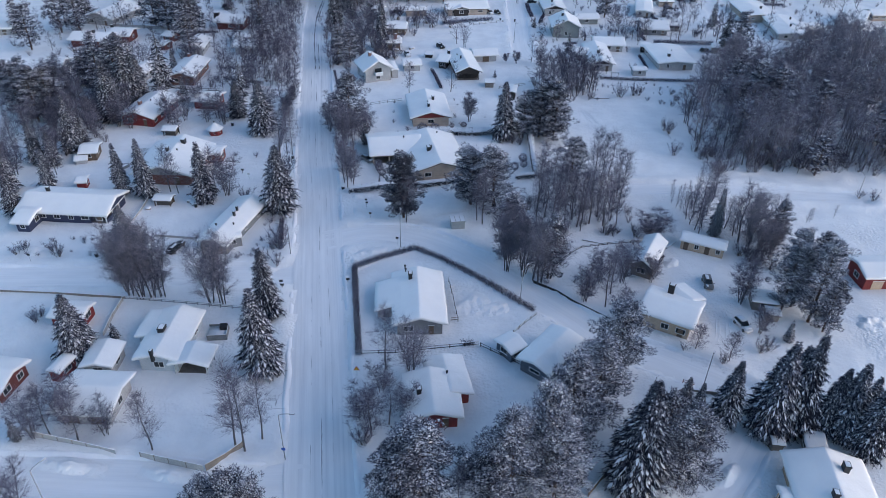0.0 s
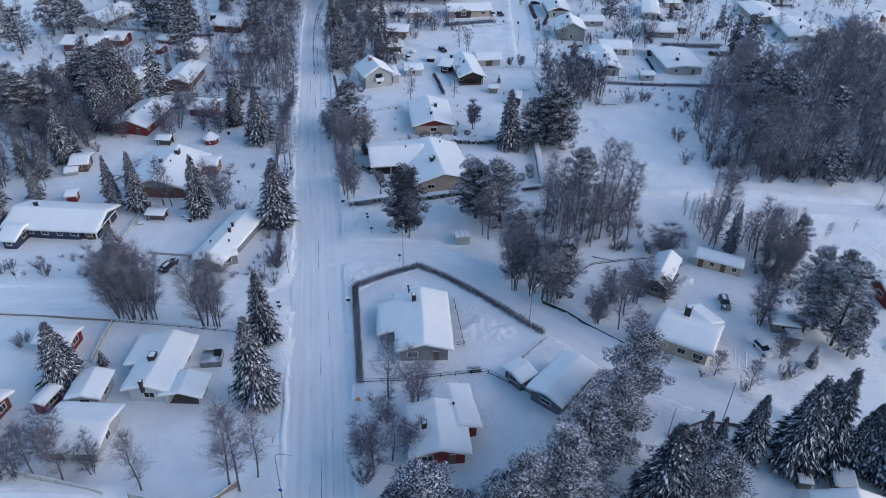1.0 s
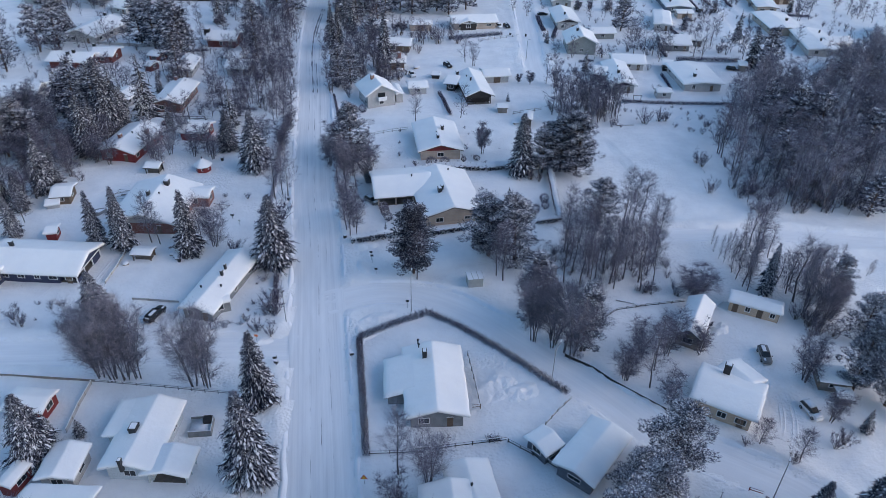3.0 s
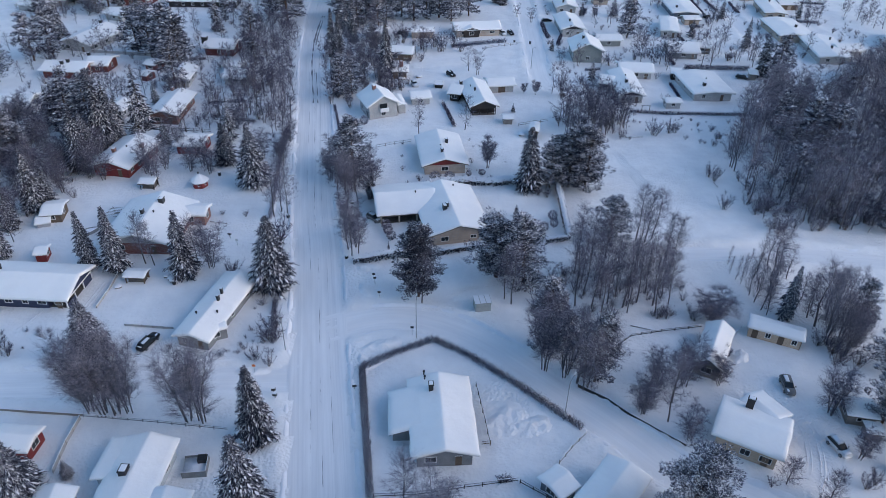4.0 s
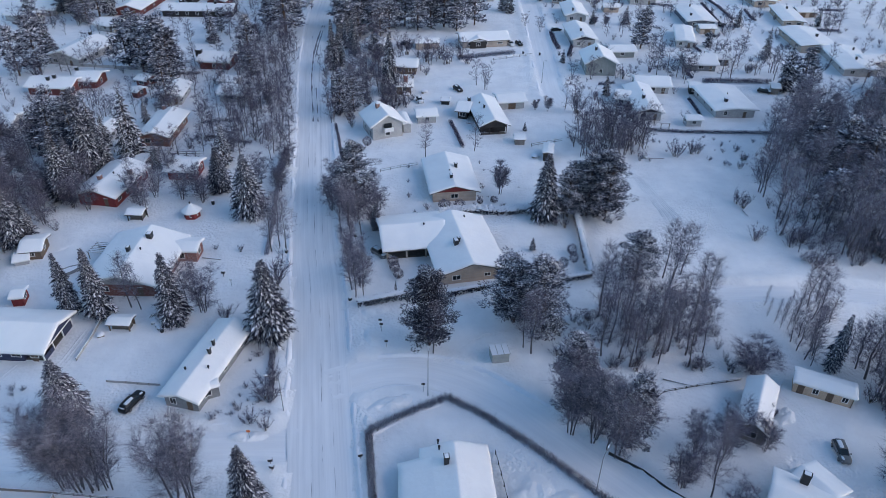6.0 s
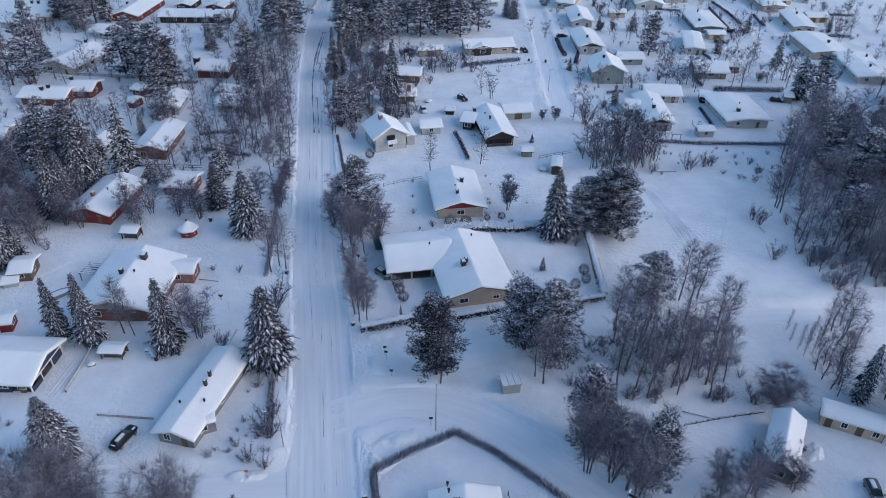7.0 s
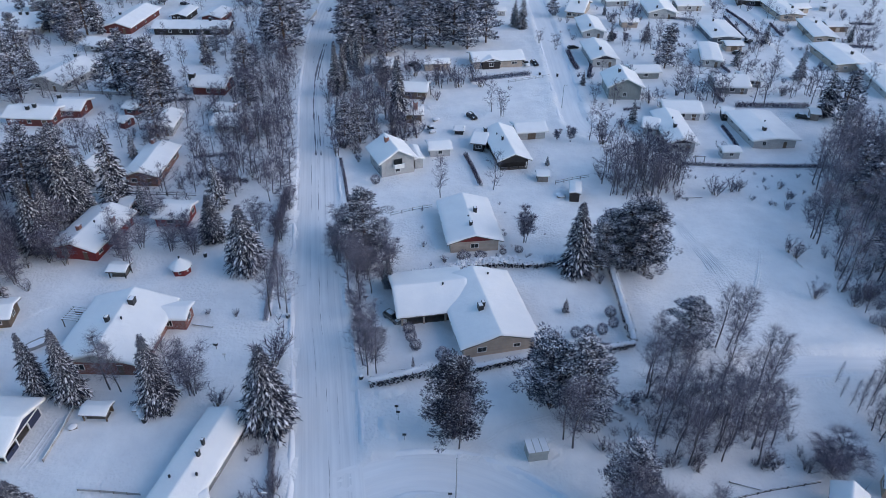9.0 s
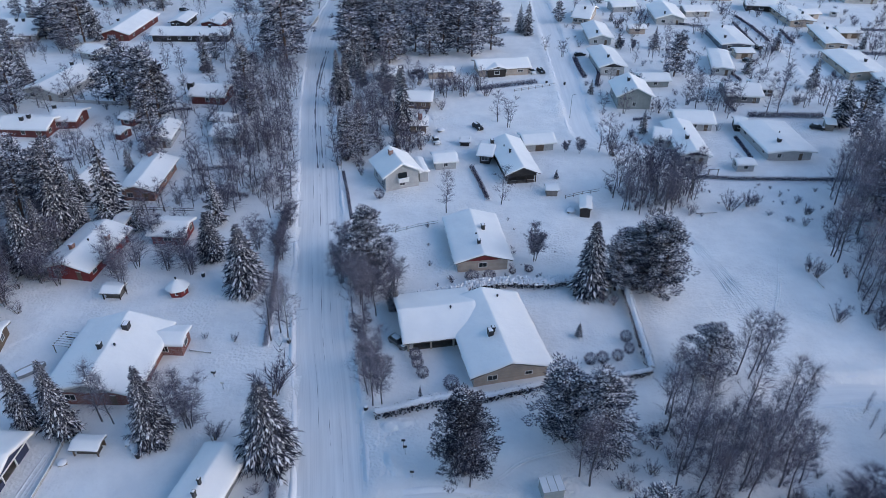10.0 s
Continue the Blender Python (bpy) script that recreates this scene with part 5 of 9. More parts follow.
def pergola(x, y, turn):
    root = holder("pergola", pose(x, y, 0, 0, 0, turn) @ Matrix.Diagonal((0.85, 0.8, 0.9, 1)), "brown timber garden pergola with snow on its slats", "pergola")
    b = Build(); b.box(-0.07, -0.07, -0.3, 0.07, 0.07, 1.9)
    pm = b.mesh("post", [M_WALL["wood"]])
    for px in (-1.8, 1.8):
        for py in (-2.2, 2.2):
            part("post", pm, root, m=pose(px, py, 0))
    b = Build(); b.box(-0.05, -2.5, 1.9, 0.05, 2.5, 2.05)
    bm_ = b.mesh("beam", [M_WALL["wood"]])
    for px in (-1.8, 1.8):
        part("beam", bm_, root, m=pose(px, 0, 0))
    b = Build(); b.box(-2.1, -0.06, 2.05, 2.1, 0.06, 2.15); b.box(-2.05, -0.12, 2.15, 2.05, 0.12, 2.26, 1)
    sm = b.mesh("slat", [M_WALL["wood"], M_SNOW])
    for k in range(7):
        part("slat", sm, root, m=pose(0, -2.3 + 4.6 * k / 6, 0))
    b = Build(); b.box(-1.7, 2.12, 0, 1.7, 2.16, 1.1)
    part("back_panel", b.mesh("back_panel", [M_WALL["wood"]]), root)


def boat(x, y, turn):
    root = holder("boat", pose(x, y, 0, 0, 0, turn), "small open boat filled with snow", "boat")
    b = Build()
    rows = [(-2.2, 0.8), (-1.0, 1.0), (0.5, 1.0), (1.7, 0.6), (2.5, 0.05)]
    for px, w in rows:
        b.v += [(px, -w, 0.9), (px, -w * 0.75, 0.05), (px, w * 0.75, 0.05), (px, w, 0.9)]
    for i in range(4):
        for j in range(3):
            b.f.append((4 * i + j, 4 * i + 4 + j, 4 * i + 5 + j, 4 * i + 1 + j)); b.m.append(0)
    b.f.append((0, 1, 2, 3)); b.m.append(0)
    part("hull", b.mesh("hull", [M_POST]), root)
    b = Build()
    for px, w in rows:
        b.v += [(px * 0.97, -w * 0.93, 0.7), (px * 0.97, 0, 0.85), (px * 0.97, w * 0.93, 0.7)]
    for i in range(4):
        for j in range(2):
            b.f.append((3 * i + j, 3 * i + 3 + j, 3 * i + 4 + j, 3 * i + 1 + j)); b.m.append(0)
    part("snow_layer", b.mesh("snow_layer", [M_SNOW], True), root)


def kiosk(x, y, turn):
    root = holder("transformer_kiosk", pose(x, y, 0, 0, 0, turn), "small grey sheet-metal transformer kiosk with ribbed roof", "kiosk")
    b = Build(); b.box(-1.5, -1.2, -0.3, 1.5, 1.2, 1.9)
    part("body", b.mesh("body", [M_KIOSK]), root)
    b = Build(); b.box(-1.65, -1.35, 1.9, 1.65, 1.35, 2.0)
    rf = part("roof", b.mesh("roof", [M_KIOSK]), root)
    b = Build()
    for k in range(3):
        b.box(-1.6 + k * 1.1, -1.3, 2.0, -0.62 + k * 1.1, 1.3, 2.07)
    part("snow_layer", b.mesh("snow_layer", [M_SNOW]), rf)
    dm = small_box("door", 1.25, 0.04, 1.6, M_KIOSK)
    for px in (-0.7, 0.7):
        part("door", dm, root, m=pose(px, -1.22, 0.95))


def deck(x, y):
    root = holder("terrace", pose(x, y, -0.1, 0, 0, 8) @ Matrix.Diagonal((0.72, 0.72, 0.8, 1)), "raised wooden terrace with rails and a covered tub", "terrace")
    b = Build(); b.box(-2.6, -2.2, -0.2, 2.2, 2.2, 0.7)
    part("base", b.mesh("base", [M_WALL["grey"]]), root)
    b = Build(); b.box(-2.5, -2.1, 0.7, 2.1, 2.1, 0.95)
    part("snow_layer", b.mesh("snow_layer", [M_SNOW], True), root)
    for i, (x0, y0, x1, y1) in enumerate(((-2.6, -2.2, 2.2, -2.12), (2.12, -2.2, 2.2, 2.2), (-2.6, 2.12, 2.2, 2.2))):
        b = Build(); b.box(x0, y0, 0.7, x1, y1, 1.55); b.box(x0 - .02, y0 - .02, 1.55, x1 + .02, y1 + .02, 1.62, 1)
        part("rail", b.mesh("rail", [M_WALL["grey"], M_SNOW]), root)
    b = Build(); b.box(0.2, 0.4, 0.7, 1.9, 1.9, 1.9)
    part("tub", b.mesh("tub", [M_METAL]), root, "dark covered hot tub")


def snow_heap(x, y, rx, ry, h, turn=0, label="heap of ploughed lumpy snow"):
    b = Build()
    n, m = 34, 26
    s = x * 0.37 + y
    for j in range(m + 1):
        for i in range(n + 1):
            u, v = 2 * i / n - 1, 2 * j / m - 1
            q = max(0.0, 1 - u * u - v * v)
            px, py = u * rx + s, v * ry
            lump = noise.noise((px * 0.35, py * 0.35, s)) * 0.5 + noise.noise((px * 0.9, py * 0.9, s + 5)) * 0.3 + noise.noise((px * 2.2, py * 2.2, s)) * 0.14
            z = (h + 0.3) * q ** 1.4 * (0.6 + lump) - 0.2
            b.v.append((u * rx, v * ry, z))
    for j in range(m):
        for i in range(n):
            a = j * (n + 1) + i
            b.f.append((a, a + 1, a + n + 2, a + n + 1)); b.m.append(0)
    ob = new("snow_heap", b.mesh("snow_heap", [M_GROUND], True))
    ob.matrix_basis = pose(x, y, 0, 0, 0, turn)
    tagged(ob, label, "snow heap", kind="structure")


def track(pts, width=0.5, z=0.02):
    """A trodden or driven line pressed into the snow, with low ridges on both sides."""
    line = smooth_line(pts, 1.5)
    b = Build()
    rows = []
    for i, p in enumerate(line):
        d = (line[min(i + 1, len(line) - 1)] - line[max(i - 1, 0)]).normalized()
        s = Vector((d.y, -d.x, 0))
        j = 0.12 * noise.noise((p.x * 0.3, p.y * 0.3, 0))
        rows.append([tuple(p + s * (t * width + j) + Vector((0, 0, z + q))) for t, q in ((-1, -0.06), (-0.6, 0.02), (-0.3, -0.04), (0.3, -0.04), (0.6, 0.02), (1, -0.06))])
    for r0, r1 in zip(rows, rows[1:]):
        for k in range(5):
            b.face([r0[k], r0[k + 1], r1[k + 1], r1[k]])
    tagged(new("track", b.mesh("track", [M_GROUND])), "narrow track pressed into the field snow", "track", kind="structure")


def worn_track(pts, width=0.16, z=-0.165):
    """A broken wheel track worn through the packed snow to the asphalt."""
    line = smooth_line(pts, 0.8)
    b = Build()
    rows = []
    for i, p in enumerate(line):
        d = (line[min(i + 1, len(line) - 1)] - line[max(i - 1, 0)]).normalized()
        s = Vector((d.y, -d.x, 0))
        w = width * max(0.0, 0.75 + 1.5 * noise.noise((p.x * 0.12, p.y * 0.22, width)))
        j = 0.1 * noise.noise((p.x * 0.5, p.y * 0.5, 3.0))
        rows.append((w, tuple(p + s * (j - w) + Vector((0, 0, z))), tuple(p + s * (j + w) + Vector((0, 0, z)))))
    for r0, r1 in zip(rows, rows[1:]):
        if r0[0] > 0.02 and r1[0] > 0.02:
            b.face([r0[1], r0[2], r1[2], r1[1]])
    tagged(new("wheel_track", b.mesh("wheel_track", [M_WORN])), "dark wheel track worn through the packed snow", "track", kind="structure")


def swing_frame(x, y, turn, w=4.0):
    root = holder("swing_frame", pose(x, y, 0, 0, 0, turn), "plain timber carpet-beating frame with snow on its bar", "frame")
    b = Build(); b.box(-0.08, -0.08, -0.3, 0.08, 0.08, 1.6)
    pm = b.mesh("post", [M_WALL["oldwood"]])
    for s in (-1, 1):
        part("post", pm, root, m=pose(s * w / 2, 0, 0))
    b = Build(); b.box(-w / 2 - 0.3, -0.08, 1.6, w / 2 + 0.3, 0.08, 1.76); b.box(-w / 2 - 0.3, -0.1, 1.76, w / 2 + 0.3, 0.1, 1.9, 1)
    part("bar", b.mesh("bar", [M_WALL["oldwood"], M_SNOW]), root)


def snow_seat(x, y, w=1.2):
    root = holder("garden_bench", pose(x, y, 0, 0, 0, (x * 53) % 90), "garden bench buried under a cushion of snow", "garden bench")
    b = Build(); b.box(-w / 2, -0.35, -0.2, w / 2, 0.35, 0.45)
    part("seat", b.mesh("seat", [M_WALL["oldwood"]]), root)
    b = Build(); b.tube([(0, 0, 0.42), (0, 0, 0.62), (0, 0, 0.72)], [w * 0.62, w * 0.55, w * 0.25], 8)
    part("snow_cap", b.mesh("snow_cap", [M_SNOW], True), root)


def log(x, y, turn, ln, label="fallen log lying in the snow"):
    root = holder("log", pose(x, y, 0.2, 0, 0, turn), label, "log")
    b = Build(); b.tube([(-ln / 2, 0, 0), (0, 0.05, 0.05), (ln / 2, 0, 0)], [0.13, 0.12, 0.08], 7)
    part("trunk", b.mesh("trunk", [M_BARK]), root)
    b = Build(); b.box(-ln / 2 + 0.1, -0.1, 0.08, ln / 2 - 0.2, 0.1, 0.2)
    part("snow_cap", b.mesh("snow_cap", [M_SNOW]), root)



# houses west of the street
h = house(-116.5, 341.2, 1.8, 30.6, 11.0, 2.5, "black", "dark timber terrace house with deep snow on its roof", windows=7)
wing(h, -126.5, 359.9, 86.9, 14.0, 7.3, 2.4, "black")
wing(h, -112.5, 358.6, 83.7, 14.0, 9.5, 2.4, "redbrown")
chimney(h, -125.8, 346.3, 4.1, "black")
chimney(h, -109.5, 340.9, 5.6, "black")
h = house(-144.5, 350.1, 87.1, 29.2, 12.1, 2.6, "redbrown", "red brick house with a wide snowy gable roof")
chimney(h, -149.5, 350.7, 4.5, "black")
h = house(-141.5, 285.0, 78.1, 21.0, 14.2, 2.7, "lightgrey", "pale grey rendered house with a low snowy gable roof")
chimney(h, -142.2, 295.7, 5.6)
h = house(-144.3, 317.8, -21.9, 10.4, 9.0, 2.4, "lightgrey", "pale rendered house among snowy trees")
h = house(-182.4, 343.2, 5.5, 14.8, 21.4, 2.4, "lightgrey", "low rendered house under a snow-covered roof")
chimney(h, -184.7, 341.1, 6.7, "black")
chimney(h, -182.1, 341.3, 6.7, "black")
h = house(-190.1, 368.2, -5.6, 11.1, 9.0, 2.4, "lightgrey", "low house with snow-laden roof beside a yard")
h = house(-184.0, 327.4, -13.2, 14.5, 7.8, 2.4, "lightgrey", "pale house at the edge of a snowy lane")
h = house(-134.8, 252.5, -1.8, 15.2, 10.0, 2.6, "redbrown", "long red-brown timber house with snowy roof and dark vents")
wing(h, -126.4, 258.7, 1.2, 8.6, 10.0, 2.6, "redbrown")
chimney(h, -135.7, 250.8, 5.2, "black")
chimney(h, -134.1, 251.9, 5.5, "black")
chimney(h, -130.4, 259.2, 5.4, "black")
h = house(-95.4, 248.7, 93.8, 12.2, 8.0, 2.6, "lightgrey", "small pale house with a snowy roof")
shed(-108.7, 259.7, -16.9, 4.9, 6.0, 2.2, "redbrown", "small red timber shed with snowy roof", "shed")
shed(-107.3, 249.9, -19.9, 3.0, 5.0, 1.9, "redbrown", "small dark red garden shed", "shed")
shed(-81.1, 259.4, -8.4, 6.4, 6.0, 2.3, "lightgrey", "white garage with a snowy roof", "garage")
h = house(-77.0, 250.0, -4.6, 9.0, 9.0, 2.4, "lightgrey", "white garage building with dark doors and snowy roof")
h = house(-89.4, 222.5, 90.9, 18.0, 9.3, 2.7, "brick", "brown brick house with pale gable and snowy roof")
chimney(h, -91.9, 230.6, 5.0, "brickred")
h = house(-90.6, 279.3, -4.0, 12.0, 11.0, 2.7, "redbrown", "dark red timber house with deep roof snow")
chimney(h, -96.7, 278.5, 5.6, "black", 1.6)
h = house(-90.1, 189.7, 83.0, 16.9, 10.9, 2.7, "red", "bright red timber house with white window frames", windows=4)
chimney(h, -91.3, 186.6, 5.7, "brick", 0.85)
chimney(h, -86.3, 191.4, 4.9, "brick", 0.85)
vent(h, -89.3, 189.5, 5.1)
shed(-87.6, 202.1, -9.8, 3.4, 5.0, 2.2, "red", "small red storehouse with snowy roof", "shed")
h = house(-75.6, 198.9, -1.0, 8.4, 8.0, 2.4, "red", "small red timber cottage with white trim")
shed(-79.8, 177.3, -0.5, 4.1, 3.6, 1.6, "black", "dark open garden canopy with snow on top", "canopy", open_sides=True)
h = house(-71.4, 156.9, 90.0, 18.4, 15.8, 2.6, "brickbrown", "large red-brown house with pale gable and wide snowy roof", windows=3, gable="lightgrey")
wing(h, -63.8, 162.6, 0.3, 7.0, 5.2, 2.6, "brickbrown")
chimney(h, -70.1, 161.7, 6.2, "black", 1.1)
chimney(h, -72.4, 156.4, 6.3, "black", 0.7)
vent(h, -70.2, 157.0, 5.6)
shed(-67.9, 139.3, -1.0, 4.4, 3.0, 1.5, "wood", "open wooden firewood shelter with snowy roof", "shelter", open_sides=True)
shed(-90.1, 145.9, 13.0, 2.7, 3.8, 2.0, "red", "small red outbuilding with snowy roof", "shed")
shed(-95.5, 162.4, 11.6, 4.8, 6.5, 2.1, "wood", "brown timber shed with snowy roof", "shed")
shed(-96.7, 159.1, 21.8, 3.3, 3.8, 1.1, "lightgrey", "low pale store buried under soft snow", "store")
h = house(-86.9, 134.8, -1.6, 21.1, 11.5, 2.4, "navy", "long navy blue house with white trim and snowy roof", windows=6, open_end=3.6)
wing(h, -93.8, 128.7, -2.6, 4.3, 8.0, 2.3, "navy")
chimney(h, -92.6, 135.9, 5.5, "black", 0.6)
h = house(-48.4, 128.7, 78.1, 19.5, 7.2, 2.4, "grey", "grey timber house with snowy roof and white trim", windows=3)
wing(h, -47.0, 122.7, 24.4, 3.9, 1.8, 2.3, "grey")
chimney(h, -48.0, 128.8, 5.0, "black", 0.45)
chimney(h, -47.9, 130.8, 5.1, "black", 0.4)
vent(h, -51.0, 125.2, 3.9)
vent(h, -47.3, 125.6, 4.0)
h = house(-48.6, 90.2, 89.0, 13.4, 8.0, 2.8, "paleblue", "pale blue-grey timber house with snowy gable roof", windows=2)
wing(h, -43.2, 85.6, 89.0, 5.2, 7.0, 2.4, "paleblue", open_sides=True)
wing(h, -51.7, 93.2, 89.0, 7.4, 6.0, 2.5, "paleblue", 1, 10)
chimney(h, -49.6, 89.8, 5.1, "black", 1.2)
chimney(h, -49.0, 83.4, 5.5, "black", 0.5)
shed(-58.3, 85.0, 92.4, 6.4, 5.5, 2.4, "lightgrey", "white garage with glazed side and snowy roof", "garage")
shed(-64.4, 82.8, 79.1, 4.3, 2.4, 2.1, "red", "small red timber shed beside garages", "shed")
shed(-55.9, 76.0, -0.5, 9.9, 9.5, 2.7, "lightgrey", "large white garage with deep snow on its roof", "garage", doors=2)
h = house(-72.9, 79.1, -5.8, 6.4, 8.2, 2.6, "redbrown", "red and pale timber house beside snowy yard")
shed(-69.2, 96.6, -2.3, 6.7, 5.0, 2.2, "red", "red timber outbuilding with snowy roof", "shed")
deck(-41.6, 94.1)

# houses east of the street
h = house(-28.4, 227.0, 114.6, 10.9, 10.5, 4.0, "lightgrey", "pale grey two-storey house with balcony and snowy roof", storeys=2, windows=2, pitch=30)
balcony(h, -26.4, 222.6, 2.6, 24.6)
wing(h, -22.3, 230.3, 105.8, 8.0, 2.6, 2.6, "lightgrey")
chimney(h, -29.7, 227.9, 8.2, "brick", 1.0)
shed(-16.4, 236.2, 10.9, 6.6, 6.5, 2.2, "lightgrey", "pale garage with a snowy roof", "garage")
h = house(1.8, 236.0, 100.5, 20.3, 9.1, 2.7, "black", "dark brown house with deep porch under its gable", open_end=1.6, pitch=23)
wing(h, -4.9, 241.0, -10.9, 4.4, 9.0, 2.4, "black")
chimney(h, -3.6, 242.4, 4.8, "black", 0.9)
chimney(h, 0.7, 235.1, 5.7, "black", 0.5)
vent(h, -0.6, 239.0, 4.8)
shed(9.1, 248.9, 11.3, 9.3, 8.0, 2.3, "lightgrey", "white double garage with snowy roof", "garage", doors=1)
h = house(-8.7, 196.4, 99.0, 18.4, 12.2, 2.6, "beige", "beige brick house with dark red gable and snowy roof", windows=2, gable="red")
chimney(h, -7.3, 197.6, 5.6, "black", 0.8)
chimney(h, -8.3, 191.4, 5.7, "black", 0.7)
vent(h, -8.8, 194.9, 5.0)
h = house(-5.8, 165.3, 103.6, 21.0, 14.6, 2.6, "beige", "large beige brick house with broad snowy roof", windows=3)
wing(h, -16.5, 170.0, 12.1, 14.4, 14.0, 2.6, "beige", open_front=True)
chimney(h, -6.9, 162.5, 5.9, "black", 1.0)
chimney(h, -6.4, 163.1, 6.1, "black", 0.6)
vent(h, -13.9, 169.6, 5.2)
vent(h, -5.2, 173.5, 5.0)
h = house(-6.0, 103.0, 95.6, 16.0, 10.0, 2.8, "grey", "grey timber house with a smooth snowy gable roof", windows=3)
lean_to(h, -11.9, 104.3, 95.6, 8.9, 4.9, 3.36, 1.86, "grey")
chimney(h, -7.8, 107.2, 5.8, "black", 0.8)
vent(h, -8.9, 109.6, 4.9)
vent(h, -9.1, 110.7, 4.9)
shed(17.8, 89.9, 52.5, 11.6, 6.8, 2.7, "slate", "dark blue-grey timber garage with snowy roof", "garage")
shed(10.9, 91.7, 38.6, 3.9, 4.7, 2.3, "slate", "small dark blue-grey shed with thick roof snow", "shed")
h = house(-2.4, 78.1, 97.2, 10.2, 9.2, 2.6, "red", "dark red timber house under flat deep snow", windows=3)
wing(h, 0.0, 82.7, 103.1, 9.1, 6.8, 2.4, "red")
chimney(h, -4.4, 77.6, 5.0, "black", 0.8)
vent(h, -0.1, 82.3, 4.2)
h = house(41.4, 102.2, -28.3, 10.4, 9.0, 3.3, "yellow", "old pale yellow house with snowy gable roof", windows=3)
wing(h, 44.2, 105.9, 120.9, 6.0, 6.6, 3.1, "yellow")
chimney(h, 41.8, 105.5, 6.3, "black", 0.9)
shed(41.4, 121.4, 62.8, 12.0, 4.9, 2.5, "oldwood", "old grey timber barn with steep snowy roof", "barn", pitch=32)
shed(54.5, 127.1, -23.4, 9.6, 3.9, 2.3, "yellow", "long low pale yellow outbuilding with dark doors", "outbuilding", doors=4)
shed(88.8, 118.1, 3.3, 12.4, 8.0, 3.1, "red", "red timber barn with yellow doors and snowy roof", "barn", doors=2)
shed(60.9, 108.2, -9.0, 5.0, 4.5, 2.0, "oldwood", "low timber shed half buried in snow", "shed")
shed(61.5, 104.4, -11.1, 2.7, 2.6, 1.4, "oldwood", "small snow-capped wooden box shed", "shed")
h = house(54.6, 63.8, 83.0, 9.8, 11.4, 2.8, "yellow", "pale yellow house with snow-covered roof")
chimney(h, 56.6, 65.0, 5.8, "black", 0.9)
chimney(h, 53.2, 60.4, 5.6, "black", 0.8)
wing(h, 48.4, 61.6, -7.0, 3.0, 3.4, 2.1, "yellow")
shed(56.1, 72.2, 77.2, 3.6, 3.1, 2.1, "oldwood", "flat-roofed grey shed with smooth snow", "shed", pitch=3)
shed(50.7, 72.3, -7.2, 1.9, 1.6, 1.6, "oldwood", "small timber playhouse with snowy roof", "shed")
shed(62.7, 237.1, 2.4, 5.2, 4.0, 2.0, "lightgrey", "small white garden shed with snowy roof", "shed")
shed(10.4, 221.8, 2.3, 3.3, 3.5, 1.6, "oldwood", "little wooden playhouse with snowy roof", "shed")
shed(17.5, 213.4, 81.8, 6.0, 2.8, 2.2, "black", "dark timber shed with snowy roof", "shed")

# houses of the far estate
h = house(42.0, 283.4, 90.9, 13.8, 11.9, 3.9, "green", "grey-green two-storey house with snowy gable roof", storeys=2, windows=2, pitch=26)
wing(h, 52.7, 299.3, 5.6, 10.6, 8.0, 2.3, "green")
chimney(h, 40.8, 283.8, 7.8, "black", 0.8)
h = house(40.0, 316.3, 93.6, 20.3, 10.1, 3.0, "lightgrey", "pale house with dark gable and snowy roof", gable="black")
chimney(h, 39.6, 312.1, 5.9, "black", 0.7)
h = house(42.0, 349.7, 90.7, 19.7, 9.8, 2.6, "lightgrey", "pale rendered house with snowy roof")
chimney(h, 40.7, 343.1, 5.3, "black", 0.7)
h = house(56.5, 265.5, -1.3, 12.0, 10.0, 2.4, "lightgrey", "pale bungalow with deep roof snow")
h = house(50.4, 249.7, 89.8, 22.2, 8.8, 2.6, "lightgrey", "pale bungalow with dark gable and snowy roof", gable="black")
wing(h, 44.9, 253.4, -14.7, 5.0, 8.0, 2.3, "lightgrey")
chimney(h, 49.7, 246.6, 5.3, "black", 0.9)
vent(h, 50.4, 251.9, 4.9)
h = house(76.4, 252.0, 94.2, 20.3, 13.8, 2.5, "lightgrey", "white brick bungalow with flat snowy roof", windows=3, pitch=6)
chimney(h, 75.0, 246.9, 4.6, "black", 0.9)
vent(h, 77.2, 252.6, 4.1)
shed(70.3, 263.9, -9.3, 3.9, 6.0, 2.1, "black", "dark carport with snowy roof", "carport")
shed(97.1, 264.8, -12.8, 3.1, 5.0, 2.0, "oldwood", "small garden shed with snowy roof", "shed")
h = house(93.2, 347.5, 90.1, 23.6, 12.6, 2.5, "slate", "grey bungalow with a smooth snowy roof", pitch=6)
chimney(h, 90.1, 342.3, 4.4, "black", 0.8)
chimney(h, 92.9, 355.0, 4.7, "black", 0.5)
shed(93.1, 329.8, 3.0, 7.2, 6.0, 2.2, "beige", "beige garage with snowy roof", "garage", doors=1)
h = house(81.2, 318.8, 78.6, 20.9, 7.5, 2.5, "lightgrey", "pale bungalow between snowy gardens", pitch=6)
h = house(78.5, 288.9, -1.9, 11.8, 12.5, 2.4, "grey", "grey-brown bungalow with snowy roof")
vent(h, 80.1, 288.8, 5.3)
h = house(87.1, 293.4, -4.7, 7.8, 8.0, 2.4, "grey", "low house with snowy roof behind birches")
h = house(131.4, 381.0, 90.8, 23.1, 11.3, 2.5, "beige", "beige bungalow with snowy roof", pitch=6)
chimney(h, 134.5, 378.5, 4.4, "black", 0.7)
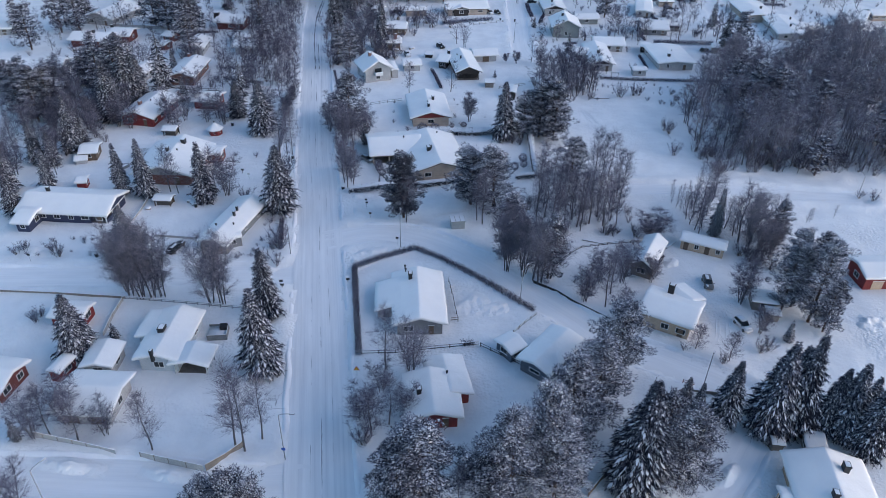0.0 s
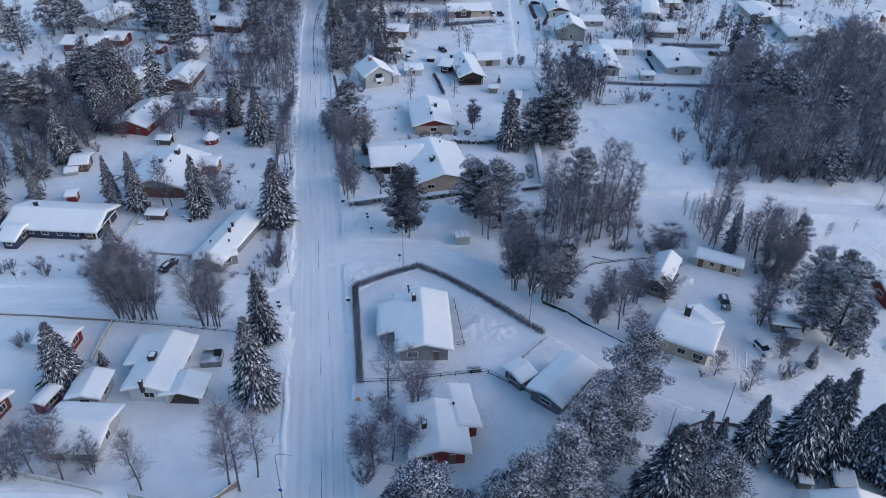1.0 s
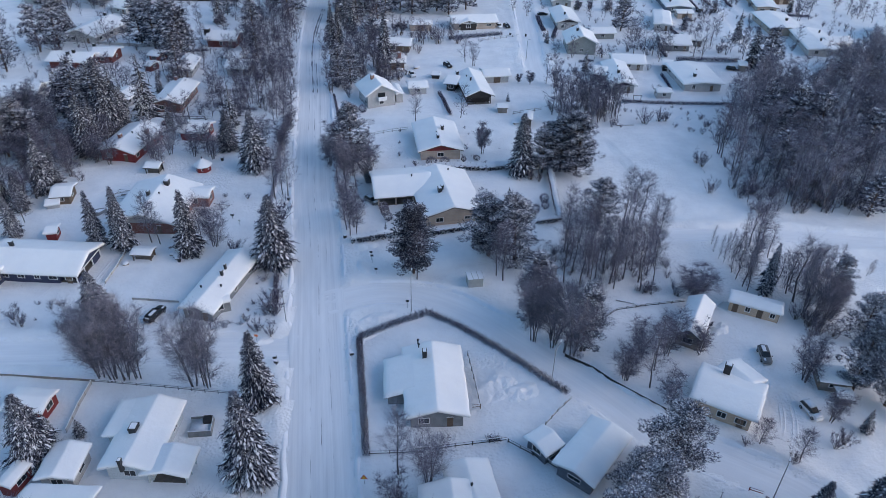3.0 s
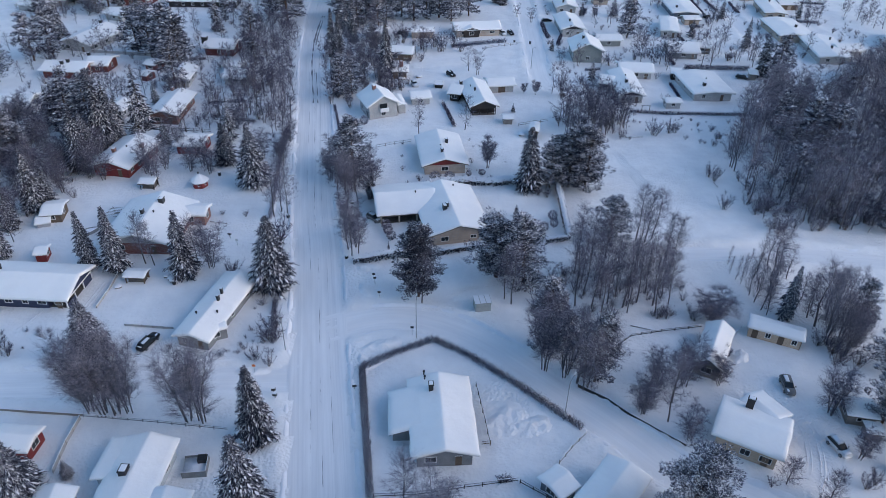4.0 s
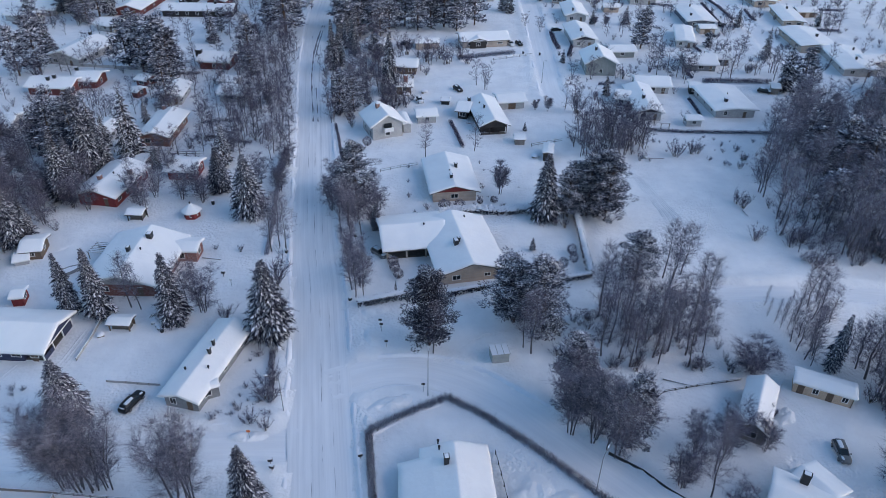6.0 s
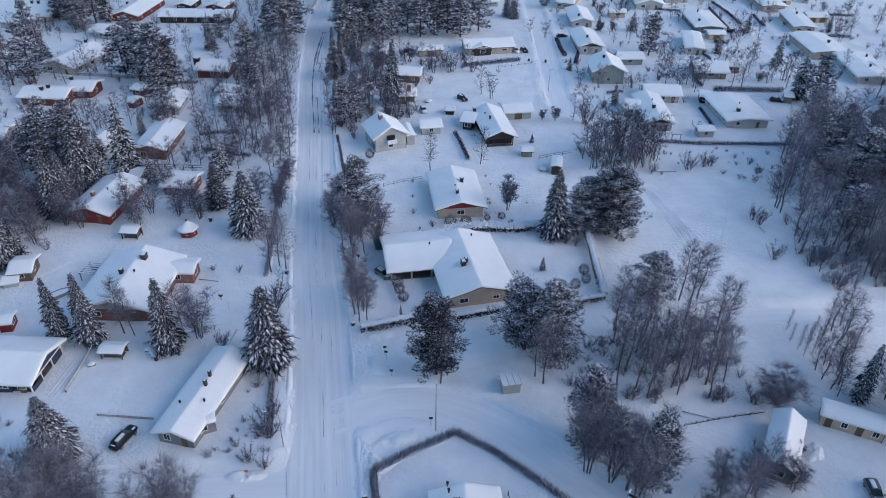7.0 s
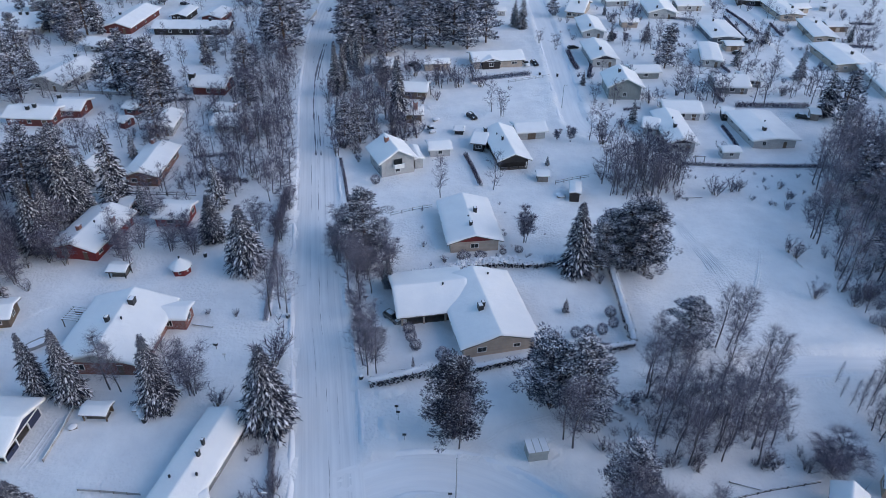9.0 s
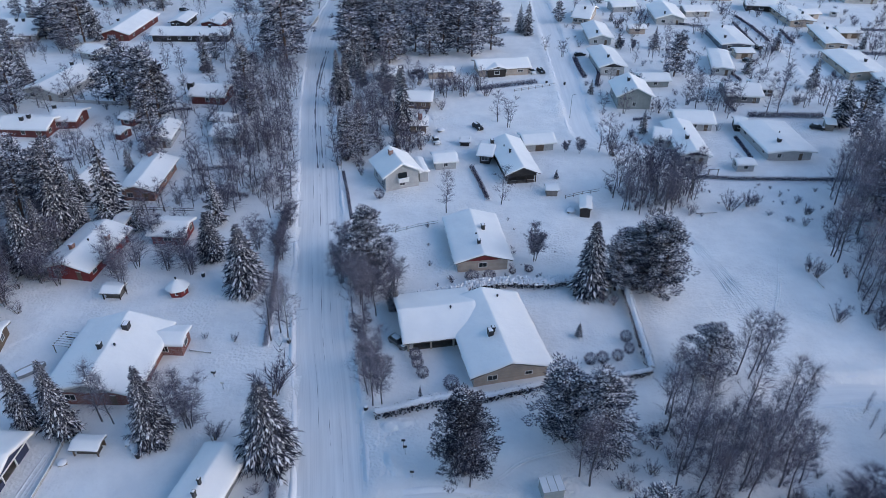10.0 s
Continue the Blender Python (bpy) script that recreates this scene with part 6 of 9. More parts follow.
shed(140.1, 385.3, 9.7, 8.0, 8.0, 2.2, "beige", "beige garage with snowy roof", "garage")
h = house(133.6, 350.6, 83.4, 24.8, 9.7, 2.5, "beige", "beige bungalow with many windows and snowy roof", windows=4, pitch=6)
chimney(h, 135.1, 355.7, 4.5, "black", 0.7)
shed(144.3, 358.1, 3.1, 9.7, 8.0, 2.2, "beige", "garage with open front and snowy roof", "garage", doors=2)
h = house(128.9, 318.1, 89.4, 24.3, 14.2, 2.5, "beige", "beige bungalow with broad snowy roof", windows=3, pitch=6)
chimney(h, 131.4, 315.9, 4.6, "black", 0.8)
h = house(134.2, 294.0, 84.4, 27.2, 12.8, 2.5, "lightgrey", "pale bungalow with broad snowy roof", windows=3, pitch=6)
wing(h, 142.0, 293.7, 10.3, 10.8, 9.0, 2.4, "lightgrey")
chimney(h, 134.2, 289.1, 4.7, "black", 0.6)
chimney(h, 138.5, 300.6, 4.4, "black", 0.5)
shed(131.1, 267.2, -34.8, 5.5, 13.2, 2.4, "red", "red timber shed with snowy roof", "shed")
shed(125.1, 255.7, -27.2, 3.7, 5.0, 1.8, "oldwood", "small shed buried under soft snow", "shed")
h = house(2.1, 309.5, 11.5, 19.0, 11.0, 2.5, "beige", "pale house with dark front gable and snowy roof", windows=3)
wing(h, 0.0, 305.8, 101.5, 6.0, 7.6, 2.6, "black")
shed(-19.1, 303.4, 9.5, 9.5, 6.0, 2.3, "beige", "pale garage with snowy roof", "garage", doors=1)
shed(-24.4, 258.8, 3.6, 5.8, 6.9, 2.4, "wood", "brown timber building half hidden by spruces", "shed")
h = house(-27.1, 278.2, -3.4, 13.1, 9.0, 2.4, "wood", "brown timber house behind snowy trees")
chimney(h, -23.8, 257.9, 5.5, "brickred", 1.0)
h = house(-36.7, 300.4, -13.1, 7.9, 9.0, 2.6, "lightgrey", "pale house hidden among spruces")
h = house(76.6, 380.4, 88.2, 22.4, 13.2, 2.5, "lightgrey", "low house with snowy roof")
chimney(h, 73.8, 371.6, 5.4, "black", 0.6)
shed(59.5, 358.9, 3.2, 7.6, 6.0, 2.1, "beige", "small beige shed with snowy roof", "shed")
h = house(91.1, 386.9, 7.5, 12.6, 9.0, 2.4, "lightgrey", "pale bungalow behind hedges")
h = house(123.5, 397.6, -7.9, 14.5, 10.0, 2.4, "black", "dark bungalow with snowy roof")
h = house(41.2, 376.7, -19.8, 8.4, 19.1, 2.6, "beige", "pale house beside the street")
chimney(h, 40.5, 373.8, 6.2, "black", 0.6)
shed(153.2, 389.0, -24.9, 3.8, 5.0, 2.0, "lightgrey", "small white playhouse with snowy roof", "shed")
h = house(60.0, 392.9, 12.4, 12.0, 9.0, 2.4, "lightgrey", "far bungalow with snowy roof")
h = house(175.4, 414.1, -3.6, 16.5, 10.0, 2.4, "lightgrey", "far bungalow with snowy roof")
h = house(107.3, 416.1, -3.1, 18.2, 10.0, 2.4, "beige", "far bungalow with snowy roof")
h = house(153.8, 423.2, -4.3, 15.6, 10.0, 2.4, "grey", "far bungalow with snowy roof")
shed(7.1, 373.0, 3.3, 4.1, 6.0, 2.1, "lightgrey", "small white shed beside pines", "shed")

# houses in the north-west
h = house(-143.2, 221.9, 6.2, 24.9, 12.0, 2.4, "lightgrey", "long pale house with deep roof snow behind pines")
h = house(-104.7, 221.5, 81.5, 9.0, 6.8, 2.4, "lightgrey", "pale gabled house behind spruces")
h = house(-178.1, 263.1, 10.8, 15.8, 10.0, 2.4, "lightgrey", "pale house behind tall pines")

# spruces
spruce(-107.5, 157.8, 11.5)
spruce(-103.0, 156.9, 9.5)
spruce(-101.4, 164.9, 16.2)
spruce(-99.4, 167.1, 10.4)
spruce(-102.2, 187.7, 14.0)
spruce(-99.7, 198.7, 21.9)
spruce(-96.7, 199.9, 15.0)
spruce(-91.7, 206.3, 20.8)
spruce(-97.2, 229.1, 8.0)
spruce(-152.2, 284.9, 10.5)
spruce(-99.9, 132.9, 11.3)
spruce(-106.2, 142.5, 11.2)
spruce(-98.6, 145.8, 10.6)
spruce(-168.5, 261.9, 16.7)

# conifers and bare trees in the north-west
pine(-154.3, 244.3, 17.5)
pine(-153.3, 264.8, 17.4)
pine(-148.8, 269.6, 19.5)
pine(-127.3, 186.6, 16.9)
pine(-120.3, 183.1, 17.8)
pine(-117.6, 186.5, 16.1)
pine(-132.9, 200.6, 13.7)
pine(-133.3, 192.5, 15.5)
pine(-104.9, 203.8, 19.4)
birch(-110.9, 174.1, 8.4)
birch(-105.4, 172.7, 11.4)
birch(-103.3, 178.5, 10.4)
birch(-110.2, 190.0, 8.9)
birch(-114.3, 160.0, 11.1)
birch(-115.4, 156.7, 10.4)
birch(-121.1, 169.8, 11.3)
birch(-117.5, 198.2, 10.4)
birch(-127.5, 211.7, 10.9)
birch(-119.5, 212.3, 11.1)
birch(-97.1, 191.0, 9.4)
birch(-99.3, 173.2, 8.4)
birch(-121.2, 193.5, 11.6)
birch(-114.2, 187.6, 8.5)
birch(-117.0, 173.7, 10.2)
birch(-111.2, 147.8, 12.0)
birch(-109.4, 150.9, 9.4)
birch(-117.9, 153.4, 9.0)
birch(-128.6, 169.2, 9.5)
birch(-55.7, 194.3, 8.8)
birch(-56.2, 207.7, 11.0)
birch(-58.8, 228.0, 9.2)
birch(-65.6, 244.9, 8.3)
birch(-64.1, 222.1, 10.4)
birch(-49.8, 190.5, 9.0)
birch(-50.8, 203.5, 8.7)
birch(-78.7, 196.8, 8.1)
birch(-83.5, 185.9, 11.4)
birch(-78.5, 263.4, 9.5)
birch(-77.7, 278.1, 10.4)
birch(-67.2, 271.6, 9.9)
birch(-74.5, 294.4, 11.5)
spruce(-40.2, 137.8, 16.9, 1.3)
spruce(-59.0, 141.4, 15.2, 1.05)
spruce(-73.3, 142.4, 15.1)
spruce(-79.3, 143.5, 13.4)
spruce(-54.6, 180.0, 15.6, 1.4)
spruce(-64.4, 190.6, 11.6, 1.35)
spruce(-67.4, 204.4, 13.0, 1.25)
spruce(-84.1, 201.4, 8.3)
spruce(-100.1, 304.1, 14.1)
spruce(-156.7, 290.4, 15.4)
spruce(-152.0, 336.4, 15.3)
spruce(13.6, 181.2, 17.0, 1.1)
spruce(-42.9, 239.2, 14.4)
for x, y, h in ((-50.2, 276.4, 17.6), (-48.4, 281.0, 15.0), (-52.2, 309.5, 11.8), (-45.2, 294.6, 16.6), (-48.6, 300.2, 14.0), (-31.3, 278.6, 12.4), (-28.8, 256.6, 20.2), (-45.0, 258.6, 8.0), (-46.0, 252.6, 9.0)):
    snowy_spruce(x, y, h)
spruce(14.8, 352.8, 13.8)
spruce(11.9, 355.7, 11.9)
spruce(62.2, 338.0, 8.8)
spruce(105.7, 297.7, 12.5)
spruce(101.4, 267.2, 16.1)
spruce(48.2, 337.3, 6.7)
spruce(52.1, 374.2, 5.7)
spruce(-99.7, 184.4, 18.2)
spruce(-101.9, 193.1, 12.6)
spruce(-91.8, 203.5, 14.0)
spruce(-99.0, 202.5, 19.0)
spruce(-24.7, 174.9, 7.0, 0.9)
spruce(12.5, 229.5, 3.1)
spruce(10.8, 180.3, 3.4)
spruce(-18.6, 151.6, 3.2, 0.6)
plant("column_pine", lambda s: pine_parts(s, 90, 330, 0.52, 3, 0.4), 1, 10, -11.4, 136.6, 17.4, 1.15, "dense dark pine with a birch before it", "pine tree")
birch(-10.5, 134.2, 12.5)
spruce(-31.4, 85.2, 17.8, 1.2)
spruce(-34.0, 99.8, 15.2, 1.15)
spruce(-64.0, 87.4, 13.6, 1.4)
spruce(-64.3, 91.6, 5.2)
spruce(-67.2, 117.2, 12.8, 1.35)
spruce(44.1, 77.4, 13.1)
spruce(50.3, 76.5, 18.1)
spruce(54.6, 76.7, 19.5)
spruce(59.2, 76.4, 13.7)
spruce(61.8, 75.3, 15.3)
spruce(63.9, 72.1, 16.3)
spruce(53.6, 78.4, 15.8)
spruce(27.0, 64.2, 21.5)
spruce(37.9, 78.6, 8.4)
spruce(40.2, 78.6, 7.4)
spruce(62.0, 97.5, 5.4)
spruce(67.0, 78.7, 9.7)
spruce(-59.7, 92.0, 3.6, 1.4)
spruce(-64.7, 68.4, 5.6)

# pines
pine(4.0, 144.0, 15.6, 1.1)
pine(9.5, 141.1, 17.2)
pine(29.6, 158.0, 12.4, 1.25)
pine(23.5, 182.9, 16.9)
pine(27.4, 181.2, 17.8, 0.88)
pine(21.1, 185.1, 14.2)
pine(19.0, 182.4, 13.0)
pine(26.6, 184.4, 17.3)
pine(-30.5, 185.3, 17.4)
pine(-42.2, 238.2, 15.0)
pine(-76.0, 266.6, 10.8, 1.1)
pine(-84.0, 324.0, 12.2, 0.9)
pine(-40.3, 255.0, 8.4, 1.1)
pine(-36.7, 287.0, 10.4)
pine(-38.4, 241.1, 13.1)
pine(-0.6, 333.4, 17.4)
pine(62.2, 307.5, 16.2)
pine(97.7, 247.9, 12.8)
pine(-156.4, 334.1, 21.9)
pine(-106.4, 267.3, 21.6)
pine(-100.9, 261.2, 20.4)
pine(-114.2, 271.4, 19.4)
pine(-120.7, 275.7, 17.0)
pine(-109.7, 216.4, 16.4)
pine(-116.2, 214.8, 17.0)
pine(-74.5, 315.4, 25.5)
pine(-74.2, 328.2, 24.5)
pine(-110.4, 202.1, 18.3)
pine(29.5, 371.2, 9.3)
pine(-84.2, 348.9, 21.6)
pine(-160.6, 330.4, 24.6)
pine(12.2, 122.4, 15.6, 0.85)
pine(64.2, 106.6, 16.6, 0.75)
pine(68.2, 103.6, 19.2, 0.8)
pine(69.8, 100.8, 12.5, 0.75)
pine(66.6, 108.0, 15.8, 0.75)
pine(28.4, 87.6, 17.0, 0.82)
pine(23.4, 76.4, 19.0, 0.75)
pine(18.5, 70.2, 21.0, 0.72)
pine(13.6, 63.6, 21.6, 0.72)
pine(9.6, 60.6, 20.0, 0.7)
pine(6.6, 61.4, 13.7)
pine(22.9, 83.4, 11.2)
pine(-3.2, 58.9, 18.2)
pine(-6.2, 58.7, 15.0)
pine(-28.0, 55.1, 12.2)
pine(-25.0, 54.4, 11.2)
pine(33.4, 64.2, 18.6, 0.72)
pine(32.9, 70.9, 13.2, 0.85)
pine(19.6, 114.2, 16.8, 0.7)
pine(4.2, 143.7, 14.9)
pine(-31.2, 55.4, 10.6)
pine(15.7, 62.0, 16.2)
pine(-95.5, 242.2, 17.8)

# pine wood along the street
wood_pine(-53.1, 325.8, 15.6)
wood_pine(-52.1, 330.7, 14.4)
wood_pine(-45.8, 326.4, 16.1)
wood_pine(-40.3, 323.4, 17.2)
wood_pine(-35.2, 325.0, 14.5)
wood_pine(-29.1, 329.2, 15.1)
wood_pine(-23.6, 324.3, 15.3)
wood_pine(-18.4, 327.8, 16.8)
wood_pine(-13.2, 330.0, 17.9)
wood_pine(-7.9, 325.1, 15.0)
wood_pine(-55.6, 350.4, 14.6)
wood_pine(-50.9, 352.3, 17.9)
wood_pine(-44.5, 349.6, 17.2)
wood_pine(-38.3, 351.4, 15.1)
wood_pine(-32.2, 355.6, 16.2)
wood_pine(-25.8, 352.1, 14.1)
wood_pine(-19.7, 354.0, 14.2)
wood_pine(-12.8, 356.7, 16.0)
wood_pine(-6.9, 351.6, 14.5)
wood_pine(-57.0, 374.5, 15.0)
wood_pine(-55.3, 379.3, 15.9)
wood_pine(-48.9, 377.0, 15.2)
wood_pine(-41.8, 380.1, 14.6)
wood_pine(-34.5, 383.2, 15.7)
wood_pine(-26.9, 378.3, 16.6)
wood_pine(-19.6, 381.4, 14.6)
wood_pine(-12.1, 384.6, 16.2)
wood_pine(-4.8, 377.8, 14.8)
wood_pine(1.5, 382.6, 14.2)
wood_pine(-57.0, 350.1, 17.6)
wood_pine(-53.7, 325.6, 17.0)
wood_pine(-53.6, 397.7, 14.0)
wood_pine(-52.6, 401.3, 14.8)
wood_pine(-42.4, 403.9, 14.6)
wood_pine(-31.8, 402.5, 16.1)
wood_pine(-21.4, 405.2, 14.4)
wood_pine(-10.8, 403.8, 15.9)
wood_pine(-82.1, 364.9, 17.3)
wood_pine(-95.3, 381.5, 17.9)
wood_pine(-94.5, 400.7, 17.5)
wood_pine(-82.3, 391.6, 15.4)
wood_pine(-45.5, 313.8, 14.3)
wood_pine(-37.6, 316.0, 14.6)
wood_pine(-50.1, 310.6, 15.8)
wood_pine(-219.5, 398.2, 16.6)
wood_pine(-174.7, 404.0, 15.5)
wood_pine(-168.6, 408.6, 17.1)
wood_pine(-149.4, 407.7, 17.0)
wood_pine(-138.3, 406.3, 17.7)
wood_pine(-129.0, 411.1, 17.8)
wood_pine(-117.3, 407.6, 15.5)
wood_pine(-107.2, 410.3, 15.8)
wood_pine(5.5, 417.3, 14.5)
wood_pine(14.0, 423.3, 16.2)
wood_pine(-198.8, 410.0, 15.5)
wood_pine(-209.3, 409.3, 15.1)

# birches
birch(-31.2, 68.2, 17.6)
birch(-29.8, 67.9, 16.8)
birch(-27.9, 70.5, 13.9)
birch(-43.6, 67.1, 13.2)
birch(-60.2, 69.5, 11.0)
birch(-55.4, 68.6, 12.1)
birch(-62.5, 69.1, 9.1)
birch(-51.8, 70.1, 8.0)
birch(-58.8, 72.1, 9.7)
birch(-10.6, 86.7, 14.0)
birch(-10.7, 81.1, 7.4)
birch(-8.8, 74.2, 11.2)
birch(-11.6, 72.1, 9.8)
birch(-6.2, 75.8, 7.5)
birch(-13.3, 74.8, 8.1)
birch(-58.4, 56.7, 9.7)
birch(40.6, 114.5, 6.3)
birch(31.8, 110.3, 12.2)
birch(34.8, 114.2, 10.3)
birch(30.1, 113.9, 8.3)
birch(26.3, 107.2, 7.5)
birch(14.8, 117.0, 14.4, 1.35)
birch(16.9, 114.1, 15.5, 1.35)
birch(11.5, 120.5, 14.8, 1.35)
birch(20.4, 114.3, 14.2, 1.35)
birch(22.7, 119.5, 11.8, 1.2)
birch(57.1, 109.0, 9.5)
birch(57.8, 99.7, 6.7)
birch(2.1, 61.4, 6.2)
birch(3.7, 62.9, 7.9)
birch(44.4, 94.3, 6.0)
birch(49.6, 91.7, 6.6)
birch(30.0, 106.0, 13.4)
birch(26.2, 107.4, 9.4)
birch(32.6, 102.4, 7.4)
birch(40.6, 116.7, 5.4)
birch(57.0, 108.2, 11.0)
orchard(44.7, 132.0, 5.8, 2.6)

# young birches, a spruce and a frosted pine round the yellow outbuilding
for x, y, h, w in ((53.2, 150.2, 5.4, 0.7), (52.6, 146.9, 5.0, 0.7), (53.3, 145.0, 6.6, 0.7), (53.8, 143.5, 8.0, 0.7), (55.8, 146.3, 7.3, 0.7), (55.7, 144.3, 7.0, 0.7), (56.9, 145.2, 7.2, 0.7),
                   (58.6, 147.5, 12.0, 0.8), (64.0, 152.0, 10.4, 1.6), (61.6, 150.4, 10.1, 1.6), (62.6, 148.0, 11.2, 1.6), (60.8, 146.2, 9.6, 1.4), (63.9, 145.8, 9.2, 1.4),
                   (54.7, 137.6, 8.8, 1.5), (55.3, 135.4, 10.2, 1.5), (56.9, 136.6, 11.0, 1.5), (54.2, 139.8, 8.0, 1.4), (57.8, 139.4, 9.6, 1.5), (56.3, 141.2, 8.6, 1.4), (59.6, 141.8, 8.8, 1.4), (55.6, 133.9, 8.4, 1.3),
                   (63.5, 131.1, 15.8, 1.6), (65.2, 129.4, 14.2, 1.7), (63.0, 133.4, 10.4, 1.6), (66.4, 133.0, 12.4, 1.7), (62.2, 136.0, 9.2, 1.5), (65.0, 136.4, 10.2, 1.6), (67.6, 136.2, 9.8, 1.6),
                   (73.3, 140.0, 7.9, 1.2), (74.9, 141.0, 7.2, 1.2), (76.9, 141.7, 7.0, 1.1), (71.6, 139.4, 8.4, 1.2), (75.8, 139.2, 7.0, 1.1), (69.8, 138.0, 8.6, 1.3),
                   (82.6, 140.4, 3.8, 1.1), (83.4, 140.7, 4.2, 1.1), (90.1, 143.1, 3.6, 1.0)):
    slim_birch(x, y, h, w)
clump_birch(63.8, 126.6, 14.6, 0.62)
clump_birch(66.2, 123.4, 10.6, 0.9)
clump_birch(69.1, 126.0, 9.2, 0.95)
clump_birch(66.8, 127.4, 10.4, 0.8)
pine(71.4, 119.6, 11.4, 1.0)
pine(75.4, 117.8, 12.0, 0.95)
pine(72.3, 132.9, 10.4, 0.95)
pine(70.8, 129.6, 8.6, 0.8)
snowy_spruce(58.8, 133.2, 12.1)

# birch grove
birch(19.1, 135.0, 14.0)
birch(21.2, 138.2, 14.9)
birch(22.3, 134.4, 12.7)
birch(24.2, 137.6, 14.2)
birch(25.4, 136.0, 13.6)
birch(27.5, 138.5, 13.5)
birch(28.2, 134.6, 14.3)
birch(29.9, 137.8, 14.2)
birch(31.2, 136.3, 14.5)
birch(33.5, 139.5, 12.3)
birch(34.1, 135.6, 14.9)
birch(36.3, 138.1, 11.5)
birch(37.4, 136.5, 12.9)
birch(21.3, 142.3, 12.9)
birch(24.2, 143.3, 12.1)
birch(27.8, 142.6, 11.5)
birch(31.0, 142.7, 11.7)
birch(34.5, 143.7, 12.6)
birch(37.0, 143.0, 13.1)
birch(20.2, 145.7, 14.1)
birch(26.6, 147.8, 13.8)
birch(33.3, 148.1, 14.7)
birch(39.6, 159.9, 13.3)
birch(37.3, 157.7, 13.8)
birch(35.7, 158.7, 14.8)
birch(40.1, 146.6, 14.3)
birch(28.9, 133.1, 11.3)
birch(33.8, 132.6, 13.1)
birch(23.7, 132.2, 12.5)
birch(21.3, 149.4, 14.9)
birch(39.7, 149.2, 13.9)
birch(24.1, 149.5, 13.6)
birch(6.8, 135.3, 14.5)
birch(5.4, 136.8, 11.8)
birch(28.0, 226.2, 13.6)
birch(29.3, 221.9, 11.9)
birch(31.1, 220.5, 11.9)
birch(32.6, 217.8, 12.2)
birch(35.6, 222.1, 13.4)
birch(37.0, 219.4, 12.9)
birch(39.5, 220.9, 13.6)
birch(40.8, 218.1, 11.2)
birch(44.4, 223.9, 11.0)
birch(27.2, 214.9, 13.5)
birch(30.1, 212.4, 11.3)
birch(36.1, 212.6, 11.7)
birch(35.5, 228.0, 13.8)
birch(42.0, 228.3, 11.9)
birch(44.7, 219.7, 11.9)
birch(25.5, 220.3, 10.2)

# birch wood in the east
EAST_WOOD = [(70.0, 206.0), (66.5, 187.0), (66.0, 171.0), (73.5, 165.5), (92.0, 164.2), (116.0, 163.3), (138.0, 180.0), (150.0, 228.0), (151.0, 280.0), (112.0, 244.0), (100.0, 247.0), (84.0, 231.0)]

# bare trees in the gardens
birch(-46.3, 165.2, 14.2)
birch(-44.9, 167.1, 14.1)
birch(-43.0, 164.8, 14.0)
birch(-32.4, 172.4, 11.8)
birch(-30.0, 170.5, 11.8)
birch(-28.1, 172.6, 11.8)
birch(-31.2, 175.9, 12.0)
birch(-25.7, 176.1, 9.4)
birch(-26.2, 149.3, 12.6)
birch(-27.4, 152.0, 12.3)
birch(-24.9, 150.2, 11.1)
birch(-15.3, 211.4, 11.5)
birch(-2.2, 215.9, 10.9)
birch(26.0, 244.9, 11.1)
birch(29.0, 244.3, 10.6)
birch(29.8, 253.0, 8.6)
birch(86.0, 275.1, 14.7)
birch(93.6, 290.5, 11.4)
birch(101.1, 275.8, 13.0)
birch(102.5, 330.8, 8.5)
birch(105.9, 334.2, 6.5)
birch(61.7, 278.5, 12.2)
birch(64.8, 274.2, 9.5)
birch(68.4, 277.5, 10.1)
birch(70.4, 275.3, 9.1)
birch(-77.7, 177.9, 10.7)
birch(-96.1, 181.0, 9.5)
birch(-92.3, 180.2, 8.8)
birch(-68.7, 145.2, 12.7)
birch(-66.7, 144.7, 11.0)
birch(-57.0, 143.8, 13.8)
birch(-54.5, 144.4, 10.4)
birch(-56.0, 146.2, 11.0)
birch(-67.1, 185.0, 7.7)
birch(-83.0, 184.2, 9.0)
birch(-80.6, 181.6, 8.2)
birch(-79.0, 186.8, 9.6)
birch(-72.4, 186.2, 8.0)
birch(-70.2, 189.4, 9.2)
birch(-134.6, 277.4, 11.9)
birch(-130.0, 275.3, 9.2)
birch(-124.7, 273.2, 8.2)
birch(25.8, 326.8, 7.4)
birch(20.1, 333.1, 6.5)
birch(-90.8, 308.6, 12.0)
birch(-82.5, 303.2, 9.9)
birch(2.1, 261.6, 10.5)
birch(-1.0, 265.6, 9.8)
birch(43.2, 232.9, 8.8)
birch(51.5, 236.5, 6.6)
birch(-89.9, 230.7, 12.7)
birch(-158.8, 320.5, 9.3)
birch(-77.4, 252.2, 6.9)
birch(-39.2, 311.2, 12.0)
roundtree(3.6, 192.2, 9.1)
roundtree(16.8, 245.2, 3.9)
roundtree(20.6, 244.6, 4.9)
roundtree(53.6, 334.8, 4.8)
roundtree(49.1, 336.0, 4.4)
birch(-66.4, 222.4, 10.1)
birch(-65.8, 228.5, 11.5)
birch(-60.1, 219.8, 9.2)
birch(-58.6, 225.7, 8.0)
birch(-57.8, 232.0, 11.8)
birch(-62.2, 235.1, 11.8)
birch(-66.8, 241.7, 11.7)
birch(-71.6, 248.7, 9.5)
birch(-76.0, 256.2, 9.8)
birch(-62.2, 245.4, 10.4)
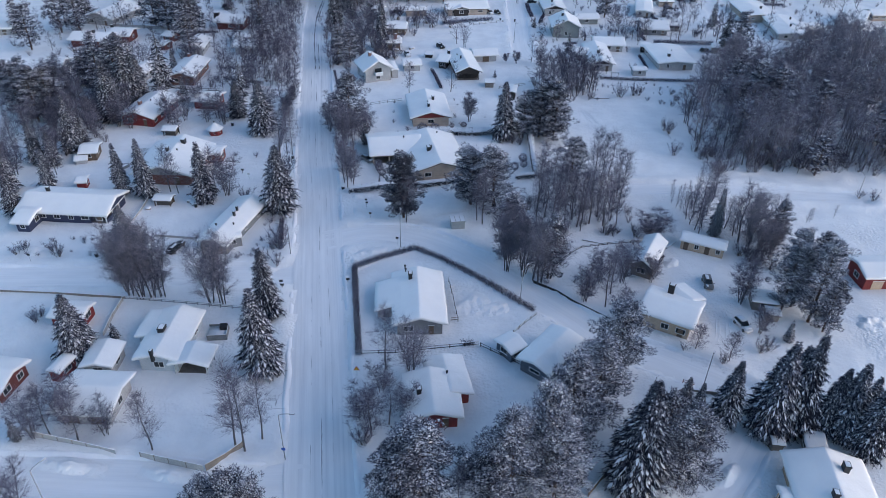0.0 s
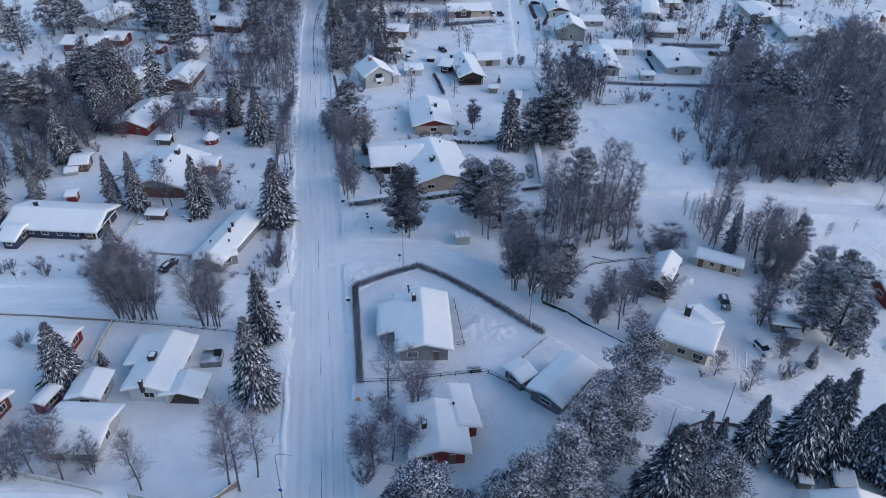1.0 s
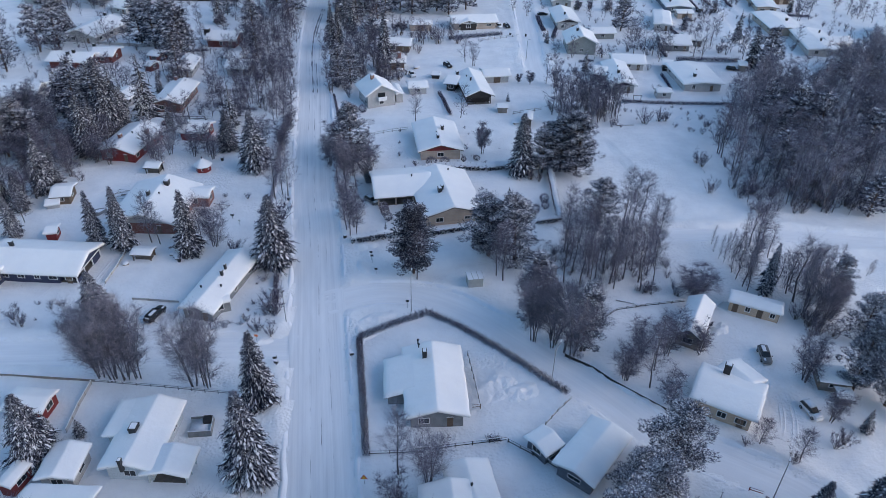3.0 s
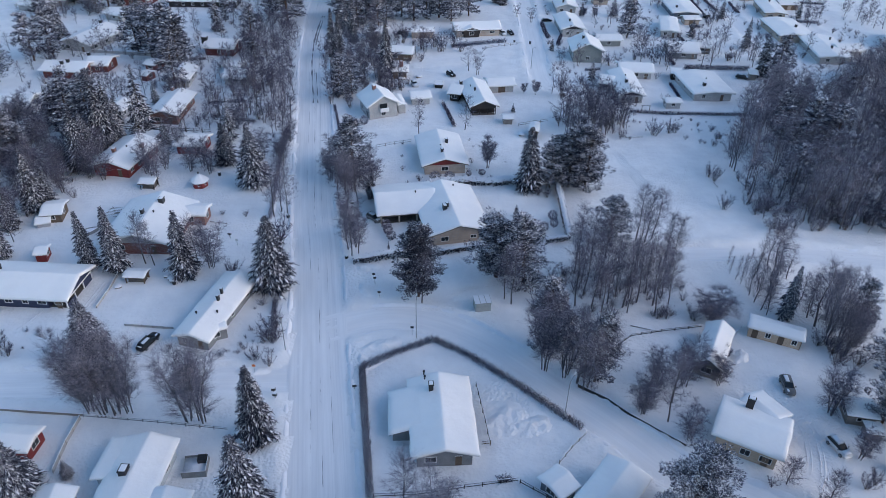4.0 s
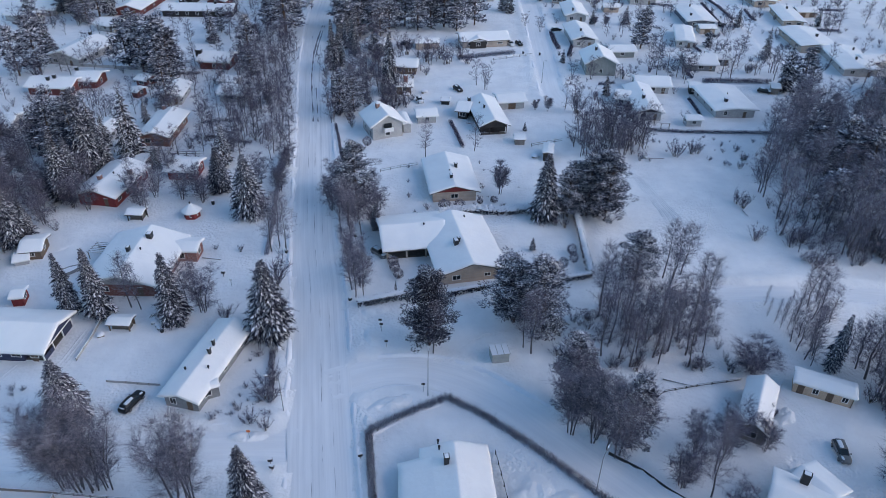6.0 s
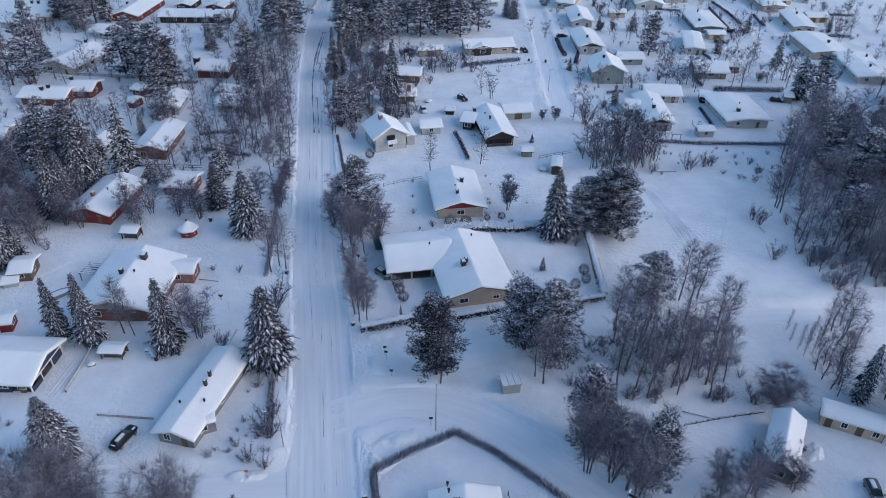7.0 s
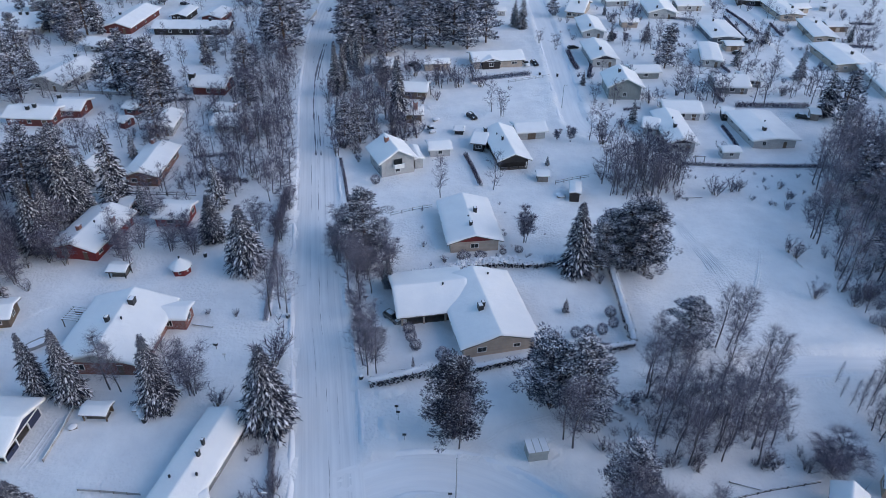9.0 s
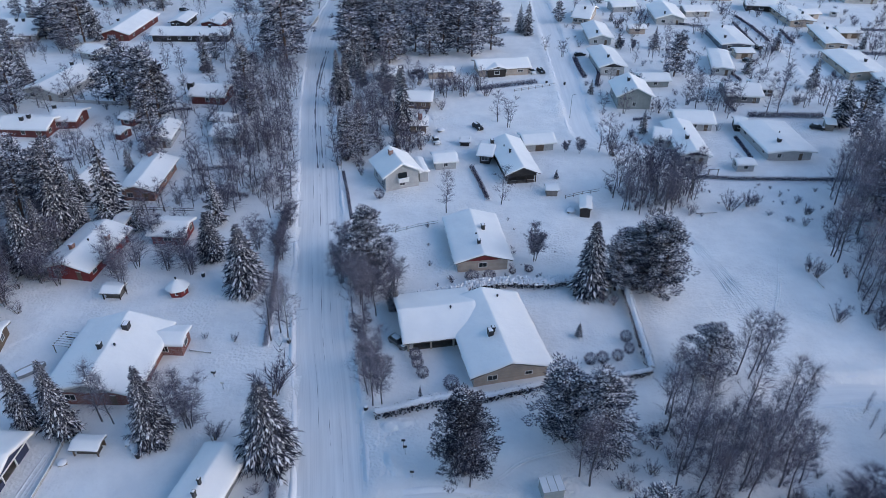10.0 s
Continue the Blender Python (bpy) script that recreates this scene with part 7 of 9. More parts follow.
birch(-61.3, 252.9, 10.4)
birch(-68.7, 256.5, 12.0)
birch(-74.8, 264.4, 11.8)
birch(-67.7, 266.9, 11.5)
birch(-65.6, 273.6, 9.3)
birch(-75.4, 277.8, 8.0)
birch(-83.3, 287.2, 8.8)
birch(-74.6, 290.1, 11.8)
birch(-71.7, 298.2, 10.6)
birch(-85.4, 303.1, 9.9)
birch(-82.3, 315.0, 11.8)
birch(-76.0, 309.3, 10.0)
birch(-67.6, 287.9, 9.8)
birch(-89.5, 327.4, 11.3)
birch(-84.7, 334.4, 8.1)
birch(-95.8, 327.1, 11.6)
birch(-94.8, 308.4, 10.3)
birch(-72.4, 231.4, 10.8)
birch(-55.9, 220.0, 11.8)
birch(-55.0, 225.9, 11.9)
birch(-56.9, 238.6, 10.7)
birch(-63.0, 265.0, 11.2)
birch(-60.8, 216.9, 8.1)
birch(-68.1, 234.8, 11.5)
birch(-72.9, 241.4, 10.5)
birch(-81.0, 268.5, 11.6)
birch(-90.2, 348.6, 10.0)
birch(-96.9, 348.2, 10.3)
birch(-103.7, 276.5, 8.8)
birch(-97.4, 263.4, 8.8)
birch(-108.6, 301.9, 8.0)
birch(-41.3, 261.8, 9.3)
birch(-38.2, 264.0, 12.6)
birch(-35.2, 268.4, 12.1)
birch(-39.0, 279.5, 10.5)
birch(-40.0, 250.1, 11.7)
birch(-47.3, 246.1, 11.3)
birch(-46.9, 253.5, 11.9)
birch(-35.6, 254.0, 12.7)
birch(-32.6, 258.1, 10.2)
birch(-30.1, 246.8, 11.0)
birch(-43.3, 294.2, 9.8)
birch(-38.6, 294.5, 9.5)
birch(-33.1, 284.6, 10.5)
birch(-23.8, 247.1, 12.6)
birch(-26.7, 243.4, 10.2)
birch(-51.8, 269.8, 10.3)
birch(-43.8, 232.6, 12.9)

# shrubs
shrub(-49.8, 142.0, 4.2)
shrub(-42.8, 151.5, 9.3)
shrub(52.3, 215.3, 5.7)
shrub(57.0, 217.4, 4.7)
shrub(59.0, 217.5, 3.9)
shrub(69.9, 219.3, 2.4)
shrub(60.9, 190.5, 4.3)
shrub(61.8, 188.5, 4.2)
shrub(67.7, 208.7, 2.3)
shrub(59.9, 173.9, 4.8)
shrub(-18.5, 189.7, 1.5)
shrub(-13.7, 183.9, 2.1)
shrub(-1.3, 189.3, 1.5)
shrub(-7.3, 188.7, 1.0)
shrub(1.6, 189.4, 1.3)
shrub(15.7, 178.4, 3.5)
shrub(17.8, 177.6, 2.8)
shrub(-58.2, 165.1, 1.4)
shrub(-52.8, 164.5, 2.0)
shrub(-30.3, 222.4, 4.0)
shrub(-37.5, 229.7, 3.2)
shrub(-26.6, 241.6, 4.2)
shrub(-23.0, 245.3, 4.2)
shrub(-6.4, 293.4, 6.8)
shrub(-11.1, 285.6, 7.6)
shrub(-3.8, 285.9, 5.7)
shrub(-18.5, 287.7, 6.7)
shrub(-13.9, 290.5, 7.7)
shrub(38.6, 278.4, 3.8)
shrub(95.3, 283.3, 3.8)
shrub(49.2, 274.4, 5.5)
shrub(36.6, 255.2, 4.4)
shrub(37.5, 251.5, 3.5)
shrub(-151.8, 286.5, 4.8)
shrub(-26.3, 295.1, 7.8)
shrub(-100.9, 302.3, 4.0)
shrub(61.6, 240.2, 3.4)
shrub(-146.3, 265.5, 2.7)
shrub(-91.0, 116.9, 2.9)
shrub(-89.8, 118.0, 2.9)
shrub(-84.0, 118.4, 3.6)
shrub(-81.8, 116.4, 3.6)
shrub(-37.1, 125.6, 4.4)
shrub(-37.0, 122.3, 5.8)
shrub(-38.7, 116.9, 3.6)
shrub(-36.1, 116.0, 2.9)
shrub(-44.8, 117.6, 2.1)
shrub(-41.2, 132.4, 2.2)
shrub(55.9, 94.2, 3.4)
shrub(57.7, 95.0, 4.0)
shrub(100.7, 153.2, 2.4)
shrub(103.6, 152.0, 3.2)
shrub(48.4, 90.9, 2.7)
shrub(42.3, 94.2, 2.0)
shrub(-12.7, 69.8, 5.0)
shrub(49.9, 72.8, 2.6)
shrub(-75.7, 97.3, 2.7)
shrub(-75.9, 95.7, 3.3)
shrub(2.7, 93.6, 1.6)
shrub(3.7, 93.7, 1.6)
shrub(43.1, 120.7, 4.3)
shrub(41.4, 116.4, 4.5)
shrub(38.8, 116.9, 5.7)
shrub(38.3, 118.1, 4.5)

# clipped garden bushes
ballbush(-19.9, 160.9, 2.6)
ballbush(-19.4, 158.8, 2.7)
ballbush(-18.4, 156.5, 2.4)
ballbush(-13.5, 153.9, 3.0)
for x, y in ((10.6, 160.6), (12.8, 161.0), (15.6, 161.7), (18.0, 163.6), (18.0, 166.8)):
    ballbush(x, y, 2.7, 0.9)
ballbush(-9.7, 184.7, 2.6, 1.3)
ballbush(-6.2, 184.8, 2.6, 1.3)
ballbush(-1.3, 187.3, 1.6, 1.2)
ballbush(2.1, 188.1, 1.7, 1.2)
spruce(9.7, 168.0, 3.5)
ballbush(-31.7, 217.5, 3.0)

# hedges
hedge([(-15.6, 89.4), (-17.5, 100.5), (-20.0, 115.8), (-14.2, 119.8), (-7.9, 123.4), (-1.1, 119.1), (6.0, 113.1), (16.1, 103.5)], 1.5, 1.15, 0.14)
hedge([(2.7, 93.3), (4.5, 93.4)], 1.0, 0.8)
snowy_hedge([(-25.6, 146.9), (-22.0, 148.2), (-16.1, 150.3), (-9.3, 151.2)], 1.9, 1.8)
snowy_hedge([(-8.7, 151.0), (-4.0, 152.7), (1.6, 154.5)], 1.4, 1.3)
snowy_hedge([(20.9, 184.2), (20.9, 175.1), (20.9, 163.9), (20.9, 158.9)], 1.7, 1.6)
snowy_hedge([(20.9, 158.6), (17.6, 157.7), (15.5, 157.0)], 1.4, 1.3)
snowy_hedge([(-20.1, 177.7), (-13.7, 179.6), (-8.0, 182.2), (-1.7, 183.4), (4.6, 183.0), (9.3, 184.3), (13.9, 184.9), (19.2, 185.5)], 1.4, 2.3, "uneven row of low shrubs buried in snow", 1.35)
hedge([(48.6, 231.3), (58.5, 230.4), (73.0, 230.7), (84.7, 230.9), (97.3, 230.8)], 1.3, 1.0)
hedge([(75.7, 272.0), (85.7, 272.1), (98.7, 272.2)], 2.0, 1.4, 0.05, "long dense dark hedge behind a bungalow")
hedge([(66.9, 256.5), (67.0, 247.3), (66.8, 242.1)], 1.1, 0.9)
hedge([(-9.3, 234.6), (-7.7, 228.4), (-6.0, 220.5), (-5.4, 217.7)], 1.3, 1.0)
hedge([(-42.5, 231.0), (-40.0, 220.6), (-37.2, 207.3)], 0.8, 0.7, 0.4)
hedge([(-7.4, 289.8), (2.1, 293.8), (13.7, 298.0)], 1.7, 2.2)
hedge([(29.8, 323.8), (30.0, 311.7), (30.7, 303.2)], 1.4, 1.6)
hedge([(108.2, 384.3), (109.9, 367.4), (110.0, 348.3)], 1.2, 1.0)
hedge([(120.3, 364.0), (118.8, 351.0), (119.3, 346.6)], 1.2, 1.0)
hedge([(151.4, 365.7), (164.5, 364.9)], 1.4, 1.0)
hedge([(-51.8, 195.0), (-52.2, 205.5), (-52.6, 211.8)], 2.6, 1.6, 0.4, "tall bare frosted hedge along the street")
hedge([(-36.5, 121.2), (-38.1, 129.0), (-38.9, 133.7)], 1.2, 1.0, 0.35)
hedge([(-46.9, 163.1), (-48.9, 178.7), (-51.5, 194.6)], 1.0, 0.9, 0.75)

# fences
fence([(-87.3, 103.9), (-76.2, 103.8), (-62.5, 103.2)], 0.7, "oldwood")
fence([(-62.5, 103.2), (-50.4, 102.4), (-39.1, 101.4)], 0.7, "grey", "low grey fence along the lane", 2.4, True)
fence([(-62.7, 102.6), (-62.6, 97.7), (-62.0, 92.3)], 0.9, "lightgrey", "pale wooden panel fence between gardens")
fence([(-63.4, 69.4), (-56.0, 68.0), (-48.8, 66.4)], 1.2, "lightgrey", "pale board fence beside the lane")
fence([(-45.0, 66.2), (-40.5, 65.3), (-34.9, 64.2)], 1.2, "lightgrey", "pale board fence beside the lane")
fence([(-34.7, 64.4), (-32.4, 66.5), (-30.4, 69.0)], 1.2, "oldwood", "weathered board fence at the street corner")
fence([(-15.2, 90.0), (-9.3, 90.5), (-2.4, 92.0), (5.5, 93.5)], 1.0, "black", "dark rail fence in deep snow", 2.4, True)
fence([(5.7, 93.2), (11.1, 89.7), (16.6, 85.5)], 1.0, "black", "dark rail fence behind the garages", 2.4, True)
fence([(11.8, 96.9), (14.0, 99.8), (16.6, 102.7)], 1.0, "oldwood", "short weathered rail fence", 2.4, True)
fence([(16.8, 113.2), (21.3, 110.1), (24.0, 107.2), (27.5, 104.3), (31.7, 100.9)], 0.55, "black", "low dark board fence along the lane")
fence([(23.6, 120.9), (25.5, 123.9), (28.2, 126.3), (34.1, 127.9), (42.1, 129.6)], 0.7, "black", "low dark garden fence half buried", 2.4, True)
fence([(-64.8, 125.2), (-61.6, 125.1), (-55.6, 124.7)], 0.55, "lightgrey", "low pale edging fence")
fence([(-72.2, 130.1), (-72.2, 135.8), (-72.8, 144.2)], 0.6, "lightgrey", "low pale edging beside a drive")
fence([(-106.1, 210.3), (-93.8, 209.7), (-74.3, 209.4)], 1.1, "black", "dark rail fence between gardens", 2.6, True)
fence([(-26.6, 202.1), (-21.7, 204.7), (-17.2, 206.3)], 1.0, "lightgrey", "low pale rail fence across a garden", 2.4, True)
fence([(13.6, 219.3), (18.0, 221.4), (22.5, 223.0)], 1.0, "oldwood", "low wooden garden fence", 2.4, True)
fence([(5.6, 289.9), (15.3, 294.4), (20.2, 296.2)], 1.0, "lightgrey", "pale rail fence by the street", 2.4, True)
fence([(-138.8, 274.9), (-120.3, 273.4), (-107.6, 272.6)], 1.0, "lightgrey", "pale garden wall-like fence")
fence([(-73.6, 352.0), (-72.9, 360.0), (-72.6, 371.0)], 1.7, "lightgrey", "pale board fence at the bend of the street", 2.4)
fence([(33.3, 80.4), (36.2, 82.2), (39.2, 83.6), (44.0, 83.2), (46.6, 82.6)], 0.9, "oldwood", "weathered board fence along the lane corner")
fence([(40.0, 85.9), (41.8, 85.2)], 0.8, "red", "short red rail by the lane", 2.4, True)
fence([(-0.4, 112.6), (0.6, 106.8), (1.6, 100.2)], 1.0, "black", "dark terrace railing beside the house", 2.2, True)
fence([(1.6, 100.2), (0.2, 99.9)], 1.0, "wood", "brown wooden porch railing by the house", 2.2, True)
fence([(59.7, 75.5), (63.9, 75.1)], 1.0, "oldwood", "weathered rail fence below spruces", 2.4, True)
fence([(20.6, 62.2), (23.0, 65.2), (24.4, 66.3)], 1.2, "wood", "brown board fence below pines")

# street lamps and signs
street_lamp(-11.1, 123.8, 8.6, 90)
street_lamp(13.5, 105.5, 8.5, 60)
street_lamp(-23.7, 66.9, 9.6, 0, 1.6, True)
street_lamp(-54.4, 57.0, 8.1, 60)
street_lamp(-42.7, 164.1, 11.2, 0)
street_lamp(21.2, 269.6, 7.2, 0, 0.3)
street_lamp(-34.0, 119.7, 7.9, 180)
street_lamp(100.8, 154.1, 5.6, 90)
street_lamp(43.0, 84.6, 7.6, 60, 0.4)
street_lamp(33.4, 81.0, 5.2, 60, 0.4)
post_sign(-15.3, 84.6, 2.2, "triangle")
post_sign(-11.9, 124.7, 2.4, "board")
post_sign(-20.6, 141.0, 2.2, "board")
post_sign(-20.3, 140.0, 2.0, "board")
post_sign(-86.5, 114.1, 2.2, "board")
post_sign(-51.4, 152.5, 1.8, "plate")
post_sign(-38.1, 114.2, 1.9, "orange")
post_sign(-19.0, 135.6, 1.8, "board")
mailbox(-20.6, 110.7)
mailbox(-33.2, 108.1)
mailbox(-33.7, 109.3)
mailbox(-28.9, 170.1)
mailbox(-53.8, 155.4)
waste_bin(-42.9, 164.4)
waste_bin(-27.2, 148.6)
waste_bin(23.0, 297.4)
waste_bin(17.0, 298.2)
waste_bin(-74.1, 116.9)
waste_bin(-60.2, 138.2)
waste_bin(-59.7, 139.5)
waste_bin(-64.5, 184.1)

# parked cars
car(-58.7, 120.6, 72, PAINT["black"], "black estate car parked on a snowy drive", 0.0, 4.9)
car(52.2, 114.4, -95, PAINT["grey"], "grey estate car parked in a snowy yard", 0.03)
car(55.1, 101.4, -72, PAINT["white"], "car buried under a layer of snow", 0.22, 4.2)
car(-7.0, 260.1, -59, PAINT["black"], "black car parked on snow beside a garden")
car(12.9, 308.3, -70, PAINT["white"], "pale car with snow on its roof", 0.12)
car(16.1, 308.7, -69, PAINT["black"], "dark car parked before a garage")
car(93.7, 324.0, -4, PAINT["black"], "black car parked in a snowy yard")
car(93.7, 264.1, -26, PAINT["black"], "dark car with snowy roof by a shed", 0.1)
car(-27.3, 306.0, 57, PAINT["black"], "dark car parked under trees")
car(-23.1, 164.7, -44, PAINT["grey"], "dark grey car beside a carport", 0.08)
car(102.9, 339.3, 44, PAINT["black"], "dark car beside a garage")
car(-132.9, 379.2, -22, PAINT["black"], "dark car parked behind terraces")
car(-18.9, 249.9, -72, PAINT["white"], "small car covered in snow", 0.2, 3.8)
car(-79.6, 131.7, -13, PAINT["black"], "dark car under the carport roof")
car(32.4, 327.6, 17, PAINT["black"], "dark car parked by a hedge", 0.1)

# garden things
gazebo(-67.7, 178.6)
pergola(-81.7, 162.2, -8)
boat(-85.3, 155.6, 45)
kiosk(1.0, 133.7, 11)
swing_frame(16.0, 180.8, 15)
swing_frame(53.8, 233.4, 2, 2.4)
snow_seat(-62.5, 140.7)
snow_seat(-61.4, 139.9)
snow_seat(-60.8, 139.2)
snow_seat(-70.8, 136.6)
snow_seat(62.0, 322.3, 2.0)
snow_seat(-71.1, 402.2, 2.0)
snow_seat(-17.8, 257.9, 2.0)
snow_seat(-23.4, 255.3, 2.0)
snow_seat(14.2, 213.1, 2.0)
log(46.3, 213.4, 6, 5.0)
log(61.4, 185.8, -84, 2.5)
log(-58.1, 161.5, -9, 4.0, "dark bare strip of garden edging in snow")
log(31.1, 128.6, -18, 5.0, "snow-covered timber lying in a clearing")
log(48.2, 128.5, 45, 4.0, "snow-covered timber lying in a clearing")
shed(-10.8, 249.3, -4.2, 3.1, 3.5, 1.2, "black", "small dark trailer box with snow on top", "trailer")

# ploughed heaps and tracks
snow_heap(-16.7, 122.1, 6.0, 2.2, 1.2, 25)
snow_heap(-20.3, 118.5, 2.6, 1.5, 0.9, 108)
snow_heap(-22.3, 145.9, 3.8, 1.8, 0.8, -162)
snow_heap(-20.8, 137.4, 5.0, 2.5, 0.9, -48)
snow_heap(4.0, 105.2, 5.1, 5.0, 0.9, 62)
snow_heap(80.1, 103.7, 3.5, 3.2, 1.3, 13)
snow_heap(-88.1, 118.1, 7.4, 2.8, 0.9, -6)
snow_heap(-55.1, 64.4, 6.3, 1.6, 0.8, -6)
snow_heap(-39.9, 63.6, 4.6, 1.6, 0.8, -9)
snow_heap(-23.4, 146.5, 4.0, 1.6, 0.7, -12)
snow_heap(42.0, 67.0, 3.2, 1.2, 1.1, 48, "low trailer shape buried under snow")
snow_heap(8.0, 104.0, 5.5, 3.0, 0.8, 20)
snow_heap(-38.5, 114.8, 3.2, 1.2, 0.8, 5)
snow_heap(46.5, 121.5, 3.4, 2.0, 1.0, 60)
snow_heap(44.5, 110.5, 1.6, 1.3, 1.6, 20)
for shift in (-0.9, 0.9):
    track([(-20.6, 267.7 + shift), (-5.9, 273.2 + shift), (8.4, 277.9 + shift), (19.5, 289.5 + shift)], 0.7)
MAIN_TRACK = [(-63.4, 341.0), (-62.7, 328.9), (-62.0, 317.1), (-61.3, 307.2), (-60.6, 299.1), (-59.6, 290.2), (-56.5, 269.2), (-54.9, 260.2), (-52.9, 250.1), (-49.6, 233.4)]
worn_track(MAIN_TRACK[1:7], 0.26)
worn_track([(x + 0.9, y) for x, y in MAIN_TRACK[1:6]], 0.18)
worn_track([(x + 0.1, y) for x, y in MAIN_TRACK[6:]], 0.17)
worn_track([(x + 1.5, y) for x, y in MAIN_TRACK[7:]], 0.13)
track([(17.0, 60.5), (18.6, 65.0), (21.2, 69.0), (25.0, 72.5)], 0.5)
track([(19.0, 60.5), (21.0, 65.1), (22.8, 68.0), (26.4, 71.3)], 0.5)
track([(52.0, 110.0), (53.0, 105.0), (51.0, 97.0), (47.0, 91.0)], 0.5)
track([(50.2, 110.0), (51.2, 105.0), (49.4, 98.0), (45.6, 92.0)], 0.5)
track([(-90.0, 116.0), (-84.0, 122.5), (-81.5, 129.0)], 0.6)
track([(-88.0, 115.5), (-82.4, 121.5), (-79.8, 128.5)], 0.6)
track([(38.8, 202.8), (40.1, 193.9), (41.7, 183.9), (42.2, 175.0)], 0.35)
track([(39.2, 202.9), (40.7, 194.0), (42.7, 184.0), (43.5, 175.0)], 0.35)
track([(39.8, 202.9), (41.8, 194.0), (44.0, 184.0), (45.6, 175.1)], 0.35)
track([(40.3, 202.9), (42.5, 194.0), (45.1, 184.1), (47.2, 175.1)], 0.35)
track([(58.2, 199.0), (51.7, 182.4), (46.7, 171.8)], 0.35)
track([(-6.6, 135.7), (-2.2, 139.4), (4.0, 141.7)], 0.4)
track([(-93.6, 160.9), (-87.7, 167.3), (-79.7, 170.8)], 0.4)
track([(-61.7, 165.0), (-51.5, 161.5), (-43.0, 161.4)], 0.5)
track([(-62.2, 166.5), (-52.3, 164.5), (-43.5, 163.7)], 0.5)
track([(-44.6, 74.5), (-43.4, 78.8), (-42.1, 83.5)], 0.5)
track([(-42.9, 73.4), (-41.6, 77.7), (-40.4, 82.6)], 0.5)

# more bare trees and shrubs between the gardens
shrub(66.3, 373.3, 5.9)
shrub(53.1, 364.3, 6.5)
shrub(65.3, 380.1, 5.8)
shrub(95.7, 388.1, 5.6)
shrub(103.4, 388.5, 4.9)
shrub(90.1, 314.7, 3.1)
shrub(93.8, 309.1, 3.5)
shrub(119.1, 348.8, 4.5)
shrub(128.2, 349.3, 2.9)
shrub(118.3, 384.9, 4.4)
shrub(135.8, 395.1, 4.0)
shrub(116.4, 330.2, 1.7)
shrub(119.2, 329.7, 2.0)
shrub(94.4, 282.4, 4.4)
shrub(83.3, 310.3, 3.2)
shrub(68.0, 332.3, 5.0)
shrub(65.9, 332.1, 3.7)
shrub(-86.8, 261.8, 2.7)
shrub(-146.8, 263.3, 3.6)
shrub(-152.6, 288.0, 3.2)
shrub(29.8, 244.0, 7.5)
shrub(-29.7, 241.5, 4.2)
shrub(62.3, 317.4, 2.9)
shrub(104.7, 359.3, 3.5)
shrub(105.9, 334.2, 3.2)
shrub(155.3, 374.1, 3.6)
shrub(166.3, 374.7, 4.8)
shrub(145.8, 339.7, 4.4)
shrub(42.4, 298.4, 4.0)
shrub(34.3, 295.3, 3.0)
birch(86.0, 292.7, 10.5)
birch(83.0, 275.9, 13.6)
birch(73.3, 276.3, 10.6)
birch(70.9, 279.9, 10.2)
birch(59.9, 281.7, 10.2)
birch(65.6, 294.2, 9.6)
birch(66.9, 284.4, 11.2)
birch(106.2, 281.5, 11.1)
birch(102.7, 283.7, 11.2)
birch(108.6, 324.7, 8.3)
birch(109.2, 334.4, 8.6)
birch(32.6, 239.0, 7.4)
birch(34.2, 235.8, 8.2)
birch(39.1, 234.3, 8.9)
birch(41.7, 236.1, 9.7)
birch(-167.3, 310.7, 10.1)
birch(-167.4, 316.9, 9.2)
birch(-94.8, 265.7, 7.2)
birch(-100.0, 272.1, 7.2)
birch(-92.9, 267.9, 6.3)
birch(-109.4, 241.6, 8.3)
birch(-108.6, 247.1, 7.6)
birch(106.6, 348.1, 6.7)
birch(125.9, 360.4, 8.0)
birch(116.1, 389.3, 7.3)
birch(-40.6, 270.3, 8.0)
birch(-37.6, 257.9, 8.0)
birch(-34.0, 246.6, 6.8)
birch(-33.3, 266.3, 10.0)
birch(-30.7, 254.2, 9.2)
birch(-27.8, 246.9, 7.4)
birch(-25.2, 258.4, 8.9)
birch(-23.3, 252.7, 6.4)
birch(-40.4, 253.8, 9.9)
birch(-37.2, 246.5, 8.1)
birch(-42.5, 257.7, 9.9)
birch(-34.1, 275.1, 8.8)
birch(-36.7, 284.4, 8.9)
birch(-41.3, 284.2, 7.3)
birch(-42.9, 274.7, 9.5)
birch(-21.3, 287.6, 9.7)
birch(-17.6, 285.3, 9.8)
birch(-14.8, 287.9, 6.3)
birch(-9.3, 288.2, 7.0)
birch(-5.5, 290.9, 8.5)
birch(-20.1, 278.0, 6.7)
birch(-71.2, 238.0, 9.6)
birch(-68.5, 236.5, 10.4)
birch(-63.3, 236.7, 7.7)
birch(-59.9, 238.5, 7.2)
birch(-83.8, 282.2, 10.8)
birch(-78.7, 273.0, 9.6)
birch(-80.8, 292.4, 9.9)
birch(-72.4, 268.9, 10.9)
birch(-71.0, 278.0, 10.6)
birch(-69.9, 285.3, 10.7)
birch(-70.2, 252.5, 7.6)
birch(-65.3, 245.3, 8.3)
birch(-64.2, 258.7, 7.9)
birch(-59.4, 247.4, 10.9)
birch(-90.4, 314.6, 7.6)
birch(-80.7, 321.3, 8.7)
birch(-103.6, 347.9, 8.6)
birch(-98.5, 363.9, 7.6)
birch(-97.8, 381.4, 7.8)
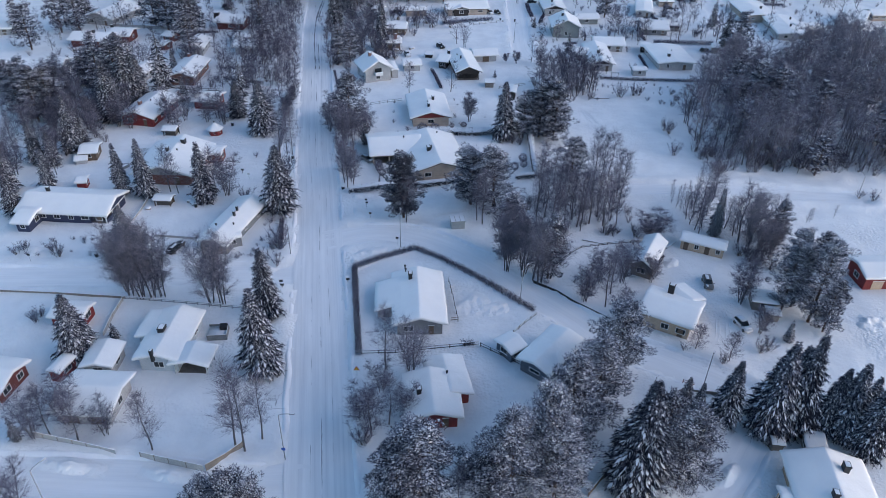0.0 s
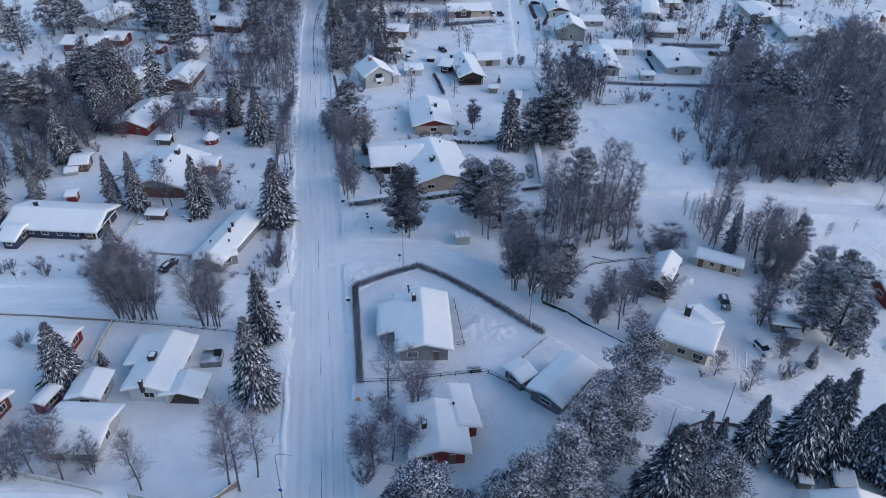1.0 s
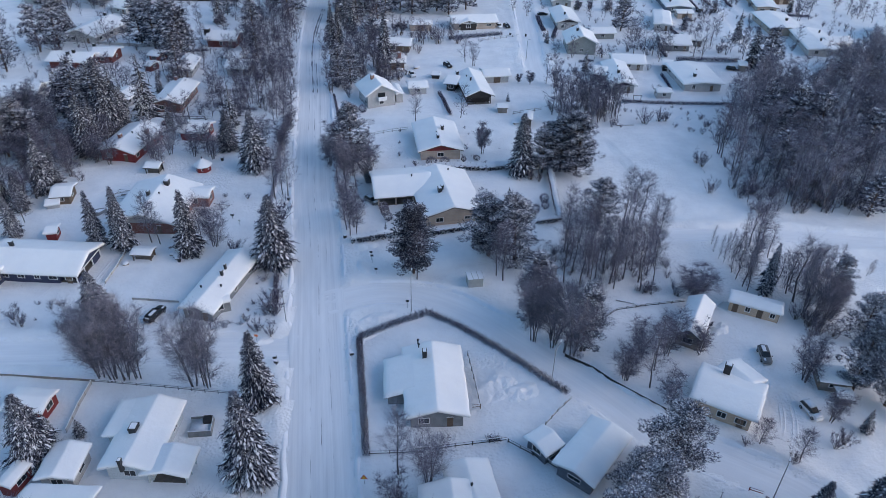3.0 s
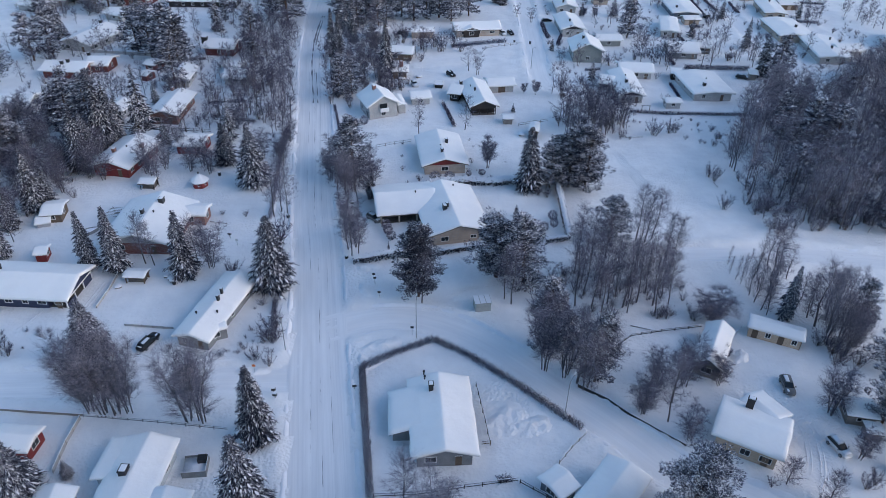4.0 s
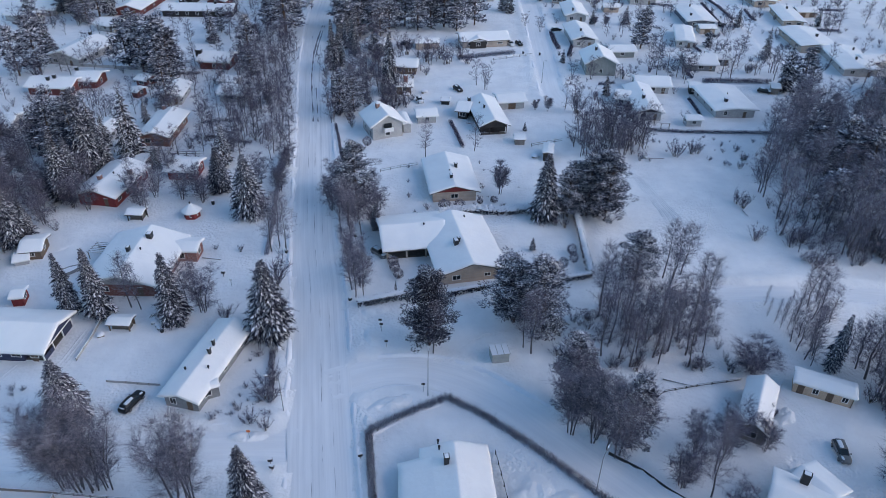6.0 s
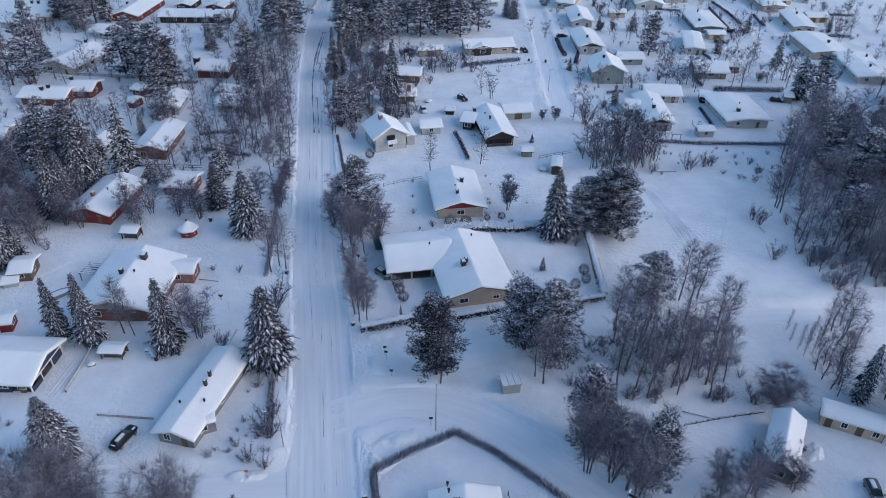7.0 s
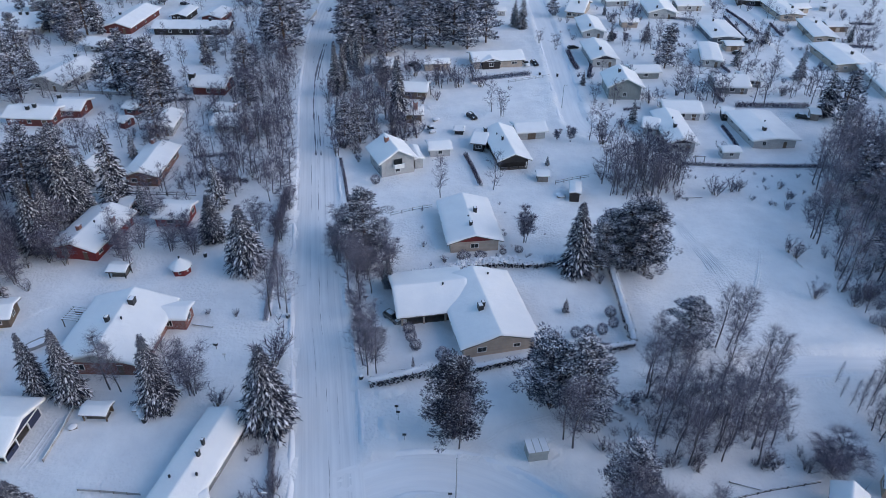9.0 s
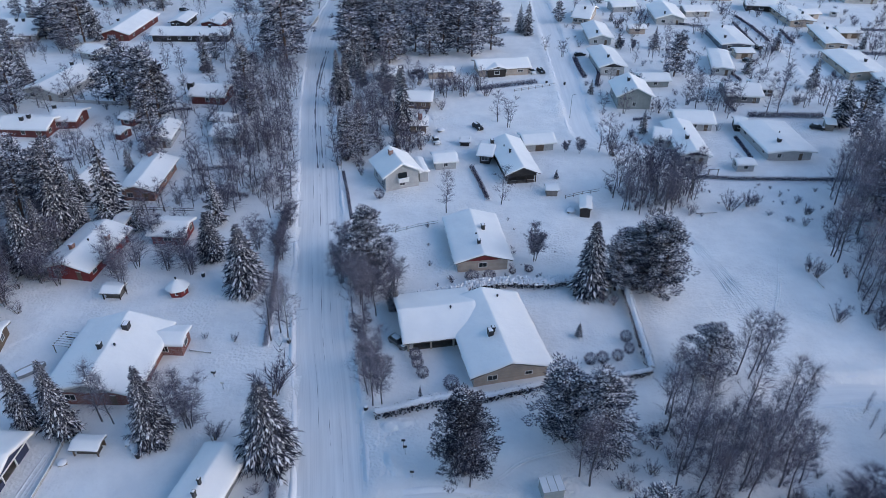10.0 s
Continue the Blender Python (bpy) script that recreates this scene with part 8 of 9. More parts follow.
birch(-81.1, 338.1, 10.7)
birch(-70.9, 303.8, 9.4)
birch(-75.7, 237.9, 10.0)
birch(-70.0, 225.3, 8.1)
birch(-54.8, 214.4, 8.1)
birch(-56.2, 211.7, 10.5)
birch(-62.9, 222.6, 10.0)
birch(-53.3, 217.2, 9.7)
birch(-65.2, 215.4, 10.3)
birch(-37.5, 189.1, 6.5)
birch(-36.9, 193.3, 8.8)
birch(-34.5, 193.4, 8.8)
birch(-33.7, 183.2, 6.1)
birch(-31.2, 181.4, 6.6)
birch(-28.6, 183.4, 7.4)
birch(-36.0, 183.1, 8.1)
birch(-29.7, 177.8, 6.7)
birch(-25.2, 183.5, 7.2)
birch(-26.8, 189.4, 7.2)
birch(-30.0, 166.0, 7.1)
birch(-27.2, 158.7, 8.9)
birch(-28.5, 157.3, 6.6)
birch(-25.6, 153.3, 8.5)
spruce(-122.0, 217.4, 10.3)
spruce(-120.4, 211.9, 12.6)
spruce(-100.9, 204.9, 12.7)
spruce(-101.8, 212.6, 10.9)
spruce(-109.8, 209.6, 10.7)
wood_pine(-112.5, 280.9, 15.0)

# north-east corner and more garden hedges
h = house(169.0, 307.8, -30.6, 9.6, 22.8, 2.5, "lightgrey", "pale bungalow beyond the birch wood")
h = house(184.6, 317.6, 1.4, 11.1, 9.0, 2.4, "beige", "beige bungalow beyond the birch wood")
h = house(177.4, 289.7, -2.3, 11.0, 9.0, 2.4, "lightgrey", "far pale bungalow beside trees")
birch(152.9, 286.8, 10.4)
birch(152.0, 274.5, 8.9)
birch(162.3, 282.6, 11.0)
birch(173.1, 291.0, 10.6)
birch(139.7, 271.3, 8.2)
birch(162.9, 293.8, 10.6)
birch(160.6, 271.9, 9.2)
birch(131.0, 265.8, 8.9)
birch(169.2, 276.1, 9.7)
birch(146.0, 292.2, 8.4)
birch(173.7, 328.9, 9.0)
birch(182.6, 334.5, 9.3)
birch(200.0, 346.2, 10.9)
birch(127.9, 268.9, 10.7)
birch(142.1, 266.8, 9.1)
pine(129.6, 233.1, 12.0)
pine(130.0, 225.3, 12.3)
pine(137.1, 228.4, 11.1)
pine(127.0, 238.3, 11.7)
pine(106.8, 231.2, 11.7)
pine(94.4, 222.4, 10.0)
pine(118.1, 243.2, 12.4)
pine(95.5, 199.8, 17.8)
pine(90.6, 204.5, 18.4)
pine(104.5, 191.0, 16.6)
pine(104.2, 262.4, 16.8)
pine(146.4, 239.9, 11.8)
hedge([(103.9, 373.7), (102.8, 350.1), (102.3, 336.0)], 1.2, 1.0)
hedge([(133.7, 334.3), (141.0, 334.0), (148.9, 333.8)], 1.5, 1.2)
hedge([(39.9, 267.4), (45.4, 269.0)], 1.2, 1.0)
hedge([(33.3, 295.3), (36.5, 309.1), (36.4, 321.0)], 1.2, 1.2)
hedge([(79.8, 369.9), (90.7, 366.4)], 1.3, 1.2)
hedge([(83.9, 303.0), (82.7, 311.4), (82.4, 320.3)], 1.2, 1.0)
hedge([(73.0, 275.4), (72.6, 282.3)], 1.2, 1.0)
hedge([(-132.1, 230.6), (-121.0, 232.0), (-114.7, 234.6)], 1.2, 1.0)
hedge([(-105.7, 267.4), (-94.3, 269.6)], 1.2, 1.4)
hedge([(-81.4, 229.4), (-74.6, 231.3), (-70.2, 231.5)], 1.2, 1.6)
hedge([(-77.2, 220.6), (-69.4, 218.0), (-63.6, 216.8)], 1.2, 1.6)

# undergrowth
thicket(30.3, 135.8, 2.2)
thicket(33.9, 138.8, 2.8)
thicket(33.3, 132.5, 1.8)
thicket(25.2, 133.0, 2.9)
thicket(25.3, 144.4, 2.5)
thicket(28.6, 139.6, 2.9)
thicket(37.2, 132.8, 1.7)
thicket(20.3, 132.0, 2.5)
thicket(31.8, 142.9, 1.9)
thicket(22.7, 147.3, 1.8)
thicket(24.7, 132.6, 3.0)
thicket(35.8, 133.5, 2.4)
thicket(35.0, 132.3, 2.8)
thicket(24.5, 131.2, 2.7)
thicket(19.6, 138.8, 1.5)
thicket(33.1, 145.9, 2.2)
thicket(32.2, 142.7, 1.5)
thicket(30.2, 141.1, 2.6)
thicket(20.5, 140.6, 1.5)
thicket(34.6, 145.1, 1.7)
thicket(41.4, 148.4, 2.5)
thicket(29.0, 147.2, 2.1)
thicket(21.4, 144.6, 2.3)
thicket(26.5, 143.6, 1.5)
thicket(24.0, 132.3, 1.8)
thicket(35.3, 141.0, 1.8)
thicket(12.4, 140.0, 1.4)
thicket(16.3, 143.1, 1.5)
thicket(11.3, 134.8, 2.7)
thicket(12.6, 134.5, 2.7)
thicket(12.8, 142.7, 2.1)
thicket(15.4, 144.2, 3.0)
thicket(16.1, 137.4, 2.9)
thicket(13.5, 137.8, 1.7)
thicket(17.8, 145.0, 2.5)
thicket(10.0, 139.7, 2.7)
thicket(14.9, 140.7, 1.7)
thicket(18.0, 142.0, 2.8)
thicket(27.5, 221.6, 2.4)
thicket(29.6, 220.1, 2.6)
thicket(40.5, 215.9, 2.1)
thicket(36.5, 216.7, 2.6)
thicket(35.3, 217.1, 2.8)
thicket(28.1, 214.6, 1.7)
thicket(33.4, 215.1, 2.1)
thicket(41.6, 226.2, 2.2)
thicket(29.6, 214.5, 2.6)
thicket(39.5, 218.0, 2.8)
thicket(40.6, 221.8, 2.5)
thicket(37.2, 226.5, 2.6)
thicket(29.7, 218.3, 1.8)
thicket(44.5, 220.7, 2.2)
thicket(-29.6, 246.1, 3.8)
thicket(-21.2, 251.5, 2.7)
thicket(-36.6, 266.9, 2.7)
thicket(-29.1, 266.6, 2.8)
thicket(-26.8, 250.8, 2.8)
thicket(-42.5, 237.1, 2.8)
thicket(-33.4, 236.1, 4.1)
thicket(-41.5, 246.6, 4.3)
thicket(-39.2, 234.8, 3.3)
thicket(-31.6, 239.5, 4.3)
thicket(-30.6, 254.2, 4.4)
thicket(-33.3, 241.0, 3.9)
thicket(-37.8, 274.2, 3.9)
thicket(-23.1, 247.2, 4.3)
thicket(-37.6, 255.5, 4.5)
thicket(-40.5, 244.3, 2.8)
thicket(-26.4, 249.6, 3.5)
thicket(-34.3, 268.3, 3.9)
thicket(-40.9, 269.9, 3.8)
thicket(-36.1, 251.5, 2.8)
thicket(-25.4, 246.3, 4.1)
thicket(-39.1, 237.0, 4.1)
thicket(-34.0, 245.1, 2.7)
thicket(-39.7, 241.0, 3.3)
thicket(-44.5, 277.3, 3.4)
thicket(-36.4, 251.6, 3.0)
thicket(-42.9, 239.7, 4.3)
thicket(-30.4, 258.7, 4.0)
thicket(-63.4, 219.7, 3.8)
thicket(-61.0, 224.7, 4.1)
thicket(-67.2, 248.6, 2.7)
thicket(-56.0, 233.3, 2.6)
thicket(-66.7, 278.4, 3.4)
thicket(-68.2, 242.3, 3.2)
thicket(-71.2, 257.8, 2.5)
thicket(-80.1, 316.3, 3.9)
thicket(-59.0, 219.2, 3.6)
thicket(-75.8, 312.6, 3.1)
thicket(-73.0, 241.4, 2.8)
thicket(-72.4, 309.0, 3.7)
thicket(-72.8, 283.0, 3.8)
thicket(-80.7, 283.6, 4.4)
thicket(-67.4, 249.7, 2.6)
thicket(-87.9, 319.2, 3.0)
thicket(-80.8, 281.0, 3.7)
thicket(-60.7, 255.1, 2.8)
thicket(-86.3, 293.3, 2.6)
thicket(-89.8, 314.7, 3.9)
thicket(-68.6, 227.3, 3.0)
thicket(-70.8, 225.2, 3.5)
thicket(-68.5, 240.2, 4.2)
thicket(-67.9, 258.5, 4.0)
thicket(-78.9, 330.7, 3.5)
thicket(65.4, 125.2, 4.1)
thicket(63.9, 125.7, 3.2)
thicket(64.8, 122.3, 3.9)
thicket(68.2, 125.2, 3.1)
thicket(64.2, 121.3, 4.2)
thicket(63.6, 123.4, 4.0)
thicket(63.9, 123.9, 3.9)
thicket(62.9, 120.6, 2.7)
thicket(66.9, 120.5, 4.4)
thicket(62.0, 125.5, 4.1)
thicket(85.4, 192.8, 2.6)
thicket(87.7, 201.6, 3.6)
thicket(88.1, 184.3, 2.9)
thicket(73.1, 184.4, 3.2)
thicket(92.4, 182.6, 3.1)
thicket(80.9, 176.9, 3.9)
thicket(71.1, 174.7, 2.7)
thicket(66.4, 171.5, 3.4)
thicket(76.0, 190.1, 2.8)
thicket(79.6, 176.6, 3.2)
thicket(79.6, 172.1, 3.1)
thicket(67.6, 174.0, 2.6)
thicket(77.4, 191.6, 3.8)
thicket(68.8, 163.5, 3.7)
thicket(68.7, 165.6, 3.2)
thicket(74.1, 172.8, 2.9)
thicket(83.1, 172.5, 2.6)
thicket(94.0, 188.6, 3.7)
thicket(66.0, 176.3, 3.7)
thicket(70.2, 175.6, 2.9)
thicket(85.7, 191.1, 3.1)
thicket(86.2, 198.5, 2.7)
thicket(85.1, 166.0, 3.2)
thicket(88.2, 201.0, 3.0)
thicket(73.9, 182.6, 2.5)
thicket(81.7, 170.4, 3.3)
thicket(-122.1, 215.8, 3.8)
thicket(-131.5, 237.1, 4.3)
thicket(-112.2, 227.2, 2.8)
thicket(-123.2, 221.6, 3.4)
thicket(-125.5, 228.1, 4.4)
thicket(-123.6, 241.3, 3.7)
thicket(-117.4, 215.6, 3.3)
thicket(-138.4, 243.3, 4.2)
thicket(-124.9, 218.9, 3.3)
thicket(-110.4, 207.4, 3.1)
thicket(-112.7, 208.3, 3.0)
thicket(-120.5, 219.1, 3.7)
birch(145.5, 337.3, 8.3)
birch(177.5, 346.4, 8.8)
birch(170.1, 334.5, 6.3)
birch(169.9, 328.8, 8.1)
birch(153.9, 344.2, 8.8)
birch(179.6, 351.5, 6.0)
birch(169.9, 338.9, 5.1)
birch(166.5, 332.2, 5.1)
birch(172.1, 340.3, 8.0)
birch(168.5, 340.3, 8.8)
birch(150.6, 337.6, 6.2)
birch(152.0, 353.8, 8.9)
shrub(170.8, 358.5, 1.5)
shrub(147.7, 330.9, 2.1)
shrub(186.5, 370.2, 2.4)
shrub(157.0, 322.7, 2.3)
shrub(149.2, 320.5, 2.9)
shrub(157.3, 355.0, 2.5)
shrub(146.9, 308.7, 2.3)
shrub(183.3, 367.5, 1.6)
shrub(158.2, 318.6, 2.8)
shrub(155.6, 314.1, 1.7)

# garden shrubs and trees of the far estate
shrub(97.1, 406.0, 1.6)
shrub(62.8, 284.9, 2.2)
shrub(124.5, 332.9, 1.5)
shrub(139.5, 338.9, 2.7)
shrub(61.8, 382.3, 2.7)
shrub(119.4, 322.1, 2.7)
shrub(59.9, 281.4, 2.8)
shrub(105.3, 299.4, 2.1)
shrub(58.7, 374.2, 1.4)
shrub(75.3, 333.1, 1.3)
shrub(66.6, 283.5, 1.6)
shrub(131.1, 332.5, 1.7)
shrub(156.3, 395.1, 2.9)
shrub(123.3, 352.9, 3.3)
shrub(60.8, 311.6, 3.0)
shrub(71.4, 333.5, 2.5)
shrub(99.1, 294.0, 2.7)
shrub(99.8, 328.9, 3.4)
shrub(102.4, 353.5, 3.1)
shrub(74.2, 332.9, 1.9)
shrub(45.6, 295.5, 3.0)
shrub(65.9, 309.2, 2.3)
shrub(37.3, 381.8, 2.7)
shrub(96.3, 323.6, 2.4)
shrub(78.0, 392.9, 2.9)
shrub(33.6, 350.2, 1.3)
shrub(65.6, 284.2, 3.2)
shrub(187.9, 413.3, 3.0)
shrub(29.8, 296.0, 2.5)
shrub(64.4, 373.6, 2.6)
shrub(161.5, 411.9, 2.7)
shrub(158.8, 390.7, 3.2)
shrub(77.8, 299.7, 2.7)
shrub(65.6, 365.2, 3.1)
shrub(185.5, 412.7, 2.0)
shrub(37.1, 256.8, 1.7)
shrub(31.5, 272.2, 2.2)
shrub(104.0, 293.1, 1.4)
shrub(109.2, 365.5, 1.2)
shrub(158.2, 382.1, 3.0)
shrub(55.4, 370.4, 2.3)
shrub(36.1, 263.6, 1.6)
shrub(42.8, 266.2, 2.2)
shrub(109.1, 276.9, 1.2)
shrub(59.7, 309.9, 1.8)
shrub(118.5, 310.1, 3.1)
shrub(105.9, 350.5, 1.4)
shrub(110.0, 366.0, 1.7)
shrub(74.6, 408.9, 2.0)
shrub(123.9, 287.8, 3.1)
shrub(160.8, 372.2, 1.8)
birch(59.1, 353.5, 9.3)
birch(164.5, 413.1, 8.8)
birch(38.2, 273.5, 9.3)
birch(87.2, 302.9, 5.1)
birch(103.4, 282.4, 10.0)
birch(62.1, 329.4, 7.7)
birch(63.8, 283.8, 5.8)
birch(84.9, 352.7, 6.4)
birch(75.1, 400.5, 9.1)
birch(60.5, 311.1, 7.9)
birch(122.8, 373.8, 9.5)
birch(66.2, 306.6, 6.3)
birch(85.7, 298.8, 9.3)
birch(106.1, 280.6, 6.2)
birch(66.9, 307.1, 6.9)
birch(51.9, 272.1, 6.4)
birch(145.5, 349.4, 6.7)
birch(176.6, 390.9, 6.4)
birch(46.6, 292.1, 6.6)
birch(63.8, 312.0, 9.6)
birch(58.0, 327.8, 7.6)
birch(62.0, 336.6, 5.4)
birch(105.4, 338.1, 9.4)
birch(52.1, 332.5, 5.8)
birch(122.7, 366.0, 7.2)
birch(38.5, 389.8, 8.4)
birch(103.7, 393.6, 8.9)
birch(72.9, 319.1, 5.8)
birch(96.8, 366.2, 5.2)
birch(142.2, 328.6, 9.6)
birch(102.9, 381.3, 8.0)
birch(32.4, 276.3, 6.8)
birch(68.0, 340.2, 7.4)
birch(125.8, 290.0, 9.5)
spruce(88.5, 310.7, 8.0)
spruce(40.9, 258.7, 8.0)
spruce(108.7, 276.4, 7.5)
spruce(66.5, 408.5, 7.6)
spruce(108.9, 338.3, 8.6)
spruce(52.3, 404.8, 8.8)
spruce(143.1, 341.2, 8.6)
spruce(30.4, 288.7, 5.4)
shrub(-75.6, 218.1, 3.1)
shrub(-121.1, 329.9, 2.5)
shrub(-160.1, 324.4, 2.0)
shrub(-73.3, 214.0, 2.2)
shrub(-211.9, 378.7, 1.7)
shrub(-99.4, 305.6, 1.2)
shrub(-125.7, 248.6, 1.7)
shrub(-79.0, 218.2, 3.2)
shrub(-79.5, 213.1, 2.5)
shrub(-168.0, 362.0, 2.3)
shrub(-96.5, 238.9, 2.2)
shrub(-96.7, 240.0, 3.0)
shrub(-77.4, 226.7, 1.8)
shrub(-159.3, 297.3, 3.1)
shrub(-174.1, 353.2, 1.9)
shrub(-103.0, 243.5, 2.6)
shrub(-126.2, 288.8, 3.1)
shrub(-120.6, 269.5, 2.7)
shrub(-128.8, 374.7, 2.7)
shrub(-164.3, 335.9, 1.6)
shrub(-80.1, 217.4, 1.9)
shrub(-78.3, 206.3, 2.3)
shrub(-97.1, 312.3, 2.3)
shrub(-141.2, 328.5, 1.2)
birch(-109.2, 282.4, 8.6)
birch(-99.1, 302.7, 6.4)
birch(-119.1, 302.3, 7.6)
birch(-79.5, 228.8, 8.2)
birch(-103.6, 312.1, 7.5)
birch(-64.9, 209.9, 7.8)
birch(-147.7, 307.3, 6.5)
birch(-146.1, 262.0, 8.2)
birch(-99.8, 280.8, 7.8)
birch(-171.8, 313.1, 7.3)
birch(-158.9, 374.1, 8.8)
birch(-67.7, 211.9, 7.6)
birch(-124.0, 328.2, 7.3)
birch(-123.4, 372.3, 7.1)
birch(-131.1, 271.7, 8.0)
birch(-155.6, 347.9, 8.8)
birch(-177.1, 317.2, 7.2)
birch(-116.7, 237.8, 9.7)
birch(-104.2, 272.2, 7.0)
birch(-154.3, 271.3, 8.4)
birch(-98.1, 322.2, 8.5)
birch(-137.1, 266.6, 8.7)
birch(-153.4, 350.8, 8.9)
birch(-116.6, 231.3, 7.2)
birch(-75.3, 211.9, 8.2)
birch(-165.3, 393.5, 7.0)
birch(-175.5, 365.9, 6.3)
birch(-171.8, 360.1, 8.4)
birch(-142.9, 271.7, 9.0)
birch(-70.8, 229.1, 8.9)
birch(-110.7, 348.2, 6.1)
birch(-106.9, 320.3, 8.8)
birch(-81.9, 232.1, 9.0)
birch(-117.1, 241.6, 9.3)
birch(-190.2, 391.5, 7.4)
birch(-89.5, 249.6, 8.7)
birch(-120.8, 243.4, 6.5)
birch(-120.6, 288.8, 9.7)
pine(-170.7, 384.3, 10.4)
pine(-171.6, 342.4, 12.7)
pine(-189.1, 360.1, 10.1)
pine(-176.2, 318.4, 13.6)
pine(-172.9, 337.1, 12.9)
pine(-184.4, 376.5, 12.1)
pine(-160.1, 326.5, 10.3)
pine(-165.2, 339.6, 13.8)
pine(-199.6, 367.3, 11.0)
shrub(-37.2, 287.7, 2.6)
shrub(-21.9, 292.1, 2.8)
shrub(-45.2, 308.6, 2.2)
shrub(-41.3, 281.5, 3.9)
shrub(-35.2, 247.7, 3.6)
shrub(-29.3, 301.1, 2.3)
shrub(-35.7, 306.7, 3.5)
shrub(-22.4, 270.8, 2.9)
shrub(-28.8, 246.2, 4.1)
shrub(-29.7, 247.1, 3.8)
shrub(-36.8, 288.2, 2.5)
shrub(-44.3, 295.7, 3.0)
shrub(-25.1, 302.8, 2.3)
shrub(-38.0, 235.0, 2.1)
shrub(-37.0, 274.2, 2.1)
shrub(-44.6, 290.1, 3.4)
shrub(-31.8, 259.4, 2.6)
shrub(-18.0, 273.9, 3.5)
shrub(-31.1, 259.9, 3.0)
shrub(-29.6, 303.8, 2.5)
shrub(-43.9, 233.9, 2.4)
birch(-16.9, 284.0, 9.0)
birch(-30.1, 304.6, 7.1)
birch(-31.7, 265.5, 9.0)
birch(-28.2, 285.0, 7.8)
birch(-29.1, 257.6, 6.5)
birch(-34.9, 284.8, 9.9)
birch(-42.5, 306.2, 7.7)
birch(-36.2, 273.2, 7.1)
birch(-38.7, 309.4, 7.3)
shrub(-78.7, 121.6, 1.3)
shrub(-85.8, 121.7, 1.4)
shrub(-77.7, 122.7, 1.3)
shrub(-80.0, 118.3, 0.8)
shrub(-75.6, 117.2, 1.2)
shrub(-88.7, 116.8, 1.3)
shrub(-86.2, 116.5, 1.2)
shrub(-91.5, 121.0, 0.8)
shrub(-79.4, 122.8, 1.5)
shrub(-81.9, 122.8, 1.2)
shrub(-90.5, 119.5, 1.3)
shrub(-82.3, 117.2, 1.3)
shrub(-0.7, 196.4, 1.0)
shrub(0.8, 190.4, 0.6)
shrub(-2.4, 184.3, 0.8)
shrub(8.5, 195.4, 0.6)
shrub(-0.5, 194.5, 1.2)
shrub(-2.5, 185.9, 1.2)
shrub(-19.1, 197.0, 1.1)
shrub(5.8, 204.2, 0.6)
shrub(-16.7, 182.5, 1.0)
shrub(6.1, 207.2, 0.8)
shrub(-1.0, 208.5, 0.9)
shrub(-6.9, 184.5, 1.3)
shrub(3.6, 185.9, 1.1)
shrub(-19.4, 204.7, 1.1)
shrub(2.1, 184.7, 0.9)
shrub(4.2, 204.0, 1.1)
shrub(0.1, 204.4, 0.6)
shrub(4.5, 186.9, 0.9)
shrub(71.0, 220.6, 1.5)
shrub(46.1, 220.5, 0.6)
shrub(74.5, 211.7, 0.8)
shrub(70.4, 211.3, 0.7)
shrub(64.4, 210.6, 1.8)
shrub(63.4, 227.5, 1.2)
shrub(70.9, 214.3, 1.7)
shrub(50.6, 218.2, 0.8)
shrub(76.8, 225.4, 1.5)
shrub(48.3, 223.8, 1.6)
shrub(74.6, 212.3, 1.6)
shrub(64.4, 219.6, 0.6)
shrub(70.2, 225.3, 0.7)
shrub(66.9, 222.7, 1.6)
shrub(74.7, 216.7, 1.4)
shrub(50.1, 223.7, 1.0)
shrub(66.0, 226.3, 1.2)
shrub(44.8, 212.1, 1.2)
shrub(62.2, 226.4, 0.7)
shrub(65.6, 210.5, 1.3)
shrub(79.2, 221.5, 1.1)
shrub(75.4, 214.3, 0.7)
shrub(60.8, 213.0, 1.8)
shrub(66.2, 218.4, 1.5)
shrub(-41.8, 122.8, 1.0)
shrub(-40.3, 121.8, 0.8)
shrub(-41.4, 119.8, 1.7)
shrub(-42.3, 120.7, 1.2)
shrub(-38.2, 121.8, 1.9)
shrub(-36.5, 118.8, 1.8)
shrub(-44.1, 118.9, 1.0)
shrub(-38.6, 123.2, 1.9)
shrub(-41.2, 124.8, 1.5)
shrub(-42.2, 118.4, 1.4)
shrub(-42.3, 131.1, 0.8)
track([(47.6, 126.3), (49.1, 123.6), (50.1, 119.3)], 0.5)
track([(48.5, 126.3), (50.0, 123.6), (50.6, 119.4)], 0.5)
track([(49.6, 126.4), (51.1, 123.6), (51.3, 119.4)], 0.5)
birch(-129.2, 209.5, 9.7)
birch(-111.6, 192.3, 10.1)
birch(-118.4, 190.8, 10.3)
birch(-105.0, 161.1, 9.2)
birch(-124.3, 209.9, 9.3)
birch(-118.2, 189.6, 10.8)
birch(-113.8, 214.2, 8.4)
birch(-103.7, 181.3, 8.5)
birch(-117.8, 184.5, 9.6)
birch(-127.2, 210.1, 10.5)
birch(-106.9, 180.5, 8.8)
birch(-104.5, 199.5, 8.4)
birch(-130.7, 208.9, 8.5)
birch(-105.4, 187.4, 8.2)
birch(-104.4, 172.6, 10.9)
birch(-103.6, 198.4, 8.4)
birch(-112.1, 181.1, 9.7)
birch(-103.0, 168.0, 8.5)
birch(-116.0, 186.2, 10.3)
